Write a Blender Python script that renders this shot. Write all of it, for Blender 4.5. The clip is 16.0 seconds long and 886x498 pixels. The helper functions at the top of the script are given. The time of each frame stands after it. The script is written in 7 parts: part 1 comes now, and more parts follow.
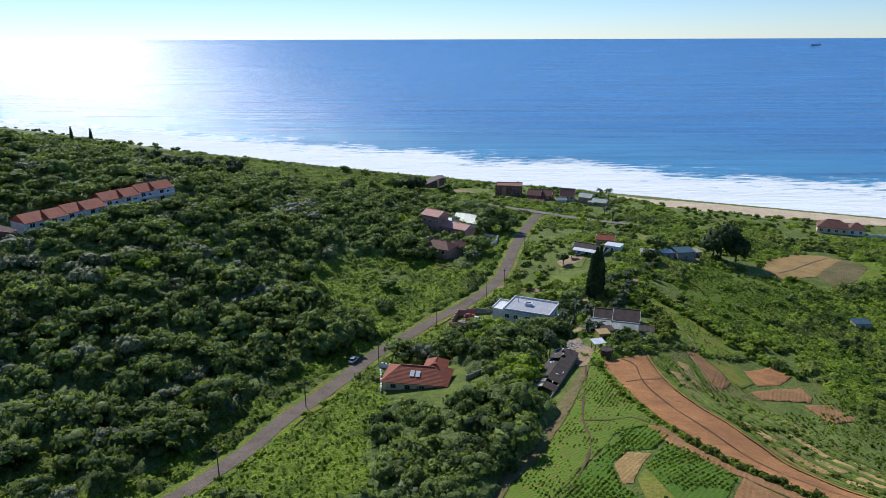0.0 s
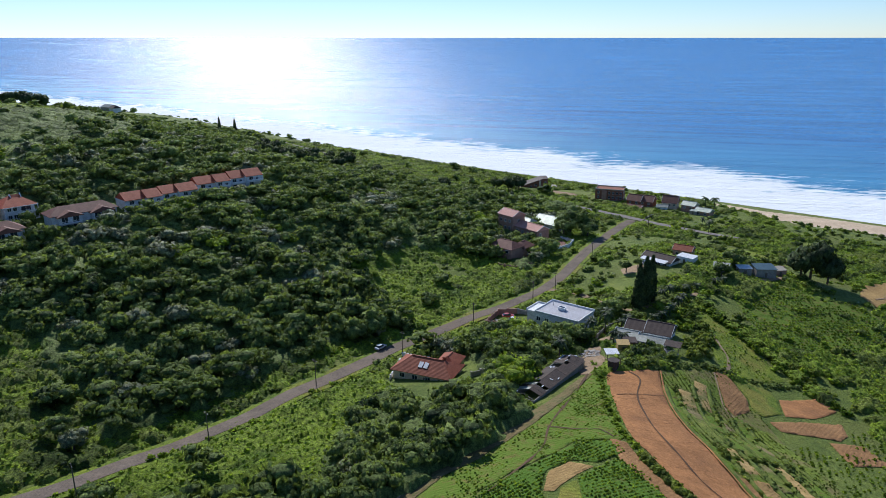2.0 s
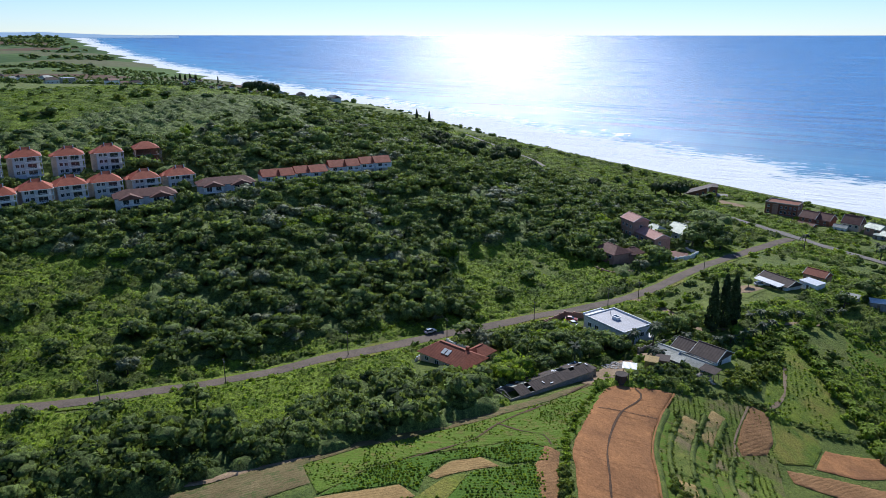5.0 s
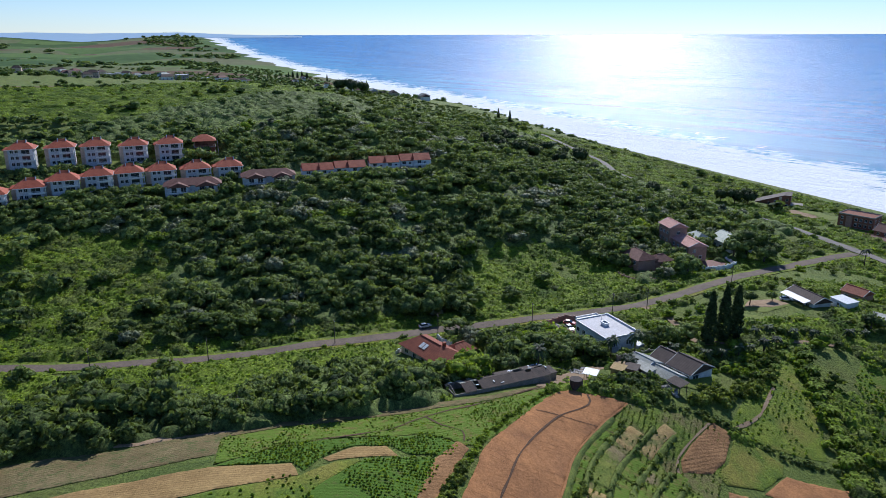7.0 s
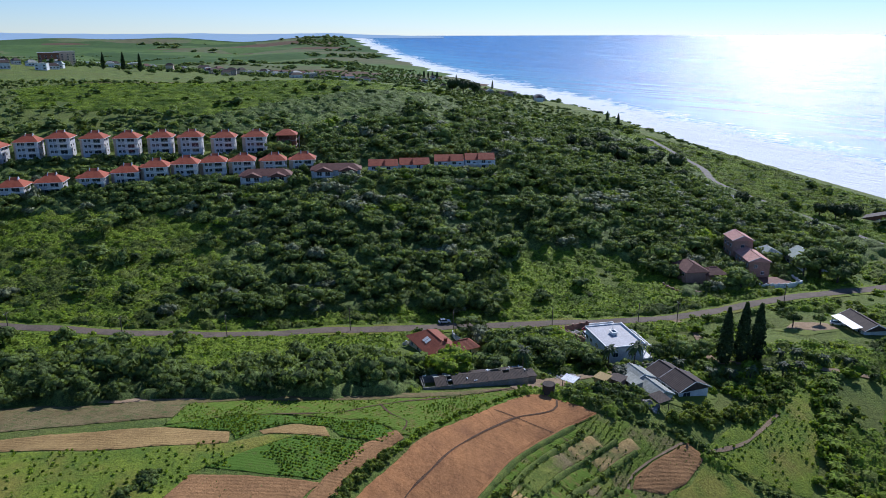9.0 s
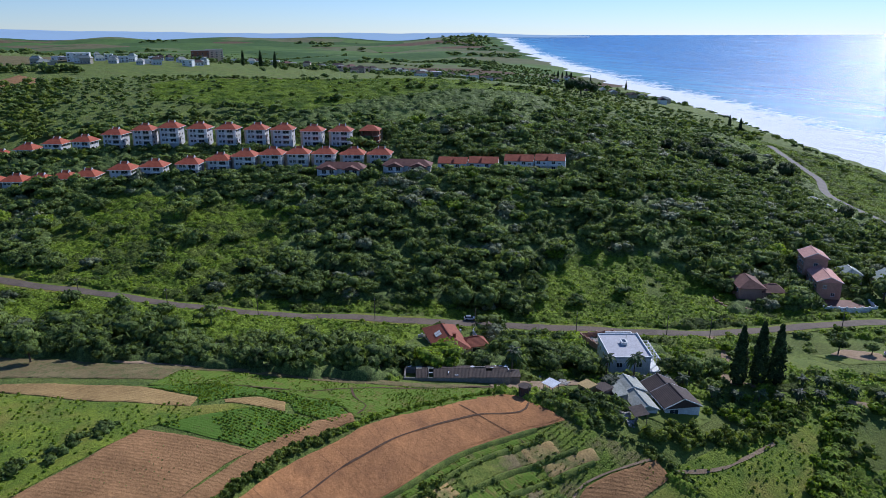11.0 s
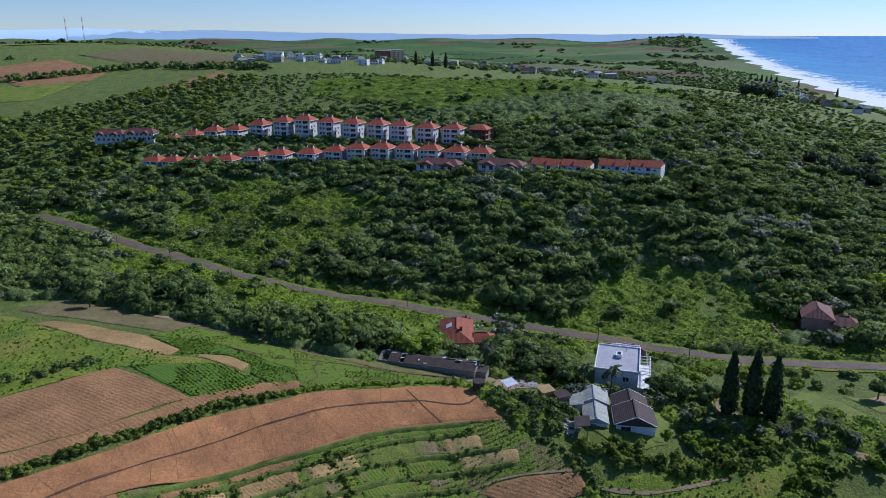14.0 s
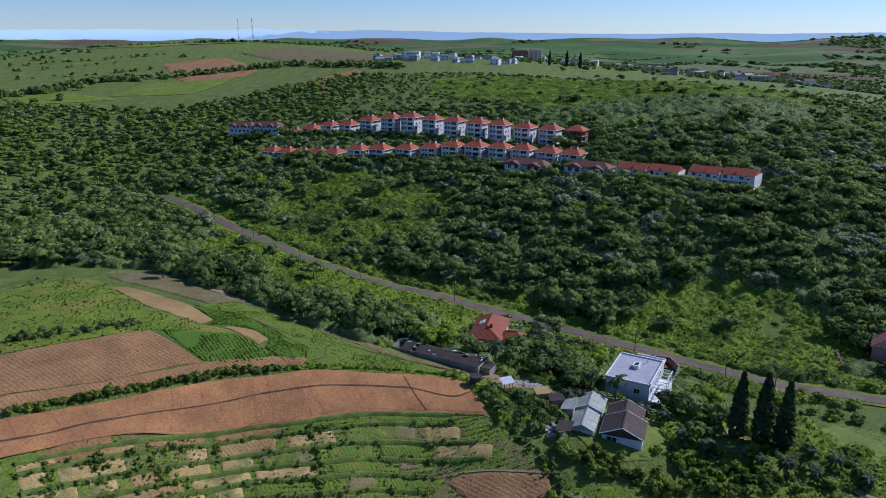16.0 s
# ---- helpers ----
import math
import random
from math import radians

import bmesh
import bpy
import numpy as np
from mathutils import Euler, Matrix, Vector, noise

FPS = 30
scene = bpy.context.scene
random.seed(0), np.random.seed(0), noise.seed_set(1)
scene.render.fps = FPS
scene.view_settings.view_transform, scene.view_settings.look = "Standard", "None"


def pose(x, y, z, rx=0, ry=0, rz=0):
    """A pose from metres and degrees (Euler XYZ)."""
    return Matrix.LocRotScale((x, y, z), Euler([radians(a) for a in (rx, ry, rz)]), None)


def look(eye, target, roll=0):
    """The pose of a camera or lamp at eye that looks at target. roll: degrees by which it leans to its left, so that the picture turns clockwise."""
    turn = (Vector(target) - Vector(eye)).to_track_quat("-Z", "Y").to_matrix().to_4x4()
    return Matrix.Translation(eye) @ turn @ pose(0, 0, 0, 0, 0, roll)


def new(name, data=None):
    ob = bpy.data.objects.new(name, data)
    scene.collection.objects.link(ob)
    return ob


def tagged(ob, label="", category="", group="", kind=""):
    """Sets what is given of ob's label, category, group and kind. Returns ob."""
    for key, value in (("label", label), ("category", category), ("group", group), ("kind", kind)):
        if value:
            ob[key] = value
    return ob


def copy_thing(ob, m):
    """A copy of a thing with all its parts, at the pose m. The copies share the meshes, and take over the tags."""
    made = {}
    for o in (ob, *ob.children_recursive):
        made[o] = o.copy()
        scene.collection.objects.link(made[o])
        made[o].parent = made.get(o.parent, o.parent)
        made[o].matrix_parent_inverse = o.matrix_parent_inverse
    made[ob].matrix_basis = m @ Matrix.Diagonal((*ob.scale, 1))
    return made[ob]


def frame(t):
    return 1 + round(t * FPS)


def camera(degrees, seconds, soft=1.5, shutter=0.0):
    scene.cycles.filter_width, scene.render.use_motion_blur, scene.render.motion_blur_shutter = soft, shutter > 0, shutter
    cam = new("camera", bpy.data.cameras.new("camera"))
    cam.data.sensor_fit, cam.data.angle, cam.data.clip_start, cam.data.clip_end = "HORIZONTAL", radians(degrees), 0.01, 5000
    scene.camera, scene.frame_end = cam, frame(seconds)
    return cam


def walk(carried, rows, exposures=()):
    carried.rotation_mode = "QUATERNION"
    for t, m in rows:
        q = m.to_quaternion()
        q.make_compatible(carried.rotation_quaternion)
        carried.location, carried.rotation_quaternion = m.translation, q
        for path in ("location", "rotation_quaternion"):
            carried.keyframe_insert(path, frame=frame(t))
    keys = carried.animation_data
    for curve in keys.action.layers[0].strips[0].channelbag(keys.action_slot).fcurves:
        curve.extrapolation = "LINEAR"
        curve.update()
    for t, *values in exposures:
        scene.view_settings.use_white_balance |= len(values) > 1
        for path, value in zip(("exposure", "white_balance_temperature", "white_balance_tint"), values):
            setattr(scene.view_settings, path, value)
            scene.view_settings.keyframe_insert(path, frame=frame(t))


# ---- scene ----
cam = camera(65.06, 16.0, soft=0.72)
PATH = [
    # seconds, x, y, z, pitch, roll, yaw
    (0.0, 0.00, 0.00, 112.03, -16.72, -0.17, -0.05),
    (0.5, 9.32, -0.55, 112.42, -16.80, -0.14, 2.99),
    (1.0, 18.63, -0.97, 112.70, -16.84, -0.09, 6.35),
    (1.5, 27.99, -0.94, 112.83, -16.85, -0.04, 9.41),
    (2.0, 37.36, -0.25, 112.83, -16.84, -0.00, 12.74),
    (2.5, 46.65, 1.21, 112.74, -16.86, 0.03, 15.97),
    (3.0, 55.82, 3.28, 112.62, -16.89, 0.03, 19.43),
    (3.5, 64.87, 5.87, 112.50, -16.91, 0.00, 22.81),
    (4.0, 73.74, 8.94, 112.40, -16.92, 0.01, 25.91),
    (4.5, 82.46, 12.44, 112.29, -16.94, 0.03, 29.23),
    (5.0, 90.90, 16.53, 112.19, -17.02, 0.02, 32.39),
    (7.5, 130.55, 42.33, 112.27, -17.02, -0.12, 44.21),
    (8.0, 137.92, 48.37, 112.31, -16.98, -0.12, 46.88),
    (8.5, 144.85, 54.83, 112.34, -16.98, -0.12, 49.95),
    (9.0, 151.22, 61.65, 112.36, -17.01, -0.11, 53.33),
    (11.5, 178.49, 99.48, 112.53, -17.01, -0.04, 67.72),
    (12.0, 183.10, 107.68, 112.56, -16.97, -0.05, 70.39),
    (12.5, 187.08, 116.17, 112.53, -16.94, -0.06, 73.42),
    (13.0, 190.56, 124.83, 112.51, -16.95, -0.06, 76.15),
    (13.5, 193.65, 133.48, 112.54, -16.95, -0.04, 79.11),
    (14.0, 196.29, 142.21, 112.60, -16.95, -0.04, 81.72),
    (14.5, 198.45, 150.95, 112.65, -16.96, -0.02, 84.57),
    (15.0, 200.10, 159.69, 112.68, -16.97, -0.02, 87.98),
    (15.5, 201.31, 168.48, 112.71, -16.97, -0.03, 91.20),
    (16.0, 202.29, 177.22, 112.78, -16.97, -0.07, 94.43),
]
walk(cam, [(t, pose(x, y, z, 90 + pitch, 0, yaw) @ pose(0, 0, 0, 0, 0, roll)) for t, x, y, z, pitch, roll, yaw in PATH],
     exposures=[(0.0, 0.28, 5800, 12.0), (16.0, 0.08, 5250, 19.0)])

# ---- light: morning sun over the sea, clear sky ----
SUN_EL, SUN_AZ = 37.0, 28.0   # degrees; azimuth from +y towards -x
world = bpy.data.worlds.new("sky")
scene.world = world
world.use_nodes = True
wn, wl = world.node_tree.nodes, world.node_tree.links
wn.clear()
sky = wn.new("ShaderNodeTexSky")
sky.sky_type, sky.sun_disc = "NISHITA", False
sky.sun_elevation, sky.sun_rotation = radians(SUN_EL), radians(-SUN_AZ)
sky.altitude, sky.air_density, sky.dust_density, sky.ozone_density = 0, 0.9, 0.0, 6.0
bg, wout = wn.new("ShaderNodeBackground"), wn.new("ShaderNodeOutputWorld")
bg.inputs["Strength"].default_value = 0.088
wl.new(sky.outputs[0], bg.inputs[0])
wl.new(bg.outputs[0], wout.inputs[0])
sun = new("sun", bpy.data.lights.new("sun", "SUN"))
sun.data.energy, sun.data.angle, sun.data.color = 4.0, radians(0.53), (1.0, 0.93, 0.80)
sun_way = Vector((-math.sin(radians(SUN_AZ)) * math.cos(radians(SUN_EL)), math.cos(radians(SUN_AZ)) * math.cos(radians(SUN_EL)), math.sin(radians(SUN_EL))))
sun.matrix_world = look(sun_way * 400, (0, 0, 0))

# ---- materials ----
def mat(name, rough=0.8, metal=0.0, spec=0.3):
    m = bpy.data.materials.new(name)
    m.use_nodes = True
    b = m.node_tree.nodes["Principled BSDF"]
    b.inputs["Roughness"].default_value, b.inputs["Metallic"].default_value = rough, metal
    b.inputs["Specular IOR Level"].default_value = spec
    return m, m.node_tree.nodes, m.node_tree.links, b


def noise_tex(n, l, scale, detail=4.0, rough=0.6, coord=None, kind="Object", stretch=None):
    t = n.new("ShaderNodeTexNoise")
    t.inputs["Scale"].default_value, t.inputs["Detail"].default_value, t.inputs["Roughness"].default_value = scale, detail, rough
    if coord is None:
        coord = n.new("ShaderNodeTexCoord").outputs[kind]
    if stretch:
        mp = n.new("ShaderNodeMapping")
        mp.inputs["Rotation"].default_value, mp.inputs["Scale"].default_value = (0, 0, radians(stretch[0])), stretch[1:]
        l.new(coord, mp.inputs[0])
        coord = mp.outputs[0]
    l.new(coord, t.inputs["Vector"])
    return t.outputs["Fac"]


def ramp(n, l, fac, stops):
    r = n.new("ShaderNodeValToRGB")
    while len(r.color_ramp.elements) < len(stops):
        r.color_ramp.elements.new(0.5)
    for e, (p, c) in zip(r.color_ramp.elements, stops):
        e.position, e.color = p, (*c, 1) if len(c) == 3 else c
    l.new(fac, r.inputs[0])
    return r.outputs[0]


def blend(n, l, fac, a, b, how="MIX"):
    x = n.new("ShaderNodeMix")
    x.data_type, x.blend_type = "RGBA", how
    for s, v in ((0, fac), (6, a), (7, b)):
        if isinstance(v, (int, float)):
            x.inputs[s].default_value = v
        elif isinstance(v, tuple):
            x.inputs[s].default_value = (*v, 1)
        else:
            l.new(v, x.inputs[s])
    return x.outputs[2]


def arith(n, l, how, a, b=0.0, c=0.0):
    x = n.new("ShaderNodeMath")
    x.operation = how
    for s, v in enumerate((a, b, c)):
        if isinstance(v, (int, float)):
            x.inputs[s].default_value = v
        else:
            l.new(v, x.inputs[s])
    return x.outputs[0]


def bump(n, l, b, height, strength, dist):
    u = n.new("ShaderNodeBump")
    u.inputs["Strength"].default_value, u.inputs["Distance"].default_value = strength, dist
    l.new(height, u.inputs["Height"])
    l.new(u.outputs[0], b.inputs["Normal"])


def mottled(name, dark, light, scale=0.4, fine=3.0, rough=0.85, relief=0.5, dist=0.3, third=None, stretch=None, spec=0.25, metal=0.0):
    """Two-scale mottled surface: broad patches, fine grain and relief."""
    m, n, l, b = mat(name, rough, metal, spec)
    big = noise_tex(n, l, scale, 5, 0.65, stretch=stretch)
    small = noise_tex(n, l, fine, 6, 0.7, stretch=stretch)
    mid = tuple((x + y) / 2 for x, y in zip(dark, light))
    c = ramp(n, l, big, [(0.3, dark), (0.52, mid), (0.7, light)])
    if third:
        c = blend(n, l, ramp(n, l, noise_tex(n, l, scale * 0.37, 4, 0.6), [(0.5, (0, 0, 0)), (0.62, (1, 1, 1))]), c, third)
    c = blend(n, l, 0.7, c, ramp(n, l, small, [(0.3, (0.35, 0.35, 0.35)), (0.7, (1.5, 1.5, 1.45))]), "MULTIPLY")
    l.new(c, b.inputs["Base Color"])
    bump(n, l, b, small, relief, dist)
    return m


def leafy(name, dark, light, rough=0.65, spec=0.12, tint=None, through_light=0.35):
    """Foliage: each tuft and each plant its own tone, with shaded gaps painted into the colour."""
    m, n, l, b = mat(name, rough, 0, spec)
    g = n.new("ShaderNodeNewGeometry")
    o = n.new("ShaderNodeObjectInfo")
    isl = g.outputs["Random Per Island"]
    patch = noise_tex(n, l, 0.095, 2, 0.5, coord=g.outputs["Position"])
    wide = noise_tex(n, l, 0.03, 3, 0.5, coord=g.outputs["Position"])
    f = arith(n, l, "ADD", arith(n, l, "MULTIPLY", isl, 0.45), arith(n, l, "MULTIPLY_ADD", patch, 2.1, -0.92))
    f = arith(n, l, "ADD", f, arith(n, l, "MULTIPLY", wide, 0.5))
    f = arith(n, l, "ADD", f, arith(n, l, "MULTIPLY", o.outputs["Random"], 0.1))
    mid = tuple((x + y) / 2 for x, y in zip(dark, light))
    stops = [(0.2, dark), (0.5, mid), (0.8, light)]
    c = ramp(n, l, f, stops)
    if tint:
        c = blend(n, l, ramp(n, l, noise_tex(n, l, 0.018, 3, 0.5, coord=g.outputs["Position"]), [(0.5, (0, 0, 0)), (0.66, (0.8, 0.8, 0.8))]), c, tint)
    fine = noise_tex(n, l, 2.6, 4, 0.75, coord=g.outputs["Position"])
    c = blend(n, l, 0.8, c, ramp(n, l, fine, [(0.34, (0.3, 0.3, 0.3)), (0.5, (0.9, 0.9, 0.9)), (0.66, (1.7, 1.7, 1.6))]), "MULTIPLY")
    # metre-scale noise puts the shade of gaps between leaf masses into the colour
    gap_shade = noise_tex(n, l, 0.75, 3, 0.6, coord=g.outputs["Position"])
    c = blend(n, l, 0.7, c, ramp(n, l, gap_shade, [(0.36, (0.4, 0.42, 0.4)), (0.62, (1.4, 1.36, 1.25))]), "MULTIPLY")
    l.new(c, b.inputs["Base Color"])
    bump(n, l, b, fine, 1.0, 0.5)
    t, x, o2 = n.new("ShaderNodeBsdfTranslucent"), n.new("ShaderNodeMixShader"), n["Material Output"]
    l.new(blend(n, l, 1.0, c, (1.2, 1.18, 0.68), "MULTIPLY"), t.inputs["Color"])
    x.inputs[0].default_value = through_light
    l.new(b.outputs[0], x.inputs[1]), l.new(t.outputs[0], x.inputs[2]), l.new(x.outputs[0], o2.inputs["Surface"])
    return m


M_GROUND = mottled("rough_grass", (0.085, 0.13, 0.022), (0.21, 0.26, 0.045), 0.12, 1.4, 0.9, 1.0, 0.8, third=(0.15, 0.18, 0.036))


def farmland():
    """Patchwork of far cane fields, pasture and fallow."""
    m, n, l, b = mat("far_farmland", 0.95, 0, 0.1)
    co = n.new("ShaderNodeNewGeometry").outputs["Position"]
    vo = n.new("ShaderNodeTexVoronoi")
    vo.inputs["Scale"].default_value, vo.inputs["Randomness"].default_value = 0.0048, 0.9
    mp = n.new("ShaderNodeMapping")
    mp.inputs["Rotation"].default_value, mp.inputs["Scale"].default_value = (0, 0, 0.5), (1.0, 0.55, 0.0)
    l.new(co, mp.inputs[0]), l.new(mp.outputs[0], vo.inputs["Vector"])
    sp = n.new("ShaderNodeSeparateColor")
    l.new(vo.outputs["Color"], sp.inputs[0])
    c = ramp(n, l, sp.outputs[0], [(0.0, (0.055, 0.105, 0.03)), (0.35, (0.085, 0.15, 0.038)), (0.6, (0.12, 0.185, 0.05)), (0.8, (0.15, 0.16, 0.075)), (0.95, (0.14, 0.09, 0.055))])
    c = blend(n, l, 0.6, c, ramp(n, l, noise_tex(n, l, 0.03, 6, 0.7, coord=co), [(0.3, (0.5, 0.55, 0.5)), (0.7, (1.3, 1.3, 1.3))]), "MULTIPLY")
    l.new(c, b.inputs["Base Color"])
    return m


M_FAR = farmland()
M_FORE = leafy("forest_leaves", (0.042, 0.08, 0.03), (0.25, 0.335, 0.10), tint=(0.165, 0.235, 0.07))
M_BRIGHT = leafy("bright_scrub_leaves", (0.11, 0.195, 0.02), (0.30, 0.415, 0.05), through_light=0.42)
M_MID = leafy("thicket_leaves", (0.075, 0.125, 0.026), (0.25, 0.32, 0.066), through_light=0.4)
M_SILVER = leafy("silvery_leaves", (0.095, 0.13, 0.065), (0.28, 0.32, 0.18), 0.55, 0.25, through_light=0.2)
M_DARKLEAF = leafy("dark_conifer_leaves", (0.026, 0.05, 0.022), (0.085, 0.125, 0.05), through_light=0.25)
M_BARK = mottled("bark", (0.05, 0.04, 0.03), (0.16, 0.13, 0.10), 1.5, 6, 0.9, 0.6, 0.05)
M_TAR = mottled("worn_asphalt", (0.105, 0.080, 0.062), (0.18, 0.142, 0.11), 0.25, 2.5, 0.85, 0.3, 0.05, third=(0.16, 0.12, 0.09))
M_SAND = mottled("beach_sand", (0.50, 0.38, 0.26), (0.66, 0.53, 0.38), 0.1, 1.5, 0.9, 0.4, 0.1)


def sea_material():
    m, n, l, b = mat("sea_water", 0.16, 0, 0.24)
    pos = n.new("ShaderNodeNewGeometry").outputs["Position"]
    sep = n.new("ShaderNodeSeparateXYZ")
    l.new(pos, sep.inputs[0])
    # distance out from the shoreline
    lin = arith(n, l, "MULTIPLY_ADD", sep.outputs[0], 0.5, -585.0)
    bend = arith(n, l, "MULTIPLY", arith(n, l, "MAXIMUM", arith(n, l, "MULTIPLY_ADD", sep.outputs[0], -1.0, -800.0), 0.0), 0.06)
    off = arith(n, l, "DIVIDE", arith(n, l, "ADD", arith(n, l, "ADD", lin, sep.outputs[1]), bend), 1.118)
    wob = noise_tex(n, l, 0.012, 5, 0.6, coord=pos)
    lace = noise_tex(n, l, 0.09, 8, 0.72, coord=pos, stretch=(26.6, 0.4, 1.4, 1))
    w = arith(n, l, "ADD", off, arith(n, l, "MULTIPLY_ADD", wob, 170.0, -85.0))
    shal = ramp(n, l, arith(n, l, "DIVIDE", w, 420.0), [(0.0, (0.08, 0.30, 0.38)), (0.3, (0.065, 0.27, 0.48)), (1.0, (0.035, 0.18, 0.44))])
    # foam: solid near the beach, breaking into lace and lines further out
    near = arith(n, l, "SUBTRACT", 1.0, arith(n, l, "DIVIDE", w, 140.0))
    f = arith(n, l, "ADD", near, arith(n, l, "MULTIPLY_ADD", lace, 2.2, -0.95))
    roll = n.new("ShaderNodeMath")
    roll.operation = "SINE"
    l.new(arith(n, l, "MULTIPLY", w, 0.115), roll.inputs[0])
    lines = arith(n, l, "SUBTRACT", arith(n, l, "MULTIPLY", arith(n, l, "MULTIPLY", roll.outputs[0], lace), 1.25), arith(n, l, "MULTIPLY_ADD", w, 0.0026, 0.08))
    f = arith(n, l, "MAXIMUM", f, lines)
    foam = ramp(n, l, f, [(0.28, (0, 0, 0)), (0.5, (1, 1, 1))])
    streak = noise_tex(n, l, 0.02, 7, 0.7, coord=pos, stretch=(26.6, 0.12, 1.6, 1))
    shal = blend(n, l, 0.8, shal, ramp(n, l, streak, [(0.32, (0.55, 0.6, 0.7)), (0.7, (1.5, 1.4, 1.3))]), "MULTIPLY")
    l.new(blend(n, l, foam, shal, (0.82, 0.86, 0.87)), b.inputs["Base Color"])
    l.new(blend(n, l, foam, (0.25, 0.25, 0.25), (0.9, 0.9, 0.9)), b.inputs["Roughness"])
    swell = noise_tex(n, l, 0.035, 8, 0.68, coord=pos, stretch=(26.6, 0.22, 1.5, 1))
    chop = noise_tex(n, l, 0.35, 4, 0.6, coord=pos, stretch=(26.6, 0.4, 1.3, 1))
    bump(n, l, b, arith(n, l, "ADD", swell, arith(n, l, "MULTIPLY", chop, 0.22)), 1.0, 3.6)
    return m


M_SEA = sea_material()


# ---- the lie of the land ----
HILLS_NEAR = [  # x, y, spread, height
    (60, 85, 55, 10.3), (-260, 110, 90, 3.9), (-210, 230, 70, -1.8), (-120, 300, 70, 15.4),
    (-60, 180, 60, -15.5), (20, 320, 70, -3.6), (70, 215, 40, 1.5), (130, 230, 55, -9.4), (60, 420, 70, 1.8),
    (-240, -60, 80, -15.2), (-130, 40, 60, -8.0), (-60, 410, 70, 1.9), (220, 150, 80, -14.0),
    (60, 170, 28, 3.8), (120, 130, 45, -10.4), (-90, 205, 40, 7.4), (-35, 265, 35, -5.3), (88, 290, 35, 9.1), (-15, 205, 25, -3.2),
]
HILLS_FAR = [
    (-330, 330, 110, 31.8), (-420, 150, 120, 21.1), (-700, 130, 180, 25.6), (-650, -250, 180, -5.4), (-550, 600, 180, 24.9),
    (0, -150, 160, 2.9), (-1000, -200, 300, 14.3), (-220, 325, 60, 6.8), (200, 30, 90, 13.3), (-1000, 350, 250, 22.4),
    (-1000, -800, 300, 17.9), (-300, 470, 90, 9.4), (-120, -110, 90, -8.1), (-300, -200, 100, -10.3),
]

HILLS_LOCAL = [  # banks and hollows round the fields and the bungalow
    (75, 160, 14, -4.9), (88, 170, 18, 1.0), (90, 192, 16, -4.3), (66, 200, 16, 3.2), (80, 225, 16, 0.5), (75, 250, 18, 3.3),
    (60, 232, 16, 0.8), (95, 262, 20, -2.5), (110, 205, 26, 2.8), (105, 235, 22, -1.1), (48, 168, 14, 0.9), (72, 122, 12, -2.8),
    (80, 108, 20, -0.8), (45, 112, 20, 0.4), (58, 180, 12, 0.2), (120, 270, 26, 3.3), (140, 300, 28, -0.7), (140, 220, 30, -0.9),
    (100, 150, 26, -0.9), (180, 300, 35, 2.8), (50, 140, 14, 0.3), (78, 140, 14, 0.8),
]


def smooth(a, b, v):
    u = np.clip((v - a) / (b - a), 0, 1)
    return u * u * (3 - 2 * u)


def inland(x, y):
    """Distance in from the waterline."""
    return (585 - 0.5 * x - 0.06 * np.maximum(0, -x - 800) - y) / 1.118


def waves(x, y, size, seed):
    """Cheap rolling noise from a few crossed sines."""
    s = 0.0
    for i in range(5):
        a = seed + i * 2.4
        s = s + np.sin((x * math.cos(a) + y * math.sin(a)) / size * (1 + 0.37 * i) + seed * 3.1 + i) / (1 + 0.5 * i)
    return s / 2.6


def far_lift(r):
    """The far rim of land and sea rises slightly, to stand at the height of the true horizon."""
    return 118 * np.clip((r - 1300) / 3470, 0, 1) ** 2


def land(x, y):
    x, y = np.asarray(x, float), np.asarray(y, float)
    d = inland(x, y)
    z = np.where(d < 0, np.maximum(d * 0.04, -6), 0) + 2.5 * smooth(0, 22, d) + 5.5 * smooth(22, 50, d - 22 * smooth(100, 150, x)) + 22 * smooth(50, 420, d) + 20 * smooth(350, 1100, d)
    h = 0.0
    for a, b, s, k in HILLS_NEAR + HILLS_LOCAL + HILLS_FAR:
        h = h + k * np.exp(-((x - a) ** 2 + (y - b) ** 2) / (2 * s * s))
    z = z + h * smooth(10, 70, d)
    r = np.hypot(x, y - 150)
    inl = smooth(60, 700, d)
    z = z + inl * smooth(900, 2200, r) * (12 * waves(x, y, 210.0, 0.7) + 9 * waves(x, y, 90.0, 2.1)) - 55 * inl * smooth(1500, 4500, r) + far_lift(r)
    z = z + 42 * np.exp(-((x + 1350) ** 2 / 2.6 + (y + 330) ** 2) / (2 * 260.0 ** 2))
    return z


def link(name, verts, faces, material, parent=None, smooth_shade=False, normals=None):
    me = bpy.data.meshes.new(name)
    v, f = np.asarray(verts, np.float32), np.asarray(faces, np.int32)
    k = f.shape[1]
    me.vertices.add(len(v))
    me.vertices.foreach_set("co", v.ravel())
    me.loops.add(f.size)
    me.loops.foreach_set("vertex_index", f.ravel())
    me.polygons.add(len(f))
    me.polygons.foreach_set("loop_start", np.arange(0, f.size, k, dtype=np.int32))
    if smooth_shade:
        me.polygons.foreach_set("use_smooth", np.ones(len(f), bool))
    me.materials.append(material)
    me.update(calc_edges=True)
    if normals is not None:
        me.normals_split_custom_set_from_vertices(normals)
    ob = new(name, me)
    ob.parent = parent
    return ob


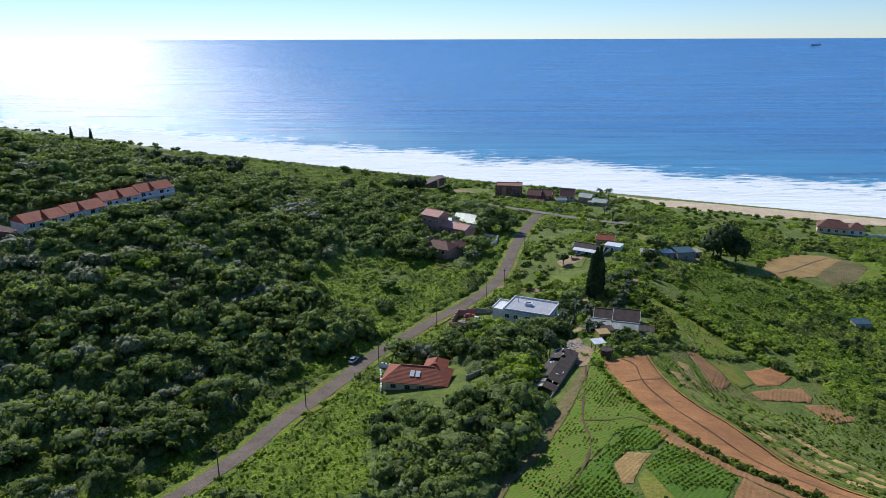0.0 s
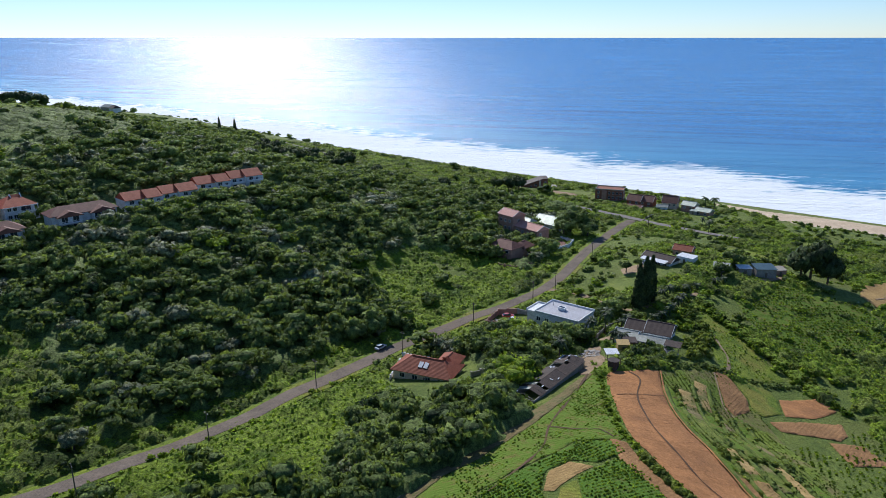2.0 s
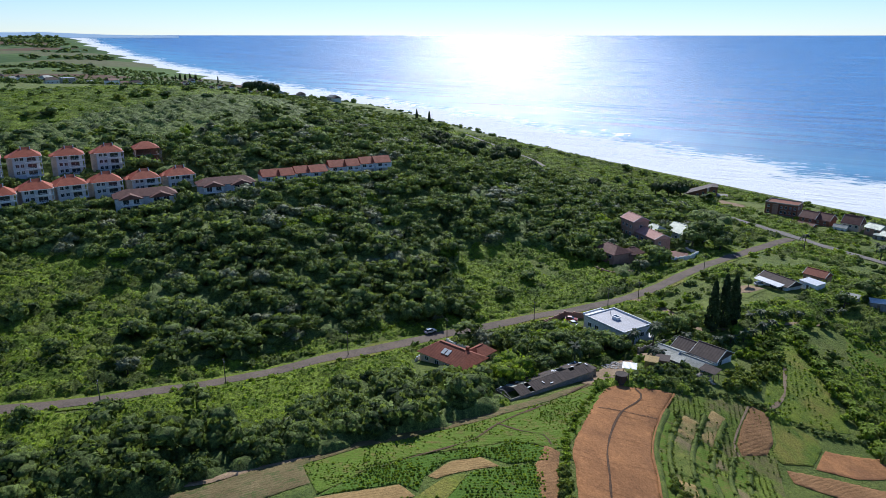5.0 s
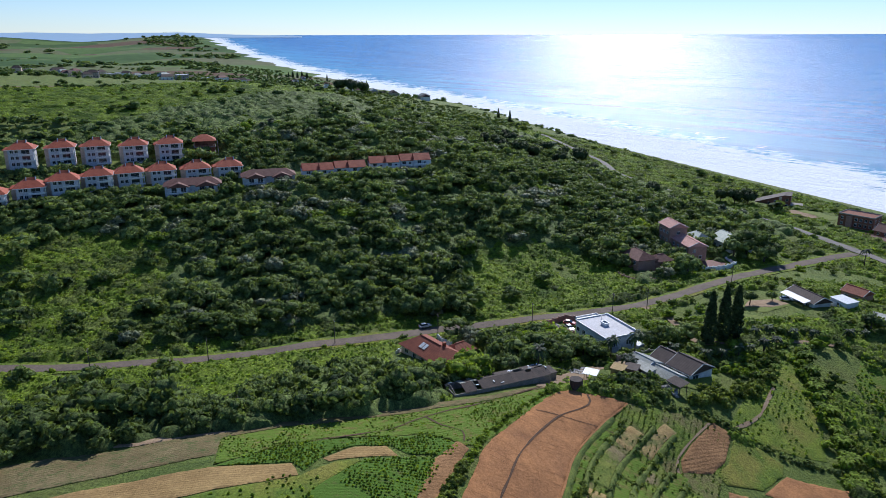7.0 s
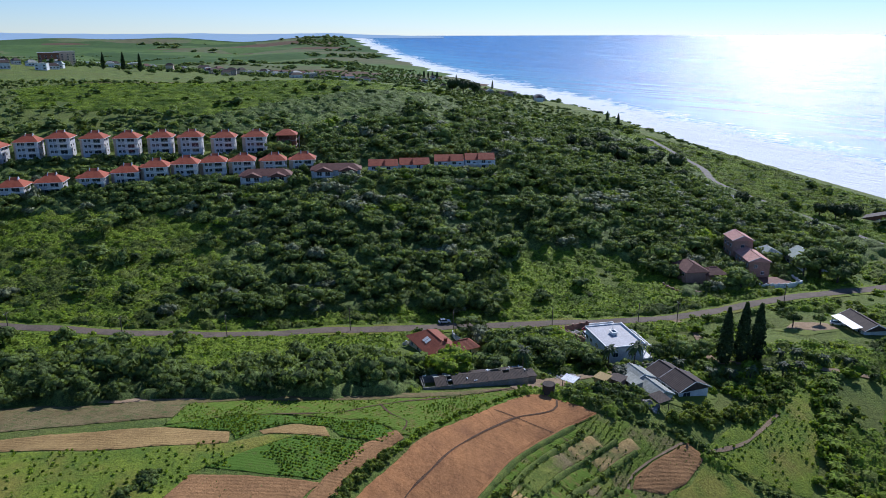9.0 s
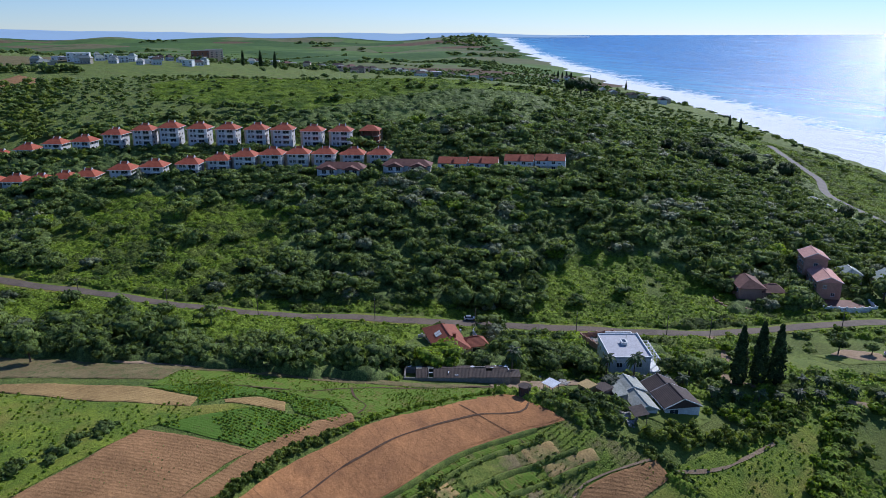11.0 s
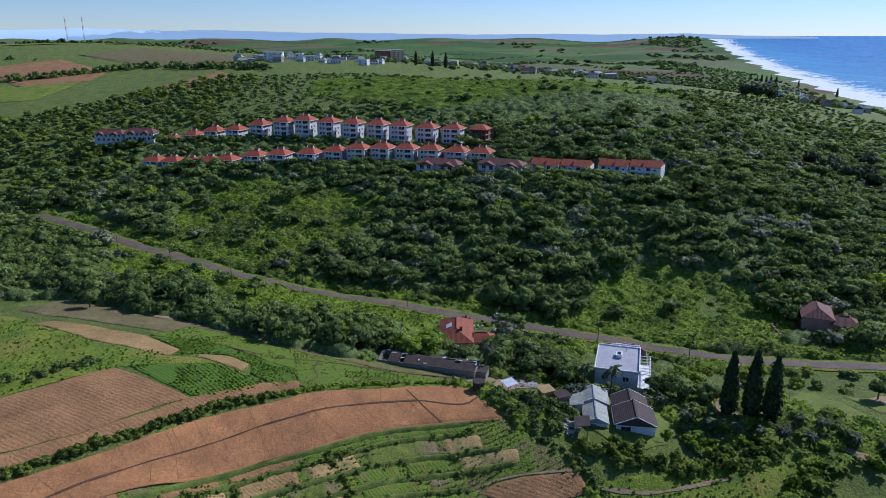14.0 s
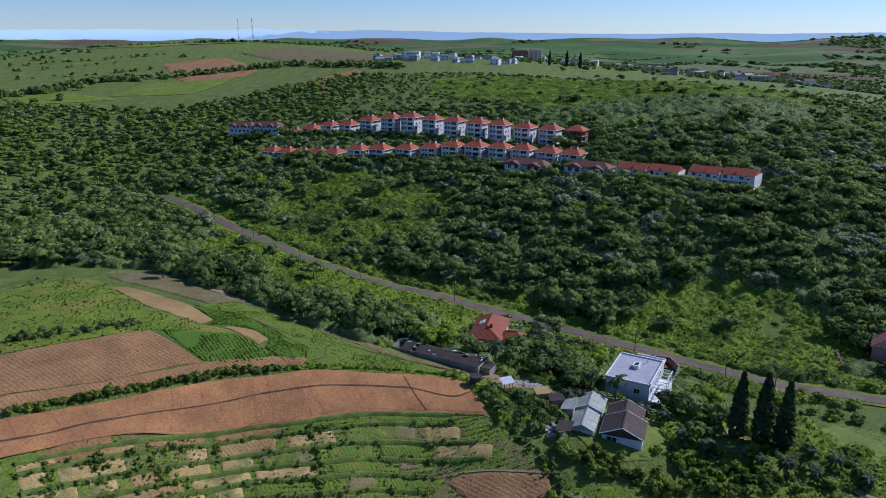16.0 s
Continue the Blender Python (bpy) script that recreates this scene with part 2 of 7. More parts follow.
def grid_faces(nu, nv):
    i = np.arange(nu * nv).reshape(nu, nv)
    return np.stack([i[:-1, :-1], i[1:, :-1], i[1:, 1:], i[:-1, 1:]], -1).reshape(-1, 4)


def spread(lo, hi, fine, reach, growth=1.16):
    """Coordinates that are finely spaced from lo to hi and widen out to the reach."""
    mid = list(np.arange(lo, hi, fine))
    step, up, down = fine, [hi], [lo - fine]
    while up[-1] < reach or down[-1] > -reach:
        step = min(step * growth, 120)
        up.append(up[-1] + step)
        down.append(down[-1] - step)
    return np.array(sorted(down + mid + up))


gx, gy = spread(-340, 240, 3.2, 4700), spread(-20, 620, 3.2, 4700)
X, Y = np.meshgrid(gx, gy, indexing="ij")
Z = land(X, Y) + 0.25 * waves(X, Y, 4.0, 1.3) * smooth(20, 60, inland(X, Y))
verts = np.stack([X, Y, Z], -1).reshape(-1, 3)
faces = grid_faces(len(gx), len(gy))
keep = (np.hypot(X, Y - 150).ravel()[faces].max(1) < 4780) & (inland(X, Y).ravel()[faces].max(1) > -160)
used = np.unique(faces[keep])
index = np.full(len(verts), -1)
index[used] = np.arange(len(used))
ground = tagged(link("ground", verts[used], index[faces[keep]], M_GROUND, smooth_shade=True), "rolling green coastal land with rough grass and scrub", "ground", kind="structure")
# paler cane fields and pasture towards the skyline
ground.data.materials.append(M_FAR)
mid = verts[faces[keep]].mean(1)
ground.data.polygons.foreach_set("material_index", (np.hypot(mid[:, 0], mid[:, 1] - 150) + 120 * waves(mid[:, 0], mid[:, 1], 140.0, 3.0) > 1500).astype(np.int32))

# the sea lifts very gently towards the far edge, so that its rim stands at the true horizon
ra = np.concatenate([np.arange(150, 1200, 25), np.geomspace(1200, 4770, 50)])
an = np.radians(np.linspace(-75, 185, 320))
R, A = np.meshgrid(ra, an, indexing="ij")
SX, SY = R * np.cos(A), 150 + R * np.sin(A)
SZ = far_lift(R)
sf = grid_faces(len(ra), len(an))
sf = sf[inland(SX, SY).ravel()[sf].min(1) < 130]
tagged(link("water", np.stack([SX, SY, SZ], -1).reshape(-1, 3), sf, M_SEA, smooth_shade=True), "deep blue sea with white surf along the beach", "sea", kind="structure")


def drape(name, pts, lift=0.12, material=None, step=1.5, label="", category="", kind="", rim=0.25):
    """A sheet with a ragged rim that follows the ground inside a closed outline."""
    poly = np.array(pts, float)
    lo, hi = poly.min(0) - 1, poly.max(0) + 1
    ux, uy = np.arange(lo[0], hi[0] + step, step), np.arange(lo[1], hi[1] + step, step)
    px, py = np.meshgrid(ux, uy, indexing="ij")
    f = grid_faces(len(ux), len(uy))
    # cells that touch the outline have their outer corners drawn in onto it
    within = inside(poly, px.ravel(), py.ravel())
    f = f[within[f].any(1)]
    u = np.unique(f)
    idx = np.full(px.size, -1)
    idx[u] = np.arange(len(u))
    q = np.stack([px.ravel(), py.ravel()], 1)[u]
    out = ~within[u]
    best, dist = q[out].copy(), np.full(out.sum(), 1e9)
    for a, b in zip(poly, np.roll(poly, -1, 0)):
        t = np.clip(((q[out] - a) @ (b - a)) / max(1e-9, (b - a) @ (b - a)), 0, 1)
        c = a + t[:, None] * (b - a)
        d = np.hypot(*(q[out] - c).T)
        nearer = d < dist
        best[nearer], dist[nearer] = c[nearer], d[nearer]
    q[out] = best + rim * 0.6 * np.stack([waves(best[:, 0], best[:, 1], 1.1, 0.4), waves(best[:, 0], best[:, 1], 1.3, 2.0)], 1)
    z = land(q[:, 0], q[:, 1]) + 0.25 * waves(q[:, 0], q[:, 1], 4.0, 1.3) + np.where(out, 0.02 + 0.4 * lift, lift)
    v = np.concatenate([q, z[:, None]], 1)
    ob = link(name, v, idx[f], material, smooth_shade=True)
    return tagged(ob, label, category, kind=kind)


def inside(poly, x, y):
    hit = np.zeros(np.shape(x), bool)
    j = len(poly) - 1
    for i in range(len(poly)):
        (xi, yi), (xj, yj) = poly[i], poly[j]
        with np.errstate(divide="ignore", invalid="ignore"):
            hit ^= ((yi > y) != (yj > y)) & (x < (xj - xi) * (y - yi) / (yj - yi) + xi)
        j = i
    return hit


def bend(pts, step=1.5):
    """A smooth line through the points."""
    p = np.array(pts, float)
    p = np.vstack([2 * p[0] - p[1], p, 2 * p[-1] - p[-2]])
    out = []
    for i in range(1, len(p) - 2):
        k = max(2, int(np.hypot(*(p[i + 1] - p[i])) / step))
        for t in np.arange(k) / k:
            out.append(0.5 * (2 * p[i] + (p[i + 1] - p[i - 1]) * t + (2 * p[i - 1] - 5 * p[i] + 4 * p[i + 1] - p[i + 2]) * t * t + (3 * p[i] - p[i - 1] - 3 * p[i + 1] + p[i + 2]) * t ** 3))
    return np.array(out + [p[-2]])


def ribbon(name, pts, width, lift, material, label="", category="", kind="", across=4, ragged=0.0, crown=0.0, level=False):
    """A strip of the given width along a line, laid on the ground."""
    c = bend(pts)
    t = np.gradient(c, axis=0)
    t /= np.linalg.norm(t, axis=1)[:, None]
    nrm = np.stack([-t[:, 1], t[:, 0]], 1)
    s = np.linspace(-0.5, 0.5, across + 1)
    edge = ragged * waves(c[:, 0], c[:, 1], 2.2, 0.9)
    w = width + edge
    v = c[:, None] + nrm[:, None] * (s[None, :, None] * w[:, None, None])
    if level:
        z = np.repeat(land(c[:, 0], c[:, 1])[:, None], across + 1, 1)
    else:
        z = land(v[..., 0], v[..., 1])
    z = z + 0.25 * waves(v[..., 0], v[..., 1], 4.0, 1.3) * (not level) + lift + crown * (0.25 - s[None] ** 2)
    ob = link(name, np.concatenate([v, z[..., None]], -1).reshape(-1, 3), grid_faces(len(c), across + 1)[:, ::-1], material, smooth_shade=True)
    return tagged(ob, label, category, kind=kind)


ROAD = [(-190, -20), (-150, 20), (-111, 54), (-88, 78), (-70, 97), (-58, 115), (-47, 135), (-40, 155), (-31, 176), (-23, 198), (-12, 216), (-3, 228), (11, 244), (22, 264), (28, 285), (35, 319), (42, 350), (50, 380), (58, 404)]
COAST_ROAD = [(-260, 610), (-190, 560), (-153, 535), (-115, 495), (-70, 471), (-30, 454), (14, 436), (58, 410), (84, 394), (112, 380)]
ribbon("road", ROAD, 4.9, 0.32, M_TAR, "narrow worn grey tar road with grassy verges", "road", "structure", crown=0.25)
M_PALETAR = mottled("sun_bleached_asphalt", (0.17, 0.152, 0.13), (0.26, 0.235, 0.205), 0.25, 2.5, 0.85, 0.3, 0.05)
ribbon("road_coast", COAST_ROAD, 5.6, 0.3, M_PALETAR, "grey tar road running behind the beach", "road", "structure", crown=0.25)

# ---- building kit ----
def plain(name, colour, rough=0.7, vary=0.16, scale=0.6, metal=0.0, spec=0.3, relief=0.15):
    a, b = tuple(c * (1 - vary) for c in colour), tuple(min(1, c * (1 + vary)) for c in colour)
    return mottled(name, a, b, scale, scale * 9, rough, relief, 0.02, spec=spec, metal=metal)


def courses(name, dark, light, pitch, axis="y", rough=0.75, depth=0.06, metal=0.0):
    """Roofing with courses or corrugations across one local axis."""
    m, n, l, b = mat(name, rough, metal, 0.3)
    co = n.new("ShaderNodeTexCoord").outputs["Object"]
    c = ramp(n, l, noise_tex(n, l, 0.5, 6, 0.7, coord=co), [(0.3, dark), (0.7, light)])
    c = blend(n, l, 0.6, c, ramp(n, l, noise_tex(n, l, 4.0, 4, 0.7, coord=co), [(0.3, (0.55, 0.55, 0.55)), (0.7, (1.3, 1.3, 1.3))]), "MULTIPLY")
    w = n.new("ShaderNodeTexWave")
    w.wave_type, w.bands_direction = "BANDS", {"x": "X", "y": "Y"}[axis]
    w.inputs["Scale"].default_value, w.inputs["Distortion"].default_value = 0.314 / pitch, 0.4
    l.new(co, w.inputs["Vector"])
    c = blend(n, l, 0.16, c, ramp(n, l, w.outputs["Fac"], [(0.1, (0.45, 0.45, 0.45)), (0.6, (1.1, 1.1, 1.1))]), "MULTIPLY")
    l.new(c, b.inputs["Base Color"])
    bump(n, l, b, w.outputs["Fac"], 0.4, depth)
    return m


M_WHITE = plain("white_painted_plaster", (0.74, 0.75, 0.76))
M_BLUEWHITE = plain("pale_plaster", (0.60, 0.61, 0.64))
M_CREAM = plain("cream_plaster", (0.66, 0.52, 0.40))
M_PINKWALL = plain("pink_brown_plaster", (0.42, 0.24, 0.18))
M_BRICKWALL = plain("dark_brick", (0.26, 0.11, 0.07), 0.9, 0.25, 1.5)
M_TAN = plain("weathered_concrete", (0.36, 0.33, 0.29), 0.9, 0.25, 0.8)
M_GREYWALL = plain("grimy_grey_wall", (0.27, 0.25, 0.23), 0.9, 0.3, 0.7)
M_ROOFWHITE = plain("pale_flat_roof_screed", (0.40, 0.40, 0.44), 0.6, 0.1, 0.35)
M_ORANGE = courses("orange_red_roof_tiles", (0.33, 0.068, 0.03), (0.48, 0.125, 0.06), 0.35)
M_REDROOF = courses("deep_red_roof_tiles", (0.22, 0.058, 0.03), (0.34, 0.10, 0.05), 0.38)
M_BROWNROOF = courses("dark_brown_roof_tiles", (0.045, 0.03, 0.026), (0.085, 0.058, 0.048), 0.4)
M_MAUVEROOF = courses("brown_red_roof_tiles", (0.13, 0.055, 0.04), (0.22, 0.10, 0.075), 0.38)
M_PINKROOF = courses("faded_pink_roof_tiles", (0.50, 0.24, 0.19), (0.66, 0.36, 0.29), 0.38)
M_GREENTIN = courses("grey_green_sheet_roof", (0.24, 0.29, 0.25), (0.38, 0.42, 0.36), 0.25, "x", 0.5, 0.05, 0.2)
M_GREYTIN = courses("mossy_grey_sheet_roof", (0.20, 0.22, 0.18), (0.46, 0.47, 0.42), 0.3, "x", 0.65, 0.06)
M_RUSTTIN = courses("rusty_dark_sheet_roof", (0.035, 0.028, 0.025), (0.10, 0.07, 0.055), 0.35, "x", 0.8, 0.07)
M_WHITETIN = courses("bright_white_sheet_roof", (0.62, 0.64, 0.66), (0.80, 0.82, 0.84), 0.3, "x", 0.45, 0.04)
M_BLUETIN = courses("blue_sheet_roof", (0.035, 0.075, 0.10), (0.07, 0.13, 0.16), 0.3, "x", 0.5, 0.04)
M_TRIM = plain("white_trim", (0.78, 0.78, 0.77), 0.5, 0.06)
M_GLASS = mat("dark_window_glass", 0.08, 0, 0.6)[0]
M_GLASS.node_tree.nodes["Principled BSDF"].inputs["Base Color"].default_value = (0.025, 0.035, 0.045, 1)
M_BLACK = plain("black_rubber", (0.02, 0.02, 0.02), 0.8)
M_CARWHITE = plain("white_car_paint", (0.72, 0.74, 0.76), 0.25, 0.03, 1, 0, 0.6, 0.0)
M_CARRED = plain("faded_red_car_paint", (0.40, 0.05, 0.05), 0.35, 0.05, 1, 0, 0.5, 0.0)
M_WOODPOLE = plain("grey_weathered_wood", (0.16, 0.13, 0.10), 0.9, 0.3, 2)
M_STEEL = plain("galvanised_steel", (0.45, 0.46, 0.47), 0.4, 0.1, 1, 0.6)
M_CHROME = plain("plain_silver_metal", (0.6, 0.6, 0.6), 0.25, 0.05, 1, 1.0)
M_LAMPGLASS = plain("clear_lamp_glass", (0.7, 0.7, 0.7), 0.15, 0.02, 1)
M_LAMPRED = plain("red_lamp_glass", (0.45, 0.03, 0.03), 0.2, 0.02, 1)
M_YELLOW = plain("yellow_painted_board", (0.42, 0.30, 0.12), 0.8, 0.2)
M_RUBBLE = mottled("pale_rubble", (0.16, 0.14, 0.12), (0.55, 0.53, 0.50), 1.2, 5, 0.95, 0.8, 0.2)


def box(x0, x1, y0, y1, z0, z1):
    v = [(x, y, z) for z in (z0, z1) for x, y in ((x0, y0), (x1, y0), (x1, y1), (x0, y1))]
    return v, [(3, 2, 1, 0), (4, 5, 6, 7), (0, 1, 5, 4), (1, 2, 6, 5), (2, 3, 7, 6), (3, 0, 4, 7)]


def joined(*shapes):
    V, F = [], []
    for v, f in shapes:
        F += [tuple(i + len(V) for i in p) for p in f]
        V += [tuple(p) for p in v]
    return V, F


def drum(r0, r1, z0, z1, sides=10, cx=0.0, cy=0.0):
    v = []
    for r, z in ((r0, z0), (r1, z1)):
        v += [(cx + r * math.cos(2 * math.pi * i / sides), cy + r * math.sin(2 * math.pi * i / sides), z) for i in range(sides)]
    f = [(i, (i + 1) % sides, sides + (i + 1) % sides, sides + i) for i in range(sides)]
    return v, f + [tuple(range(sides - 1, -1, -1)), tuple(range(sides, 2 * sides))]


def tube(pts, radii, sides=6):
    """A tapered tube along a line of points."""
    V, F = [], []
    for k, (p, r) in enumerate(zip(pts, radii)):
        a, b = Vector(pts[max(0, k - 1)]), Vector(pts[min(len(pts) - 1, k + 1)])
        q = (b - a).to_track_quat("Z", "Y")
        for i in range(sides):
            w = 2 * math.pi * i / sides
            V.append(tuple(Vector(p) + q @ Vector((r * math.cos(w), r * math.sin(w), 0))))
    for k in range(len(pts) - 1):
        for i in range(sides):
            j = (i + 1) % sides
            F.append((k * sides + i, k * sides + j, (k + 1) * sides + j, (k + 1) * sides + i))
    return V, F + [tuple(range(sides - 1, -1, -1)), tuple(range((len(pts) - 1) * sides, len(pts) * sides))]


def moved(shape, m):
    return [tuple(m @ Vector(v)) for v in shape[0]], shape[1]


def part(name, shape, material, parent, label=""):
    me = bpy.data.meshes.new(name)
    me.from_pydata(shape[0], [], shape[1])
    me.materials.append(material)
    me.update()
    ob = new(name, me)
    ob.parent = parent
    return tagged(ob, label)


def thing(name, label, category, x=0, y=0, z=0, rz=0, group=""):
    ob = new(name)
    ob.matrix_world = pose(x, y, z, 0, 0, rz)
    return tagged(ob, label, category, group)


def gable_roof(L, W, z, rise, over=0.5, thick=0.18, ridge=0.0):
    """Pitched roof with its ridge along x; ridge shortens it into a hip."""
    a, b, k = L / 2 + over, W / 2 + over, L / 2 + over - ridge
    v = [(-a, -b, z), (a, -b, z), (a, b, z), (-a, b, z), (-k, 0, z + rise), (k, 0, z + rise)]
    v += [(p[0], p[1], p[2] - thick) for p in v[:4]]
    f = [(0, 1, 5, 4), (2, 3, 4, 5), (1, 2, 5), (3, 0, 4), (0, 6, 7, 1), (1, 7, 8, 2), (2, 8, 9, 3), (3, 9, 6, 0), (9, 8, 7, 6)]
    return v, f


def ridge_cap(L, z, rise, over=0.5, ridge=0.0):
    k = L / 2 + over - ridge
    return box(-k, k, -0.16, 0.16, z + rise - 0.06, z + rise + 0.1)


def windows(parent, W2, side, spots, frame_m=None):
    """Windows on one wall: side is 'front' (-y), 'back' (+y), 'right' (+x) or 'left'; spots are along, height, width, tall."""
    turn = {"front": 0, "right": 90, "back": 180, "left": 270}[side]
    for u, z, w, h in spots:
        m = Matrix.Rotation(radians(turn), 4, "Z") @ Matrix.Translation((u, -W2, z))
        ring = joined(box(-w / 2 - 0.08, w / 2 + 0.08, -0.07, 0.02, h, h + 0.1), box(-w / 2 - 0.12, w / 2 + 0.12, -0.12, 0.02, -0.12, 0),
                      box(-w / 2 - 0.08, -w / 2, -0.07, 0.02, 0, h), box(w / 2, w / 2 + 0.08, -0.07, 0.02, 0, h), box(-0.03, 0.03, -0.06, 0.02, 0, h))
        fr = part("window", moved(ring, m), frame_m or M_TRIM, parent)
        part("pane", moved(box(-w / 2, w / 2, -0.04, 0.01, 0, h), m), M_GLASS, fr)


def gable_house(name, label, x, y, rz, L, W, H, rise, wall_m, roof_m, base=None, over=0.5, hip=0.0, front=(), back=(), right=(), left=(), door=None, group="", sink=2.0):
    z = float(land(x, y)) if base is None else base
    h = thing(name, label, "house", x, y, z, rz, group)
    a, b = L / 2, W / 2
    v = [(sx * a, sy * b, q) for q in (-sink, H) for sx, sy in ((-1, -1), (1, -1), (1, 1), (-1, 1))]
    f = [(3, 2, 1, 0), (0, 1, 5, 4), (1, 2, 6, 5), (2, 3, 7, 6), (3, 0, 4, 7)]
    if hip == 0:
        k = rise * b / (b + over)
        v += [(-a, 0, H + k - 0.05), (a, 0, H + k - 0.05)]
        f += [(5, 6, 9), (7, 4, 8)]
    else:
        f += [(4, 5, 6, 7)]
    part("wall", (v, f), wall_m, h)
    ez = H - rise * over / (b + over)
    roof = part("roof", gable_roof(L, W, ez + 0.08, rise, over, 0.16, hip), roof_m, h)
    part("ridge_cap", ridge_cap(L, ez + 0.08, rise, over, hip), roof_m, roof)
    for s, spots in (("front", front), ("back", back)):
        windows(h, b, s, spots)
    for s, spots in (("right", right), ("left", left)):
        windows(h, a, s, spots)
    if door is not None:
        part("door", box(door - 0.5, door + 0.5, -b - 0.06, -b + 0.02, 0, 2.1), M_WOODPOLE, h, "dark wooden door")
    if hip == 0:
        for s in (-1, 1):
            e = s * (a + over)
            part("bargeboard", joined(([(e - 0.05, -b - over, ez - 0.12), (e + 0.05, -b - over, ez - 0.12), (e + 0.05, 0, ez + rise - 0.1), (e - 0.05, 0, ez + rise - 0.1), (e - 0.05, -b - over, ez + 0.1), (e + 0.05, -b - over, ez + 0.1), (e + 0.05, 0, ez + rise + 0.12), (e - 0.05, 0, ez + rise + 0.12)], [(0, 1, 2, 3), (7, 6, 5, 4), (0, 4, 5, 1), (1, 5, 6, 2), (3, 2, 6, 7), (0, 3, 7, 4)]),
                                      ([(e - 0.05, b + over, ez - 0.12), (e + 0.05, b + over, ez - 0.12), (e + 0.05, 0, ez + rise - 0.1), (e - 0.05, 0, ez + rise - 0.1), (e - 0.05, b + over, ez + 0.1), (e + 0.05, b + over, ez + 0.1), (e + 0.05, 0, ez + rise + 0.12), (e - 0.05, 0, ez + rise + 0.12)], [(3, 2, 1, 0), (4, 5, 6, 7), (1, 5, 4, 0), (2, 6, 5, 1), (7, 6, 2, 3), (4, 7, 3, 0)])), M_TRIM, h)
    return h


def row_of(n, lo, hi, z, w, t):
    return [(lo + (hi - lo) * i / max(1, n - 1), z, w, t) for i in range(n)]


# ---- houses by the fields ----
def white_house():
    h = thing("flat_roofed_house", "two-storey white house with pale flat roof and low parapet", "house", 29.5, 215.6, 19.9, -24.5)
    L, W, H = 15.2, 11.3, 7.6
    part("wall", box(-L / 2, L / 2, -W / 2, W / 2, -3, H - 0.5), M_BLUEWHITE, h)
    part("roof", box(-L / 2 - 0.25, L / 2 + 0.25, -W / 2 - 0.25, W / 2 + 0.25, H - 0.5, H - 0.1), M_ROOFWHITE, h, "pale grey flat roof")
    for s in ((-L / 2 - 0.25, L / 2 + 0.25, W / 2 + 0.02, W / 2 + 0.3, H - 0.1, H + 0.45), (-L / 2 - 0.3, -L / 2 - 0.02, -W / 2 - 0.25, W / 2 + 0.3, H - 0.1, H + 0.25), (L / 2 + 0.0, L / 2 + 0.27, -W / 2 - 0.25, W / 2 + 0.02, H - 0.1, H + 0.15), (-L / 2 - 0.02, L / 2, -W / 2 - 0.27, -W / 2 - 0.02, H - 0.1, H + 0.12)):
        part("parapet", box(*s), M_TRIM, h)
    v = part("roof_vent", joined(box(-2.2, 0.0, -0.5, 0.9, H - 0.1, H + 0.75), box(-2.4, 0.2, -0.7, 1.1, H + 0.75, H + 0.9)), M_TRIM, h, "square white roof light box")
    part("pane", box(-2.0, -0.2, -0.3, 0.7, H + 0.9, H + 0.95), M_GLASS, v)
    part("water_pipe", drum(0.09, 0.09, H - 0.1, H + 1.1, 8, -5.2, 2.0), M_STEEL, h)
    windows(h, L / 2, "left", [(-3, 4.6, 0.9, 0.9), (-1.2, 4.6, 0.9, 0.9), (1.0, 4.2, 1.4, 1.5), (3.2, 4.2, 1.2, 1.3), (-2.6, 1.2, 1.4, 1.3), (2.4, 0.3, 1.2, 2.1)])
    windows(h, W / 2, "front", [(-6.5, 4.4, 1.4, 1.3), (-3.5, 4.4, 1.4, 1.3), (0.5, 4.4, 1.6, 1.3), (5, 4.4, 1.4, 1.3), (-6, 1.0, 1.4, 1.3), (5, 1.0, 1.5, 1.3)])
    windows(h, L / 2, "right", [(-3, 4.4, 1.5, 1.3), (2.5, 4.4, 1.5, 1.3), (0, 1.0, 1.8, 1.3)])
    windows(h, W / 2, "back", [(-5, 4.2, 1.6, 1.6), (1, 4.2, 1.6, 1.6), (5, 4.2, 1.6, 1.6)])
    # road-side wing, terrace and pergola
    part("side_wing", box(-L / 2 - 5.2, -L / 2 + 0.02, -2.0, W / 2 - 0.4, -3, 5.4), M_BLUEWHITE, h)
    part("side_roof", box(-L / 2 - 5.5, -L / 2 - 0.3, -2.3, W / 2 - 0.1, 5.4, 5.7), M_TRIM, h, "flat white wing roof")
    for s in ((-L / 2 - 5.5, -L / 2 - 0.3, W / 2 - 0.25, W / 2 - 0.05, 5.7, 6.2), (-L / 2 - 5.5, -L / 2 - 5.25, -2.3, W / 2 - 0.25, 5.7, 6.1)):
        part("wing_parapet", box(*s), M_TRIM, h)
    part("terrace", box(-L / 2 + 1, L / 2, W / 2 + 0.02, W / 2 + 3.2, -2, 3.0), M_WHITE, h)
    for i in range(5):
        u = -L / 2 + 2 + i * 3.0
        part("terrace_post", box(u - 0.12, u + 0.12, W / 2 + 2.9, W / 2 + 3.15, 3.0, 5.9), M_TRIM, h)
    part("terrace_beam", box(-L / 2 + 1.4, L / 2 - 0.3, W / 2 + 2.88, W / 2 + 3.17, 5.9, 6.2), M_TRIM, h)
    for i in range(7):
        u = -L / 2 + 2 + i * 1.9
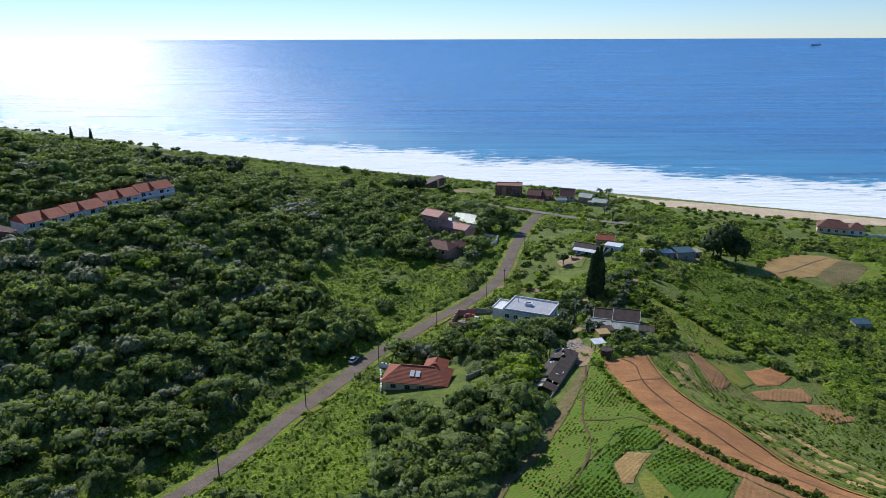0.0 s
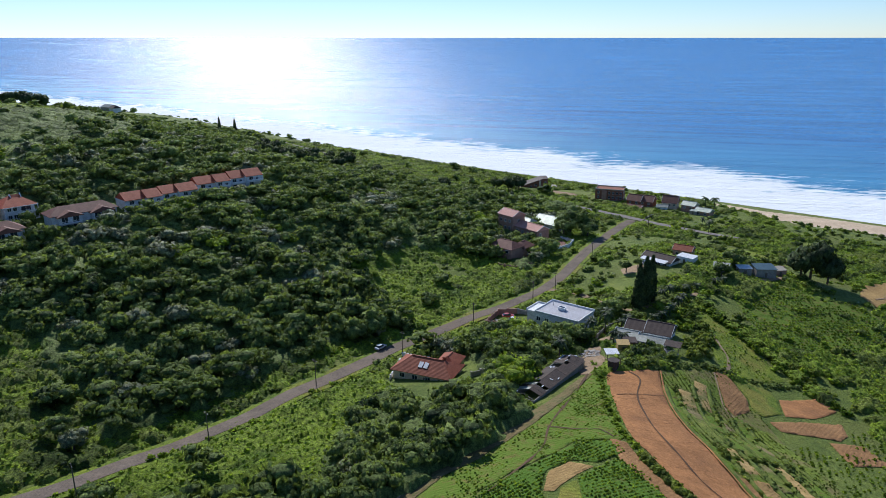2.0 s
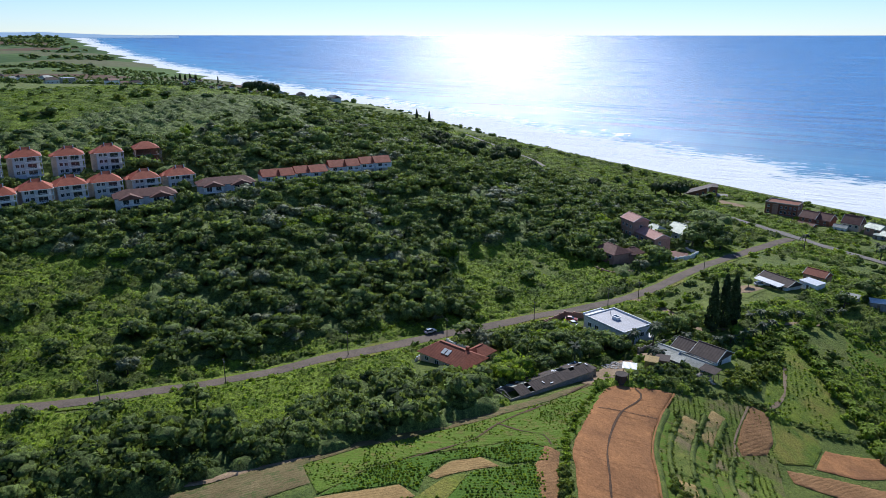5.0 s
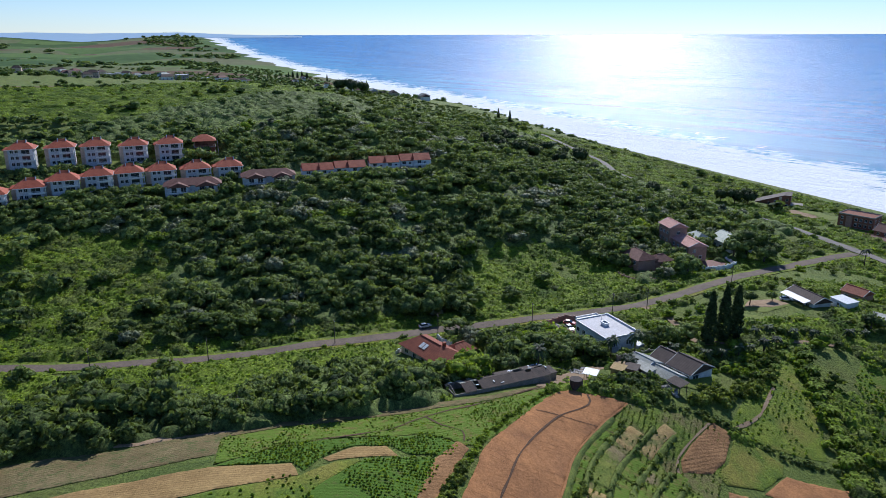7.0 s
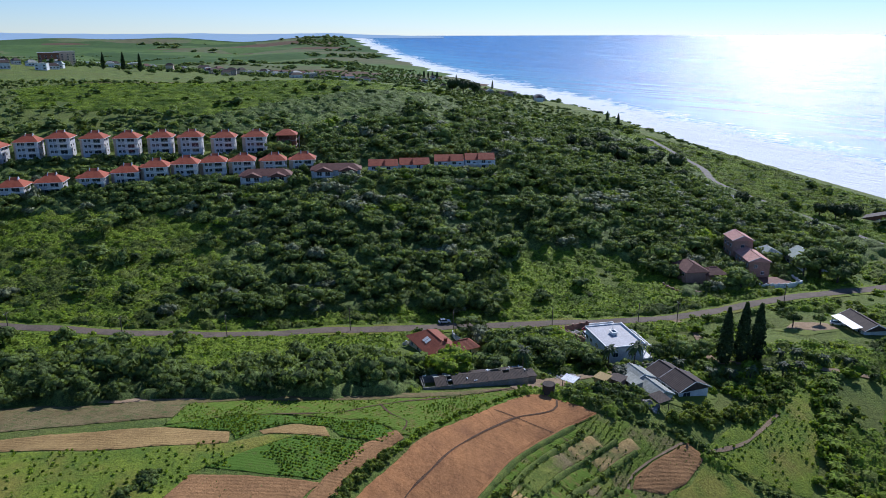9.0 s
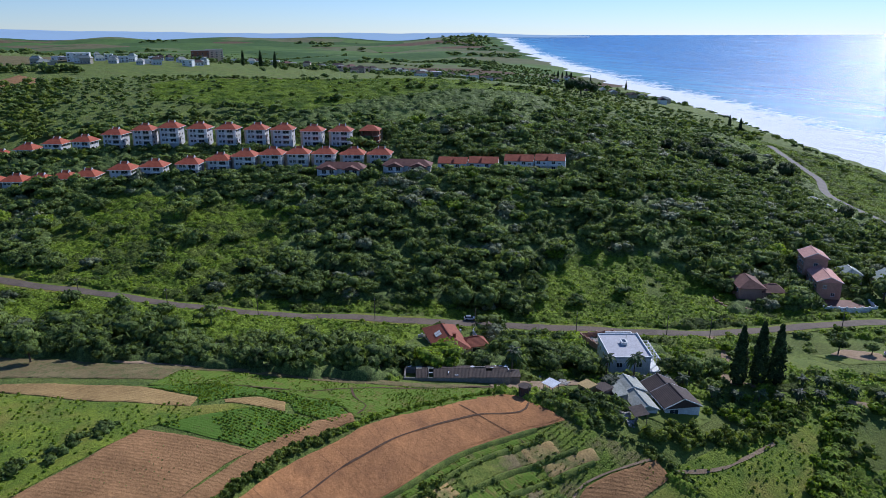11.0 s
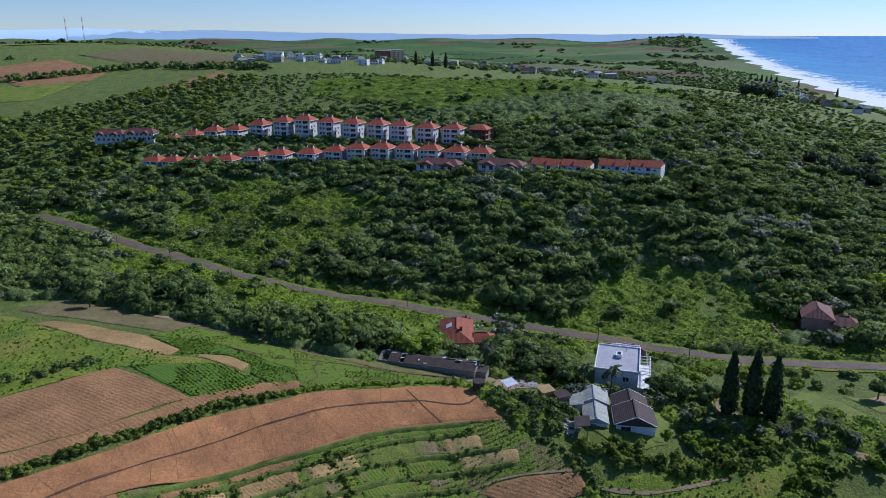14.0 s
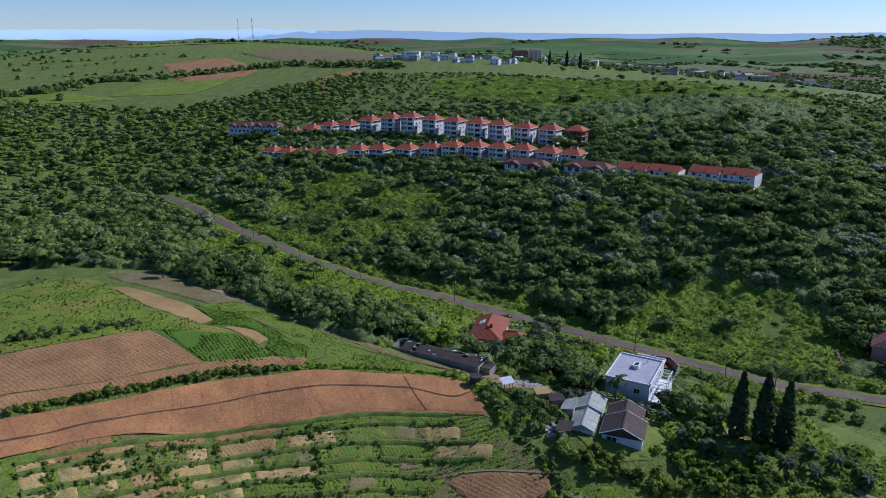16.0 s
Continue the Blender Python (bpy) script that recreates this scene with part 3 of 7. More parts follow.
        part("pergola_slat", box(u - 0.07, u + 0.07, W / 2 + 0.32, W / 2 + 3.3, 6.2, 6.36), M_TRIM, h)
    return h


white_house()


def brown_house():
    m = gable_house("long_house", "white bungalow with dark brown tiled roof", 59.2, 207.7, -16.6, 7.4, 8.8, 3.25, 2.25, M_BLUEWHITE, M_BROWNROOF, 24.0, 0.5,
                    right=[(-2.2, 1.2, 2.2, 1.2)], front=row_of(3, -2.6, 2.6, 1.1, 1.3, 1.3), back=row_of(2, -2, 2, 1.1, 1.5, 1.3))
    part("gutter", box(-4.1, 4.1, -5.05, -4.92, 2.82, 2.96), M_TRIM, m)
    part("side_step", box(3.71, 4.9, 2.6, 4.1, -1.5, 0.15), M_TAN, m)
    w = gable_house("rear_wing", "dark brown tiled back wing of the bungalow", 52.6, 209.2, -16.6, 6.0, 7.8, 3.1, 2.1, M_BLUEWHITE, M_BROWNROOF, 23.9, 0.5, back=row_of(2, -2, 2, 1.1, 1.4, 1.2), left=[(0, 1.1, 1.2, 1.1)], front=row_of(2, -1.6, 1.6, 1.1, 1.3, 1.2))
    return m, w


brown_house()
gable_house("metal_roofed_cottage", "small white cottage with mossy grey sheet roof", 56.5, 199.1, -16.6, 7.6, 5.2, 2.8, 1.35, M_BLUEWHITE, M_GREYTIN, 24.3, 0.4, right=[(-0.6, 0.9, 1.0, 1.2)], front=row_of(2, -2.2, 2.2, 0.9, 1.2, 1.1), door=0)
gable_house("metal_roofed_outhouse", "low outbuilding under a dark patched sheet roof", 49.0, 201.3, -16.6, 6.2, 6.6, 2.8, 1.5, M_WHITE, M_GREYTIN, 24.6, 0.4, front=row_of(2, -1.6, 1.6, 0.9, 1.1, 1.0), left=[(0, 1, 1.2, 1.0)])


def lean_to(name, label, x, y, rz, L, W, H0, H1, wall_m, roof_m, posts=True, base=None):
    z = float(land(x, y)) if base is None else base
    h = thing(name, label, "shed", x, y, z, rz)
    if posts:
        for sx in (-1, 1):
            for sy, hh in ((-1, H0), (1, H1)):
                part("post", box(sx * (L / 2 - 0.2) - 0.07, sx * (L / 2 - 0.2) + 0.07, sy * (W / 2 - 0.2) - 0.07, sy * (W / 2 - 0.2) + 0.07, -1, hh), M_WOODPOLE, h)
    else:
        v = [(sx * L / 2, sy * W / 2, -1.5) for sx, sy in ((-1, -1), (1, -1), (1, 1), (-1, 1))] + [(-L / 2, -W / 2, H0), (L / 2, -W / 2, H0), (L / 2, W / 2, H1), (-L / 2, W / 2, H1)]
        part("wall", (v, [(3, 2, 1, 0), (0, 1, 5, 4), (1, 2, 6, 5), (2, 3, 7, 6), (3, 0, 4, 7)]), wall_m, h)
        part("door", box(-0.45, 0.45, -W / 2 - 0.05, -W / 2 + 0.02, 0, min(1.9, H0 - 0.1)), M_WOODPOLE, h)
    a, b = L / 2 + 0.25, W / 2 + 0.25
    s = (H1 - H0) / W * 0.25
    v = [(-a, -b, H0 - s), (a, -b, H0 - s), (a, b, H1 + s), (-a, b, H1 + s)]
    part("roof", (v + [(p[0], p[1], p[2] + 0.08) for p in v], [(3, 2, 1, 0), (4, 5, 6, 7), (0, 1, 5, 4), (1, 2, 6, 5), (2, 3, 7, 6), (3, 0, 4, 7)]), roof_m, h)
    return h


lean_to("carport", "open carport with dark sheet roof beside the cottage", 61.6, 194.0, -17, 4.2, 3.0, 2.0, 2.4, M_TAN, M_RUSTTIN)
lean_to("lean_to_shed", "low grey lean-to with mossy sheet roof", 51.6, 196.0, -17, 5.5, 2.8, 2.0, 2.5, M_TAN, M_GREYTIN, False)
lean_to("tin_shelter", "small shelter with bright white sheet roof", 44.1, 181.1, 15, 3.2, 2.6, 2.4, 2.7, M_TAN, M_WHITETIN)
lean_to("board_shack", "yellow and brown board shack with flat roof", 47.4, 189.6, 10, 3.2, 3.0, 2.6, 2.8, M_YELLOW, M_YELLOW, False)
lean_to("brown_shack", "small brown shack with dark sheet roof", 49.4, 193.0, 10, 3.4, 3.2, 2.4, 2.6, M_PINKWALL, M_BROWNROOF, False)
lean_to("field_hut", "tiny dark hut at the edge of the fields", 19.5, 143.5, 50, 3.6, 2.8, 1.9, 2.3, M_GREYWALL, M_RUSTTIN, False)


def red_house():
    h = gable_house("red_roofed_house", "bungalow with deep red tiled hip roof and skylights", -7.0, 176.2, -10, 17.5, 9.6, 3.4, 2.9, M_CREAM, M_REDROOF, 19.2, 0.7, hip=4.6,
                    front=row_of(4, -6, 6, 1.0, 1.5, 1.3), left=[(-2, 1.0, 1.4, 1.3), (2, 1.0, 1.4, 1.3)], back=row_of(3, -5, 5, 1.0, 1.4, 1.3), door=1.2)
    slope = math.atan2(2.9, 5.5)
    for u in (-1.0, 0.6):
        part("skylight", moved(box(-0.62, 0.62, -1.0, 1.0, 0.06, 0.2), Matrix.Translation((u, -2.5, 4.65)) @ Matrix.Rotation(slope, 4, "X")), M_TRIM, h, "bright roof skylight")
    part("chimney", joined(box(4.2, 5.0, 1.0, 1.8, 3.5, 6.4), box(4.1, 5.1, 0.9, 1.9, 6.4, 6.55)), M_REDROOF, h)
    gable_house("red_roofed_garage", "garage wing with deep red tiled roof", -2.0, 183.4, 80, 7.5, 6.0, 3.0, 2.0, M_CREAM, M_REDROOF, 18.8, 0.5, hip=2.6, front=[(0, 0.1, 2.4, 2.1)])


red_house()


def garden_wall(name, label, pts, height, thick, material, posts=3.0, post_m=None, base_drop=0.6):
    w = tagged(new(name), label, "wall")
    c = np.array(pts, float)
    for a, b in zip(c[:-1], c[1:]):
        n = max(1, int(round(np.hypot(*(b - a)) / posts)))
        for i in range(n):
            p, q = a + (b - a) * i / n, a + (b - a) * (i + 1) / n
            ang = math.degrees(math.atan2(q[1] - p[1], q[0] - p[0]))
            mid, ln = (p + q) / 2, np.hypot(*(q - p))
            z = float(land(*mid))
            part("panel", moved(box(-ln / 2, ln / 2, -thick / 2, thick / 2, -base_drop, height), pose(mid[0], mid[1], z, 0, 0, ang)), material, w)
            part("post", moved(joined(box(-0.2, 0.2, -0.2, 0.2, -base_drop, height + 0.25), box(-0.26, 0.26, -0.26, 0.26, height + 0.25, height + 0.33)), pose(p[0], p[1], float(land(*p)), 0, 0, ang)), post_m or material, w)
    return w


garden_wall("boundary_wall", "white garden wall with posts beside the driveway", [(-10, 189), (-16, 190.5), (-19.5, 192.5)], 1.3, 0.16, M_WHITE, 1.6)
garden_wall("boundary_wall", "white picket boundary wall in front of the red roof", [(-18.5, 187), (-17.5, 178), (-17, 171)], 1.0, 0.12, M_WHITE, 1.5)
garden_wall("boundary_wall", "pale plaster wall behind the red-roofed house", [(6.5, 172), (11, 176), (13, 183)], 1.6, 0.18, M_TAN, 3)
garden_wall("yard_wall", "brown brick yard wall beside the flat-roofed house", [(17, 218), (2.5, 220.5), (5.5, 231), (12, 232)], 2.0, 0.22, M_PINKWALL, 3)
garden_wall("yard_wall", "white yard wall along the road edge", [(12.4, 232), (19, 229.5), (26, 226)], 1.7, 0.2, M_TAN, 3)
garden_wall("garden_wall", "dark low wall behind the bungalow", [(40, 203), (44, 215), (50, 222)], 1.6, 0.2, M_GREYWALL, 3)


def derelict_shed():
    # long roofless shed: walls, trusses and a dark broken sheet roof
    h = thing("derelict_shed", "long derelict shed with dark broken sheet roof", "shed", 28.6, 162.6, 27.4, 65.5)
    L, W, H = 27.0, 6.2, 2.6
    for s in ((-L / 2, L / 2, -W / 2, -W / 2 + 0.22), (-L / 2, L / 2, W / 2 - 0.22, W / 2), (-L / 2, -L / 2 + 0.22, -W / 2 + 0.22, W / 2 - 0.22), (L / 2 - 0.22, L / 2, -W / 2 + 0.22, W / 2 - 0.22)):
        part("wall", box(s[0], s[1], s[2], s[3], -1.5, H), M_GREYWALL, h)
    r = random.Random(4)
    for side in (-1, 1):
        n = 18
        for i in range(n):
            u = -L / 2 + L * (i + 0.5) / n
            if r.random() < (0.25 if i < 6 else 0.06):
                continue
            w = L / n * 0.49
            y0, y1 = side * (W / 2 + 0.25), side * r.choice((0.05, 0.05, 0.05, 0.9))
            z0, z1 = H + 0.05 + r.uniform(-0.03, 0.04), H + 0.95 * (1 - abs(y1) / (W / 2))
            v = [(u - w, y0, z0), (u + w, y0, z0), (u + w, y1, z1), (u - w, y1, z1)]
            v += [(a, b, c + 0.05) for a, b, c in v]
            part("roof_sheet", (v, [(0, 1, 2, 3), (7, 6, 5, 4), (0, 4, 5, 1), (1, 5, 6, 2), (2, 6, 7, 3), (3, 7, 4, 0)]), M_RUSTTIN if r.random() < 0.88 else M_GREYTIN, h)
    for i in range(10):
        u = -L / 2 + 0.4 + i * (L - 0.8) / 9
        part("truss", joined(*(moved(box(-0.05, 0.05, 0, W / 2 + 0.1, -0.05, 0.06), pose(u, 0, H + 0.92, -math.degrees(math.atan2(0.95, W / 2)) , 0, 0 if k else 180)) for k in (0, 1))), M_TAN, h)
    for i in range(16):
        u, v = r.uniform(-L / 2, L / 2), r.uniform(-W / 2, W / 2)
        part("ballast", moved(box(-0.45, 0.45, -0.12, 0.12, 0, 0.12), pose(u, v, H + 0.98 * (1 - abs(v) / (W / 2)) + 0.12, 0, 0, r.uniform(-20, 100))), M_WHITETIN, h, "loose pale sheet scrap")
    part("end_room", box(L / 2 + 0.01, L / 2 + 2.6, -1.6, 2.2, -1.5, 1.9), M_GREYWALL, h)
    part("end_roof", box(L / 2 + 0.01, L / 2 + 2.8, -1.8, 2.4, 1.9, 2.05), M_RUSTTIN, h)


derelict_shed()


def water_tank():
    t = thing("old_tank", "rusty round tank stump at the field corner", "tank", 44.5, 173.2, float(land(44.5, 173.2)))
    part("shell", drum(1.5, 1.5, -0.5, 2.6, 16), M_RUSTTIN, t)
    part("rim", drum(1.6, 1.6, 2.6, 2.72, 16), M_RUSTTIN, t)
    part("stand_leg", box(1.7, 1.85, -0.1, 0.1, -0.5, 3.4), M_WOODPOLE, t)


water_tank()


def rubble(name, label, x, y, r, n, seed):
    g = random.Random(seed)
    shapes = []
    for _ in range(n):
        a, d = g.random() * 6.28, r * math.sqrt(g.random())
        px, py, s = x + d * math.cos(a), y + d * math.sin(a) * 0.7, g.uniform(0.2, 0.75)
        shapes.append(moved(box(-s, s, -s * 0.6, s * 0.6, -0.1, s * 0.55), pose(px, py, float(land(px, py)) + 0.1, g.uniform(-18, 18), g.uniform(-18, 18), g.uniform(0, 180))))
    tagged(part(name, joined(*shapes), M_RUBBLE, None, label), category="rubble", kind="stuff")


rubble("rubble_heap", "pale heap of rubble and scrap by the driveway", 36, 187, 5.5, 60, 1)
rubble("rubble_heap", "scattered pale scrap below the bungalow", 61.0, 191.5, 3.0, 24, 2)
rubble("rubble_heap", "pale building rubble in the walled yard", 6.5, 224, 2.6, 30, 3)


def car(label, x, y, rz, paint, z=None):
    c = thing("car", label, "car", x, y, float(land(x, y)) + 0.38 if z is None else z, rz)
    # side outline, nose towards +x
    low = [(-2.1, 0.28), (-2.15, 0.62), (-2.0, 0.92), (-1.2, 0.98), (0.95, 0.95), (1.85, 0.8), (2.12, 0.55), (2.1, 0.28)]
    n = len(low)
    v = [(a, s * (0.84 if 0 < i < n - 1 else 0.78), b) for s in (-1, 1) for i, (a, b) in enumerate(low)]
    f = [tuple(range(n)), tuple(range(2 * n - 1, n - 1, -1))] + [(i, n + i, n + (i + 1) % n, (i + 1) % n) for i in range(n)]
    part("body", (v, f), paint, c)
    top = [(-1.85, 0.97, 0.8), (-1.35, 1.44, 0.62), (0.1, 1.46, 0.62), (0.95, 0.95, 0.8)]
    v = [(a, s * w, b) for s in (-1, 1) for a, b, w in top]
    part("cabin", (v, [(0, 1, 2, 3), (7, 6, 5, 4), (0, 4, 5, 1), (1, 5, 6, 2), (2, 6, 7, 3)]), M_GLASS, c, "dark glazed cabin")
    part("roof", box(-1.38, 0.12, -0.63, 0.63, 1.43, 1.49), paint, c)
    for sx in (-1.3, 1.3):
        for sy in (-1, 1):
            m = Matrix.Translation((sx, sy * 0.76, 0.31)) @ Matrix.Rotation(radians(90), 4, "X")
            w = part("wheel", moved(drum(0.31, 0.31, -0.1, 0.1, 14), m), M_BLACK, c)
            part("rim", moved(drum(0.19, 0.17, -0.115, 0.115, 10), m), M_CHROME, w)
    for sy in (-0.6, 0.6):
        part("headlight", box(2.0, 2.13, sy - 0.16, sy + 0.16, 0.56, 0.7), M_LAMPGLASS, c)
        part("tail_light", box(-2.17, -2.06, sy - 0.14, sy + 0.14, 0.62, 0.82), M_LAMPRED, c)
    part("bumper", box(2.02, 2.18, -0.78, 0.78, 0.3, 0.46), M_BLACK, c)
    return c


car("silver-white hatchback parked at the roadside", -27.4, 195.2, 68, M_CARWHITE, float(land(-27, 195)) + 0.36)
car("faded red car parked in the walled yard", 9.5, 227.5, 20, M_CARRED)
car("white car parked in the walled yard", 12.2, 223.2, -30, M_CARWHITE)
car("white car parked beside the brown-roofed farmhouse", 59.5, 291, 30, M_CARWHITE)


# ---- hillside flats ----
def villa_flat(kind, floors, label, group):
    """Square block of flats with balconies and a red roof that carries a raised gablet with white barge ends."""
    h = thing(kind, label, "apartment house", group=group)
    L, W, H = 10.6, 10.0, 3.0 * floors - 0.4
    part("wall", box(-L / 2, L / 2, -W / 2, W / 2, -4, H), M_BLUEWHITE, h)
    part("side_wing", box(-L / 2 - 2.2, -L / 2 + 0.01, -W / 2 + 3.5, W / 2 - 0.5, -4, H - 0.4), M_CREAM, h, "cream stair wing")
    part("wing_roof", moved(gable_roof(3.0, 6.2, H - 0.4, 1.0, 0.3, 0.15, 1.2), Matrix.Translation((-L / 2 - 1.0, 1.5, 0))), M_ORANGE, h)
    roof = part("roof", gable_roof(L, W, H + 0.05, 3.3, 1.1, 0.22, 4.8), M_ORANGE, h, "orange-red tiled hip roof")
    for u in (-1.2, 2.4):
        # upswept white ends of the gablet
        v = [(u - 0.16, -1.9, H + 2.0), (u + 0.16, -1.9, H + 2.0), (u + 0.16, 0, H + 4.1), (u - 0.16, 0, H + 4.1), (u + 0.16, 1.9, H + 2.0), (u - 0.16, 1.9, H + 2.0), (u + 0.16, 0, H + 3.2), (u - 0.16, 0, H + 3.2)]
        part("gablet_end", (v, [(0, 1, 2, 3), (3, 2, 4, 5), (1, 0, 7, 6), (5, 4, 6, 7), (0, 3, 7), (3, 5, 7), (2, 1, 6), (4, 2, 6)]), M_TRIM, roof, "white barge end")
    part("gablet", moved(gable_roof(3.2, 3.4, H + 2.2, 1.5, 0.1, 0.1), Matrix.Translation((0.6, 0, 0))), M_ORANGE, roof)
    part("fascia", joined(box(-L / 2 - 1.1, L / 2 + 1.1, -W / 2 - 1.16, -W / 2 - 1.1, H - 0.22, H + 0.05), box(L / 2 + 1.1, L / 2 + 1.16, -W / 2 - 1.1, W / 2 + 1.1, H - 0.22, H + 0.05)), M_TRIM, roof)
    for k in range(floors):
        z = 3.0 * k
        b = part("balcony", box(-0.6, L / 2 + 0.9, -W / 2 - 1.7, -W / 2 + 0.01, z - 0.12, z + 0.1), M_TRIM, h)
        part("railing", joined(box(-0.6, L / 2 + 0.9, -W / 2 - 1.7, -W / 2 - 1.62, z + 0.95, z + 1.05), box(-0.6, L / 2 + 0.9, -W / 2 - 1.68, -W / 2 - 1.64, z + 0.1, z + 0.62), *(box(u - 0.04, u + 0.04, -W / 2 - 1.7, -W / 2 - 1.62, z + 0.1, z + 0.95) for u in (-0.5, 1.2, 2.9, 4.6, L / 2 + 0.8))), M_TRIM, b)
        part("column", box(L / 2 + 0.6, L / 2 + 0.85, -W / 2 - 1.6, -W / 2 - 1.35, z + 0.1, z + 2.88), M_TRIM, b)
        windows(h, W / 2, "front", [(-3.6, z + 0.9, 1.3, 1.4), (-1.6, z + 0.9, 1.3, 1.4), (2.2, z + 0.1, 3.4, 2.2)])
        windows(h, L / 2, "right", [(-2.4, z + 0.9, 1.4, 1.3), (1.6, z + 0.9, 1.1, 1.2)])
    return h


def place(proto, x, y, z, rz, s=1.0):
    return copy_thing(proto, pose(x, y, z, 0, 0, rz) @ Matrix.Diagonal((s, s, s, 1)))


UPPER = "upper row of red-roofed hillside flats"
LOWER = "lower row of red-roofed hillside flats"
tall = villa_flat("block_of_flats", 3, "three-storey white flats with orange-red tiled roof", UPPER)
tall.matrix_world = pose(-220.2, 209.2, 51.5, 0, 0, 62)
for px, py, pz in ((-227.8, 194.4, 51.5), (-235.7, 178.9, 52.2), (-242.9, 165.1, 52.3), (-250.7, 149.9, 52.4), (-258.4, 134.9, 52.6), (-265.8, 119.8, 53.2), (-271.3, 105.6, 51.8), (-277.8, 89.7, 49.5), (-287.5, 72.8, 45.2)):
    place(tall, px, py, pz, 63 + (px * 7.3) % 4 - 2)
small = villa_flat("hillside_villa", 2, "two-storey white villa with orange-red tiled roof and balconies", LOWER)
small.matrix_world = pose(-182.6, 219.3, 46.0, 0, 0, 62)
for px, py, pz in ((-191.2, 206.7, 45.6), (-198.3, 192.7, 45.8), (-203.4, 179.2, 46.0), (-204.6, 165.4, 46.4), (-207.3, 151.6, 46.0), (-211.2, 138.8, 44.2), (-212.3, 123.7, 43.2), (-217.5, 106.5, 42.2), (-225.0, 91.6, 40.6), (-233.9, 74.0, 37.0), (-238.5, 62.9, 35.8), (-243.4, 51.1, 34.6), (-248.2, 39.5, 34.6), (-253.1, 27.6, 34.4)):
    place(small, px, py, pz, 66 + (px * 5.1) % 4 - 2)
for px, py, pz in ((-296.4, 57.3, 46.6), (-305.5, 41.4, 43.0), (-314.5, 25.9, 39.0)):
    tagged(place(small, px, py, pz, 63), group=UPPER)


def brick_shell():
    h = thing("unfinished_block", "unfinished brown brick block with open floors", "apartment house", -212.5, 224.1, 51.5, 62)
    for k in range(4):
        part("floor_slab", box(-5.4, 5.4, -5.4, 5, 3 * k - 0.15, 3 * k + 0.1), M_TAN, h)
    for k in range(3):
        z = 3.0 * k + 0.1
        part("back_wall", box(-5, 5, 0.2, 4.8, z, z + 2.75), M_BRICKWALL, h)
        for u in (-5, -1.7, 1.7, 4.6):
            part("pier", box(u, u + 0.45, -5.2, -4.75, z, z + 2.75), M_BRICKWALL, h)
        for u in (-4.5, -1.2, 2.2):
            part("parapet", box(u, u + 2.3, -5.15, -4.95, z, z + 0.8), M_BRICKWALL, h)
        part("side_wall", box(-5, -4.7, -4.7, 0.2, z, z + 2.75), M_CREAM, h)
    part("base", box(-5, 5, -4.8, 4.8, -4, -0.15), M_BRICKWALL, h)
    part("roof", gable_roof(10.4, 10, 9.15, 2.8, 0.7, 0.22, 4.4), M_ORANGE, h)
    for i in range(4):
        part("scaffold_pole", drum(0.06, 0.06, -3, 8.5, 6, 6.6, -4 + i * 2.6), M_STEEL, h)


brick_shell()


def long_villa(x, y, z, rz, group):
    h = thing("double_villa", "long two-storey white villa with red hip roofs and deep balconies", "apartment house", x, y, z, rz, group)
    part("wall", box(-12, 12, -4.5, 4.5, -4, 6), M_BLUEWHITE, h)
    for s in (-1, 1):
        part("wing", box(s * 6 - 4.2, s * 6 + 4.2, -6.2, -4.49, -4, 5.8), M_BLUEWHITE, h)
        part("wing_roof", moved(gable_roof(7.0, 8.6, 5.6, 1.9, 0.5, 0.18), Matrix.Translation((s * 6, -3.0, 0)) @ Matrix.Rotation(radians(90), 4, "Z")), M_MAUVEROOF, h)
        for k in (0, 3):
            b = part("balcony", box(s * 6 - 3.8, s * 6 + 3.8, -7.6, -6.19, k - 0.1, k + 0.1), M_TRIM, h)
            part("railing", joined(box(s * 6 - 3.8, s * 6 + 3.8, -7.6, -7.52, k + 0.9, k + 1.0), *(box(s * 6 - 3.8 + i * 1.26, s * 6 - 3.72 + i * 1.26, -7.6, -7.52, k + 0.1, k + 0.9) for i in range(7))), M_TRIM, b)
            windows(h, 6.2, "front", [(s * 6 - 2, k + 0.2, 2.2, 2.1), (s * 6 + 2, k + 0.2, 2.2, 2.1)])
    part("roof", gable_roof(24, 9, 6.0, 2.6, 0.8, 0.2, 4.5), M_MAUVEROOF, h, "weathered red tiled hip roof")
    windows(h, 12, "right", [(-1.5, 3.6, 1.4, 1.3), (1.5, 0.8, 1.4, 1.3)])
    return h


long_villa(-173.4, 194.4, 41.6, 60, "long double villas")
long_villa(-158.2, 225.2, 43.2, 59, "long double villas")


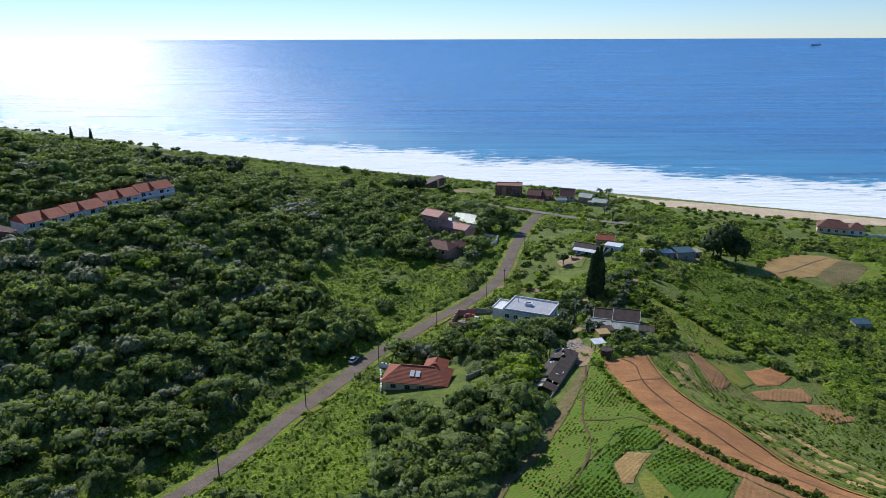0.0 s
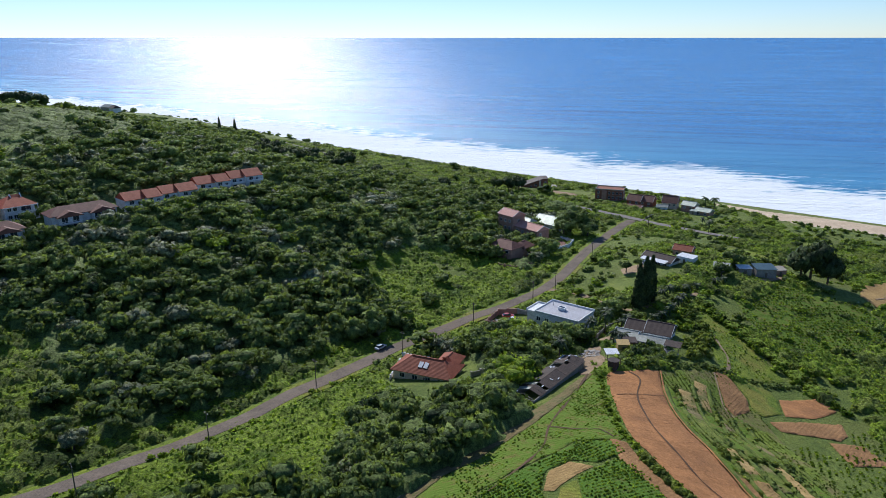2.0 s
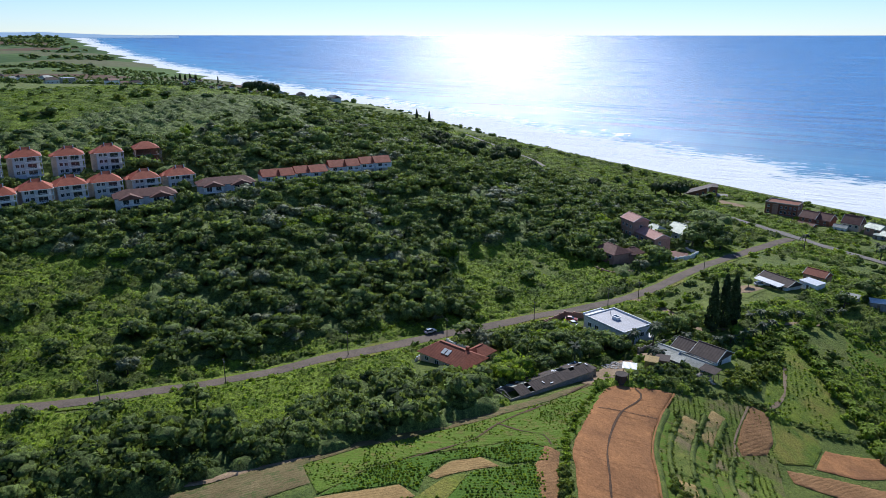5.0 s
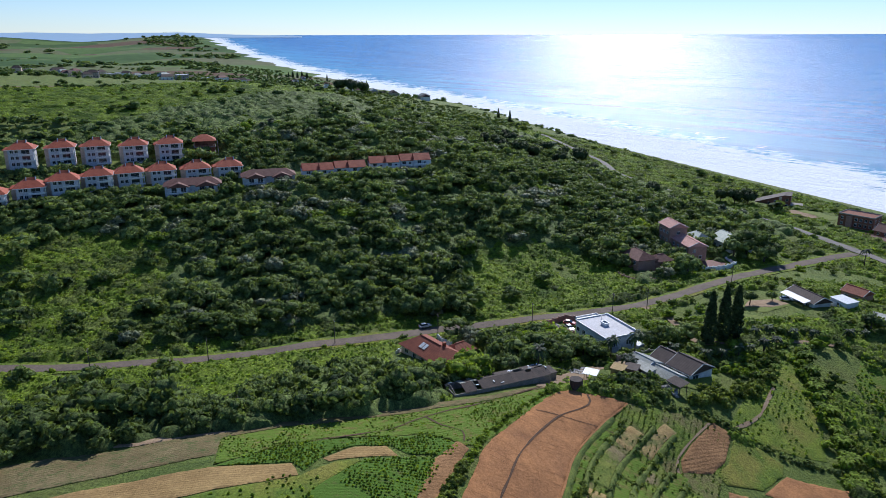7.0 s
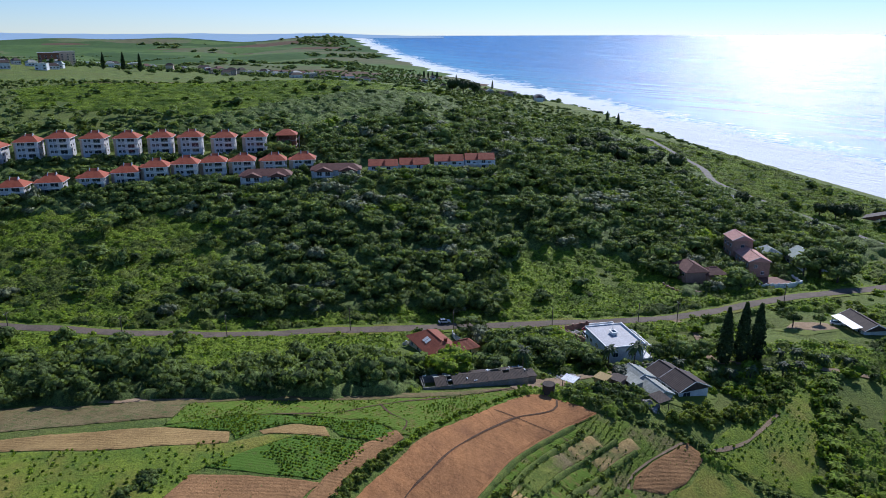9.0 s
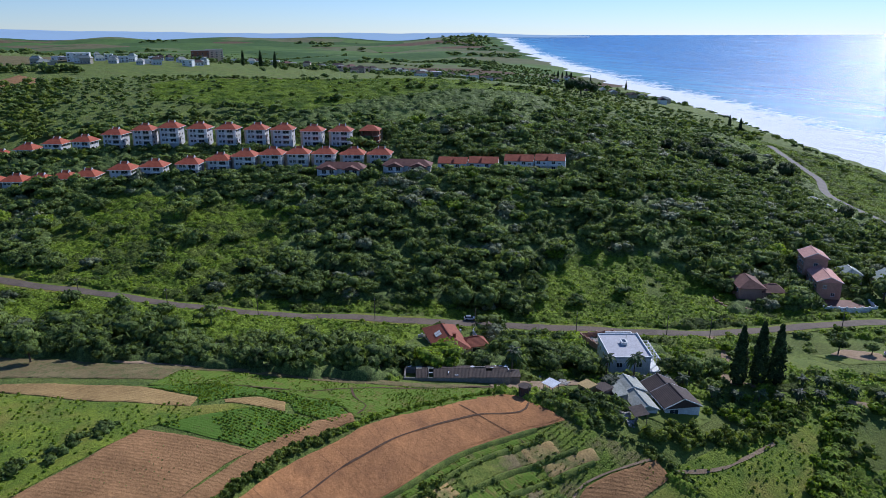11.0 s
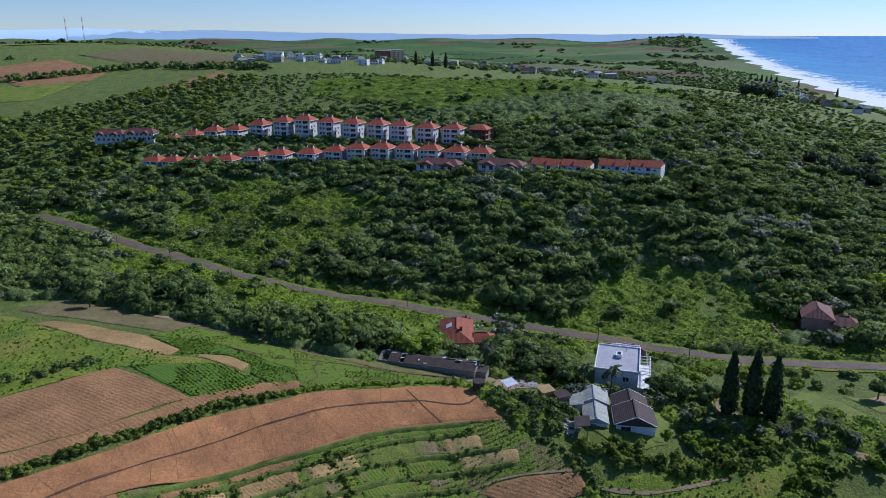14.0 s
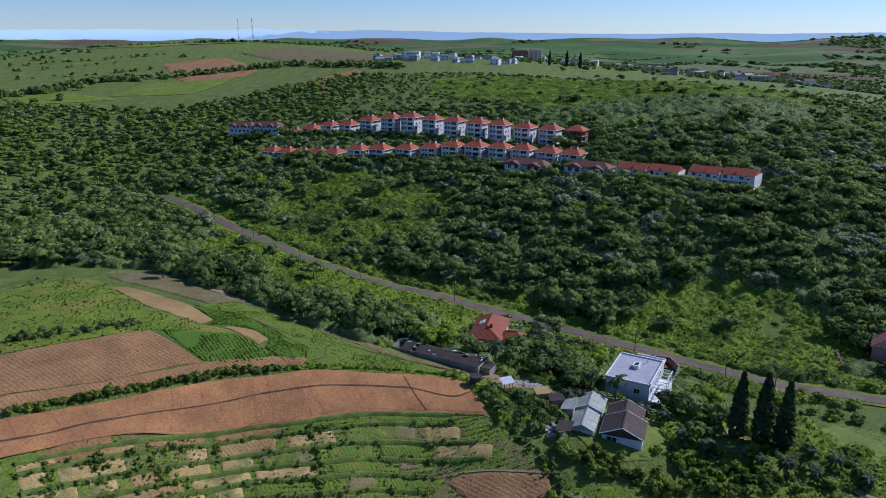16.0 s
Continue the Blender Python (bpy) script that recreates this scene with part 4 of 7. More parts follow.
def terrace_row(x, y, z, rz, up):
    h = thing("terraced_row", "stepped row of four white terraced houses with orange-red roofs", "terraced house", x, y, z, rz, "terraced rows")
    for i in range(4):
        u, q = -11.2 + i * 7.4 - (0 if i < 3 else -0.2), up * i
        w = 8.6 if i in (0, 3) else 6.8
        s = 1.3 * (i % 2)
        unit = part("house_unit", box(u - w / 2, u + w / 2, -4.5 - s, 4.5 - s, -4, 5.0 + q), M_BLUEWHITE, h)
        part("roof", moved(gable_roof(w - 0.9, 9, 5.0 + q, 2.7, 0.4, 0.2), Matrix.Translation((u, -s, 0))), M_ORANGE, unit, "orange-red tiled roof")
        part("balcony", box(u - w / 2 + 0.4, u + w / 2 - 0.4, -6.0 - s, -4.49 - s, q + 2.3, q + 2.5), M_TRIM, unit)
        part("railing", box(u - w / 2 + 0.4, u + w / 2 - 0.4, -6.0 - s, -5.93 - s, q + 2.9, q + 3.45), M_TRIM, unit)
        part("party_wall", box(u + w / 2 - 0.12, u + w / 2 + 0.12, -6.0, 4.6, -2, 5.3 + q), M_WHITE, unit)
        windows(h, 4.5 + s, "front", [(u - 1.5, q + 2.7, 1.8, 1.9), (u + 1.5, q + 2.7, 1.2, 1.3), (u - 1.4, q, 1.8, 2.0)])
    return h


terrace_row(-143.4, 253.0, 45.4, 59, 0.2)
terrace_row(-129.0, 284.0, 46.4, 54, 0.35)
garden_wall("complex_fence", "white pillar fence below the hillside villas", [(-240, 28), (-222, 68), (-208, 98), (-196, 128), (-184, 152), (-176, 172)], 1.0, 0.08, M_TAN, 4.5, M_TRIM)
for px, py, pz in ((-323.5, -18, 43.0), (-318.5, 4, 44.0)):
    s = gable_house("semi_detached_villa", "white two-storey villa with brown-red tiled roof", px, py, 78, 20, 9, 5.6, 3.0, M_BLUEWHITE, M_MAUVEROOF, pz, 0.7, hip=3.5, front=row_of(6, -8, 8, 3.4, 1.4, 1.3) + row_of(5, -7, 7, 0.6, 1.6, 1.6), group="paired villas", sink=7)
    for u in (-5, 5):
        part("porch_gable", moved(gable_roof(5, 5, 5.0, 1.8, 0.3, 0.15), Matrix.Translation((u, -4.2, 0)) @ Matrix.Rotation(radians(90), 4, "Z")), M_MAUVEROOF, s)

# ---- houses where the road meets the coast road ----
gable_house("tall_house", "tall brown plaster house with faded pink tiled roof", -3.5, 336.0, -38, 10, 8.5, 9.0, 2.2, M_PINKWALL, M_PINKROOF, 20.5, 0.5, front=row_of(3, -3, 3, 5.6, 1.2, 1.2) + row_of(3, -3, 3, 2.2, 1.2, 1.2), right=[(0, 5.6, 1.4, 1.2)])
gable_house("tall_house", "brown plaster house with long faded pink roof", 7.2, 329.5, -38, 15, 8.5, 6.6, 2.0, M_PINKWALL, M_PINKROOF, 18.3, 0.5, front=row_of(4, -5.5, 5.5, 3.8, 1.3, 1.2), right=[(-1.5, 3.8, 1.2, 1.2), (1.5, 1, 1.2, 1.2)])
gable_house("hip_roofed_house", "brown house with weathered brown-red hip roof", -1.0, 298.0, -30, 13, 9.0, 5.2, 2.6, M_PINKWALL, M_MAUVEROOF, 19.2, 0.6, hip=4.0, front=row_of(3, -4, 4, 2.8, 1.4, 1.3))
gable_house("hip_roofed_house", "brown house wing with weathered brown-red roof", 6.0, 303.0, 60, 8, 7.0, 4.6, 2.2, M_PINKWALL, M_MAUVEROOF, 18.6, 0.5, hip=3.0, front=[(0, 1, 2, 1.6)])
gable_house("barn_house", "low house with wide grey-green sheet roof", 14.8, 361.0, -32, 15, 12, 4.2, 3.2, M_WHITE, M_GREENTIN, 16.0, 0.6, front=row_of(3, -4, 4, 1, 1.6, 1.2))
gable_house("small_grey_house", "small grey-roofed house behind the brown ones", 3.0, 350.0, -35, 9, 7, 4.6, 2.0, M_TAN, M_GREENTIN, 17.8, 0.5, hip=2.5, front=row_of(2, -2, 2, 2.2, 1.2, 1.2))
garden_wall("courtyard_wall", "white and brown walled courtyard beside the road", [(12, 318), (21, 312), (26, 322), (27.5, 332), (19, 338)], 2.0, 0.25, M_WHITE, 3)
garden_wall("courtyard_wall", "brown brick wall below the hip-roofed house", [(-2, 283), (6, 281), (13, 288), (14, 297)], 1.4, 0.22, M_PINKWALL, 3)
drape("yard_paving", [(12, 319), (21, 313), (26, 322), (26.5, 331), (18, 337)], 0.3, M_MAUVEROOF, 1.0, "brown brick paved courtyard", "paving", "structure")

# ---- buildings on the beach side ----
def brick_block():
    h = thing("brick_apartment_block", "three-storey dark brick apartment block with flat roof", "apartment house", 46, 470, 7.5, -8)
    part("wall", box(-9, 9, -6, 6, -3, 9.5), M_BRICKWALL, h)
    part("parapet", joined(box(-9.2, 9.2, -6.2, -5.9, 9.5, 10.1), box(-9.2, 9.2, 5.9, 6.2, 9.5, 10.1), box(-9.2, -8.9, -5.9, 5.9, 9.5, 10.1), box(8.9, 9.2, -5.9, 5.9, 9.5, 10.1)), M_TAN, h)
    part("stair_tower", box(-4.6, -1.6, -7.0, -5.99, -3, 9.0), M_PINKWALL, h)
    for k in range(3):
        windows(h, 6, "front", row_of(4, 0.2, 7.6, 3.0 * k + 0.9, 1.2, 1.4) + [(-7, 3.0 * k + 0.9, 1.2, 1.4)])
        b = part("balcony", box(0.5, 8.6, -7.2, -5.99, 3 * k - 0.1, 3 * k + 0.1), M_TAN, h)
        part("railing", box(0.5, 8.6, -7.2, -7.1, 3 * k + 0.1, 3 * k + 0.95), M_BRICKWALL, b)
        windows(h, 9, "right", [(-3, 3.0 * k + 0.9, 1.2, 1.3), (2, 3.0 * k + 0.9, 1.2, 1.3)])


brick_block()
for u, k in ((62, 0), (69.5, -1)):
    gable_house("brick_terrace_house", "red-brown brick house with steep tiled roof", u, 456 + k, -20, 8.5, 9, 5.2, 3.4, M_BRICKWALL, M_MAUVEROOF, 8.4, 0.5, front=row_of(2, -2, 2, 3.2, 1.2, 1.2) + row_of(2, -2, 2, 0.8, 1.2, 1.2), left=[(0, 3, 1.2, 1.2)], group="brick terrace houses by the beach")
gable_house("brick_garage", "low brick garage with dark sheet roof", 60, 444, -20, 12, 5, 2.6, 1.0, M_BRICKWALL, M_MAUVEROOF, 9.2, 0.4, front=row_of(3, -4, 4, 0.1, 2.2, 2.0))
gable_house("beach_house", "pink plaster beach house with steep brown roof", 83.5, 453, -15, 9, 9, 5.4, 4.0, M_CREAM, M_MAUVEROOF, 8.6, 0.5, front=row_of(3, -3, 3, 3.2, 1.2, 1.3), right=[(-2, 3, 1.1, 1.2), (2, 3, 1.1, 1.2), (0, 0.8, 1.4, 1.3)])
gable_house("garden_cottage", "small pale cottage with grey roof by the beach house", 78, 446, -10, 6.5, 4.5, 2.8, 1.3, M_WHITE, M_GREYTIN, 9.2, 0.3, front=row_of(2, -1.6, 1.6, 0.8, 1.1, 1.1))
gable_house("green_roofed_house", "dark timber beach house with green sheet roof", 94.5, 446, -30, 8, 7, 5.0, 2.2, M_PINKWALL, M_GREENTIN, 9.0, 0.5, front=row_of(2, -2, 2, 2.8, 1.3, 1.2))
gable_house("green_roofed_house", "low beach house with pale green sheet roof", 102, 438, -30, 9, 7, 3.0, 1.8, M_PINKWALL, M_GREENTIN, 9.4, 0.5, front=row_of(2, -2, 2, 0.9, 1.3, 1.2))
lean_to("garden_shed", "small green-roofed shed near the beach", 96, 437, -30, 4, 3, 2.2, 2.5, M_TAN, M_GREENTIN, False)


def raked_block():
    h = thing("raked_roof_block", "dark brick building with long raking roof and twin towers", "apartment house", -8.5, 499, 8.0, 12)
    v = [(-10, -6, -3), (10, -6, -3), (10, 6, -3), (-10, 6, -3), (-10, -6, 2.6), (6.5, -6, 8.5), (10, -6, 8.2), (10, 6, 8.2), (6.5, 6, 8.5), (-10, 6, 2.6)]
    part("wall", (v, [(3, 2, 1, 0), (0, 1, 6, 5, 4), (2, 3, 9, 8, 7), (1, 2, 7, 6), (3, 0, 4, 9)]), M_BRICKWALL, h)
    part("roof", ([(-10.4, -6.3, 2.6), (6.6, -6.3, 8.62), (6.6, 6.3, 8.62), (-10.4, 6.3, 2.6), (-10.4, -6.3, 2.85), (6.6, -6.3, 8.87), (6.6, 6.3, 8.87), (-10.4, 6.3, 2.85)], [(3, 2, 1, 0), (4, 5, 6, 7), (0, 1, 5, 4), (1, 2, 6, 5), (2, 3, 7, 6), (3, 0, 4, 7)]), M_BROWNROOF, h)
    part("top_roof", box(6.62, 10.3, -6.3, 6.3, 8.52, 8.75), M_BROWNROOF, h)
    part("tower", box(3.6, 5.0, -7.2, -5.99, -3, 7.6), M_CREAM, h)
    part("annex", box(10.01, 17, -4, 4, -3, 2.6), M_TAN, h)
    windows(h, 6, "front", [(-6, 0.8, 1.2, 1.3), (-2, 2.2, 1.2, 1.3), (1.4, 3.6, 1.2, 1.3), (8, 5.2, 1.4, 1.4), (8, 1.6, 1.4, 1.4)])


raked_block()
gable_house("seaside_villa", "grand white villa with two brown-red pyramid roofs", 218, 375, -25, 15, 10, 6.5, 3.6, M_CREAM, M_MAUVEROOF, 6.0, 0.6, hip=5.0, front=row_of(4, -5.5, 5.5, 3.8, 1.4, 1.5) + row_of(4, -5.5, 5.5, 0.8, 1.4, 1.5), group="villas by the far beach")
gable_house("seaside_villa", "white villa wing with pyramid roof and pillars", 229, 371, -25, 8, 9, 6.0, 3.2, M_WHITE, M_MAUVEROOF, 6.0, 0.5, hip=3.8, front=row_of(2, -2, 2, 3.6, 1.3, 1.4), group="villas by the far beach")
gable_house("seaside_villa", "white beach villa with bright red roof", 250, 362, -25, 14, 9, 6.0, 2.6, M_WHITE, M_REDROOF, 5.5, 0.6, hip=3.5, front=row_of(4, -5, 5, 3.4, 1.4, 1.4), group="villas by the far beach")
garden_wall("white_wall", "white wall between the beach villas", [(232, 364), (242, 360)], 1.8, 0.25, M_WHITE, 2.5)

# ---- farmsteads in the hollow ----
gable_house("farmhouse", "low farmhouse with dark brown roof and white porch", 65.5, 295.0, -32, 13, 7.5, 3.2, 2.0, M_WHITE, M_BROWNROOF, 20.6, 0.6, front=row_of(3, -4, 4, 0.9, 1.4, 1.3), door=1.5)
lean_to("porch_roof", "white sheet roof porch in front of the farmhouse", 62.5, 290.2, -32, 11, 2.6, 2.3, 2.7, M_TAN, M_WHITETIN)
lean_to("flat_annex", "pale flat-roofed annex of the farmhouse", 76.5, 297, -32, 7, 5, 2.8, 3.0, M_WHITE, M_WHITETIN, False)
gable_house("red_cottage", "small cottage with rusty red roof", 77, 314.5, -20, 8, 6.5, 3.2, 1.8, M_PINKWALL, M_REDROOF, 19.6, 0.4, front=row_of(2, -2, 2, 0.9, 1.2, 1.1))
lean_to("workshop", "workshop with blue-green sheet roof under dark trees", 106, 292, 10, 8, 6, 3.4, 4.0, M_GREYWALL, M_BLUETIN, False)
lean_to("store_shed", "dark timber shed with pale sheet roof", 98, 290, 10, 5, 4, 2.6, 2.9, M_GREYWALL, M_WHITETIN, False)
lean_to("store_shed", "tumbledown brown shed beside the workshop", 113, 298, 20, 5, 4, 2.4, 2.9, M_PINKWALL, M_TAN, False)
lean_to("grey_shack", "grey-roofed shack among the bushes", 89, 288, -10, 6, 4.5, 2.6, 3.1, M_GREYWALL, M_GREYTIN, False)
lean_to("blue_roof_hut", "hut with faded blue sheet roof in the valley", 158, 243, 0, 6, 4, 2.4, 2.8, M_TAN, M_BLUETIN, False)
gable_house("road_house", "long low grey-roofed house by the coast road", -96, 460, -35, 18, 9, 3.4, 1.8, M_TAN, M_GREYTIN, 15.2, 0.5, front=row_of(4, -6, 6, 0.9, 1.3, 1.2))
gable_house("road_house", "low grey-roofed house beside the trees", -70, 445, -35, 15, 9, 3.4, 1.8, M_TAN, M_GREYTIN, 15.0, 0.5, front=row_of(3, -4, 4, 0.9, 1.3, 1.2))

# ---- fields ----
def furrowed(name, dark, light, angle, gap, green=None, amount=0.5, dist=0.35):
    """Tilled or planted ground in rows."""
    m, n, l, b = mat(name, 0.95, 0, 0.15)
    co = n.new("ShaderNodeNewGeometry").outputs["Position"]
    mp = n.new("ShaderNodeMapping")
    mp.inputs["Rotation"].default_value = (0, 0, radians(angle))
    l.new(co, mp.inputs[0])
    w = n.new("ShaderNodeTexWave")
    w.inputs["Scale"].default_value, w.inputs["Distortion"].default_value, w.inputs["Detail"].default_value, w.inputs["Detail Scale"].default_value = 0.314 / gap, 2.5, 2.0, 1.2
    l.new(mp.outputs[0], w.inputs["Vector"])
    c = ramp(n, l, noise_tex(n, l, 0.12, 6, 0.65, coord=co), [(0.32, dark), (0.68, light)])
    c = blend(n, l, 0.6, c, ramp(n, l, noise_tex(n, l, 1.6, 5, 0.7, coord=co), [(0.3, (0.5, 0.5, 0.5)), (0.7, (1.3, 1.3, 1.3))]), "MULTIPLY")
    if green:
        pat = noise_tex(n, l, 0.45, 6, 0.75, coord=co)
        f = ramp(n, l, arith(n, l, "ADD", arith(n, l, "MULTIPLY", w.outputs["Fac"], 0.08), pat), [(0.95 - amount, (0, 0, 0)), (1.12 - amount, (1, 1, 1))])
        c = blend(n, l, f, c, green)
    l.new(c, b.inputs["Base Color"])
    bump(n, l, b, arith(n, l, "ADD", arith(n, l, "MULTIPLY", w.outputs["Fac"], 0.16), noise_tex(n, l, 1.8, 5, 0.75, coord=co)), 0.8, dist)
    return m


CLAY = (0.28, 0.138, 0.062), (0.49, 0.235, 0.092)
TAN = (0.15, 0.115, 0.05), (0.24, 0.19, 0.09)
M_PLOT = furrowed("ploughed_brown_earth", (0.235, 0.13, 0.056), (0.39, 0.215, 0.094), 28, 1.0)
M_SOIL = furrowed("graded_red_earth", *CLAY, -58, 2.6, dist=0.3)
M_BEANS = furrowed("bean_rows", (0.09, 0.10, 0.025), (0.14, 0.14, 0.04), 40, 0.9, (0.085, 0.16, 0.018), 0.62)
M_CROP = furrowed("young_green_crop", (0.16, 0.125, 0.04), (0.24, 0.20, 0.06), 55, 0.8, (0.12, 0.19, 0.022), 0.58)
M_STUB = furrowed("dry_stubble", *TAN, 30, 0.9, (0.09, 0.12, 0.035), 0.42)
M_TANPLOT = furrowed("dry_tan_plot", (0.28, 0.18, 0.07), (0.43, 0.29, 0.115), 40, 0.8)
M_LUSH = mottled("lush_meadow", (0.085, 0.15, 0.012), (0.24, 0.29, 0.024), 0.14, 1.6, 0.9, 1.0, 0.5, third=(0.23, 0.22, 0.035))
M_LAWN = mottled("mown_lawn", (0.11, 0.15, 0.022), (0.19, 0.225, 0.036), 0.1, 2.0, 0.9, 0.5, 0.1)
M_PATH = mottled("earth_path", (0.22, 0.15, 0.09), (0.36, 0.27, 0.17), 0.3, 2.5, 0.95, 0.5, 0.08)
M_DITCH = mottled("dark_ditch_earth", (0.085, 0.05, 0.03), (0.14, 0.085, 0.05), 0.5, 3, 0.95, 0.6, 0.1)
M_PALE = mottled("pale_dry_earth", (0.28, 0.19, 0.115), (0.40, 0.29, 0.18), 0.3, 2.5, 0.95, 0.5, 0.08)


def field(name, pts, material, label, lift=0.2, category="field"):
    return drape(name, pts, lift, material, 0.8, label, category, "structure")


SOIL_TOP = [(88, 74), (80, 85), (72.7, 94.5), (63.5, 105), (57.5, 113), (51, 126.5), (47.8, 133), (45.5, 144), (43.5, 157), (42.5, 168), (46, 173)]
SOIL_LOW = [(56.6, 176.5), (56.8, 166), (58, 155), (60.2, 146), (63.6, 138), (67, 128.8), (68.7, 123.3), (72.5, 116.5), (76.5, 108.8), (80.5, 101.5), (85.5, 95), (92, 87), (98, 80)]
SOIL_MID = [(93, 79), (87, 87), (79.7, 95.5), (71.2, 106), (61.2, 119.8), (57, 129), (53.5, 137.5), (51.2, 147), (50, 157), (51.2, 168), (48.5, 172)]
field("soil_strip", list(bend(SOIL_TOP)) + list(bend(SOIL_LOW)), M_SOIL, "graded strip of bare orange-red earth", 0.25)
ribbon("ditch", SOIL_MID, 0.36, 0.36, M_DITCH, "dark drainage furrow through the bare earth", "ditch", "structure", 2, 0.3)
ribbon("ditch", [(45, 155), (50, 157.5), (54, 160), (57.5, 162.5), (61, 164)], 0.2, 0.34, M_DITCH, "cross furrow in the bare earth", "ditch", "structure", 2, 0.1)
# cross furrows: thin strips of clay a little darker than the graded earth
M_FURROW = mottled("darker_furrow_clay", (0.20, 0.10, 0.045), (0.30, 0.145, 0.06), 0.5, 3, 0.95, 0.6, 0.1)
ta, mi, lo = bend(SOIL_TOP), bend(SOIL_MID), bend(SOIL_LOW[::-1])
for k in range(28):
    u = 0.03 + 0.034 * k + 0.008 * math.sin(k * 2.3)
    p, c, q = (ln[int(u * (len(ln) - 1))] for ln in (ta, mi, lo))
    if k % 4:
        ribbon("furrow", [tuple(p * 0.95 + c * 0.05), tuple(p * 0.5 + c * 0.5 + 0.12), tuple(c)], 0.08, 0.29, M_FURROW, "thin shallow cross furrow in the red earth", "furrow", "structure", 2, 0.06)
    if k % 3 != 1:
        ribbon("furrow", [tuple(c), tuple(c * 0.5 + q * 0.5 - 0.12), tuple(q * 0.95 + c * 0.05)], 0.08, 0.29, M_FURROW, "thin shallow cross furrow in the red earth", "furrow", "structure", 2, 0.06)
ribbon("field_edge", [(x + 0.4, y - 0.2) for x, y in SOIL_LOW], 0.5, 0.4, M_SOIL, "raised lip of the bare earth strip", "bank", "structure", 3, 0.3, 0.5)
field("tilled_plot", [(90, 60), (70, 56), (57, 70.5), (51.7, 77.8), (42, 88), (45.2, 94), (53.7, 107), (57, 101.5), (66, 91.9), (78, 74.5)], M_PLOT, "ploughed brown field with furrows")
field("field_path", [(90, 62), (79, 74), (67.5, 90), (58.5, 101), (50.4, 111), (45, 121), (43, 130), (46.5, 129.5), (50, 121), (55, 112), (62.5, 102), (71.5, 90.5), (81, 78), (91, 66)], M_PLOT, "bare brown path between plot and hedge", 0.22)
field("meadow", [(4, 56), (14, 66), (25, 79), (34, 98), (34.5, 106), (37, 110), (38.7, 100), (41.5, 89.5), (51, 77.5), (57, 70), (69, 56), (60, 30), (30, 20), (-12, 30), (-6, 46)], M_LUSH, "lush bright green meadow")
field("tan_plot", [(2, 60.5), (3.5, 55.5), (13.5, 66.5), (24.5, 79.5), (33.7, 98), (29, 100), (16, 85)], M_TANPLOT, "narrow plot of dry brown and tan earth")
field("tan_plot", [(31.5, 105), (32, 112.5), (35.5, 117.3), (40, 116.3), (36.4, 111), (33.4, 105)], M_TANPLOT, "small dry stubble patch")
BEANS_UP = [(19.5, 89.8), (20.7, 104), (29, 115), (36.5, 127.2), (40, 128.2), (45.3, 129.2), (46, 124.6), (40.6, 118), (36, 118.2), (31.4, 112.8), (31, 104.6), (33.2, 99.5), (28.6, 100.4)]
BEANS_LOW = [(40.8, 91), (38.7, 100), (37.2, 110.8), (41, 116.3), (44.6, 121.4), (48.2, 119), (51, 112.5), (52.6, 107), (47.9, 100)]
CROP = [(40.2, 171), (43.6, 168), (44, 157), (46, 141), (46.8, 133), (45.3, 130), (40, 128.6), (36.4, 127.8), (28.6, 115.6), (20.2, 104.4), (19, 90), (15, 93), (8, 98), (13, 110), (18.3, 117), (28.6, 139), (34.3, 153), (38.5, 165.5)]
field("bean_plot", BEANS_UP, M_BEANS, "dark green bean rows")
field("bean_plot", BEANS_LOW, M_BEANS, "dark green bean rows beside the ploughed field")
field("crop_plot", CROP, M_CROP, "light green planted rows")
field("stubble_plot", [(-28, 52), (-4, 83), (9, 109), (18.2, 125), (24.3, 141.4), (28.4, 148), (36, 164.7), (39.6, 169.8), (38.4, 165.7), (28.4, 139.2), (18, 117.3), (12.6, 110.2), (7.6, 98), (14.6, 93), (6, 76), (-5, 57), (-14, 44)], M_STUB, "dry olive stubble field")
field("bare_bank", [(-8, 81.5), (-7, 86), (3, 104), (7.5, 111), (9.5, 109), (5.5, 99.5), (-3, 86)], M_PALE, "pale bare earth along the bush edge", 0.26)
field("driveway", [(36, 168), (40, 168), (45, 174), (44, 180), (41, 186), (42, 200), (46, 203), (44, 206), (39, 201), (37, 187), (35, 178)], M_PATH, "dusty dirt drive to the bungalow", 0.22)
field("house_terrace", [(47, 200), (56, 198), (65, 202), (66, 212), (60, 219), (50, 220), (46, 210)], M_LAWN, "raised lawn terrace round the bungalow", 0.3)
field("lawn", [(61, 196), (66, 200), (68, 207), (66, 213), (60, 219), (54, 221), (58, 213), (63, 208)], M_LAWN, "mown lawn in front of the bungalow", 0.22)
M_WEEDSLOPE = mottled("weedy_slope", (0.095, 0.15, 0.016), (0.22, 0.28, 0.034), 0.25, 2.0, 0.95, 1.0, 0.4, third=(0.19, 0.17, 0.06))
TERRACE = [(57.2, 177.5), (57.4, 166), (58.6, 155), (61, 146), (64.4, 138), (68, 128.5), (69.8, 123), (73.5, 117), (77.5, 109), (84, 104), (93, 112), (90, 140), (84, 165), (77, 191), (72, 188.5), (65, 183)]
field("terraced_plot", TERRACE, M_WEEDSLOPE, "terraced vegetable beds below the bare earth", 0.16)
field("brown_bed", [(72.9, 189.8), (77.2, 190.4), (80, 179.3), (79.6, 173), (75, 168), (73.2, 171), (72.8, 178)], M_PLOT, "bare brown terraced bed", 0.42)
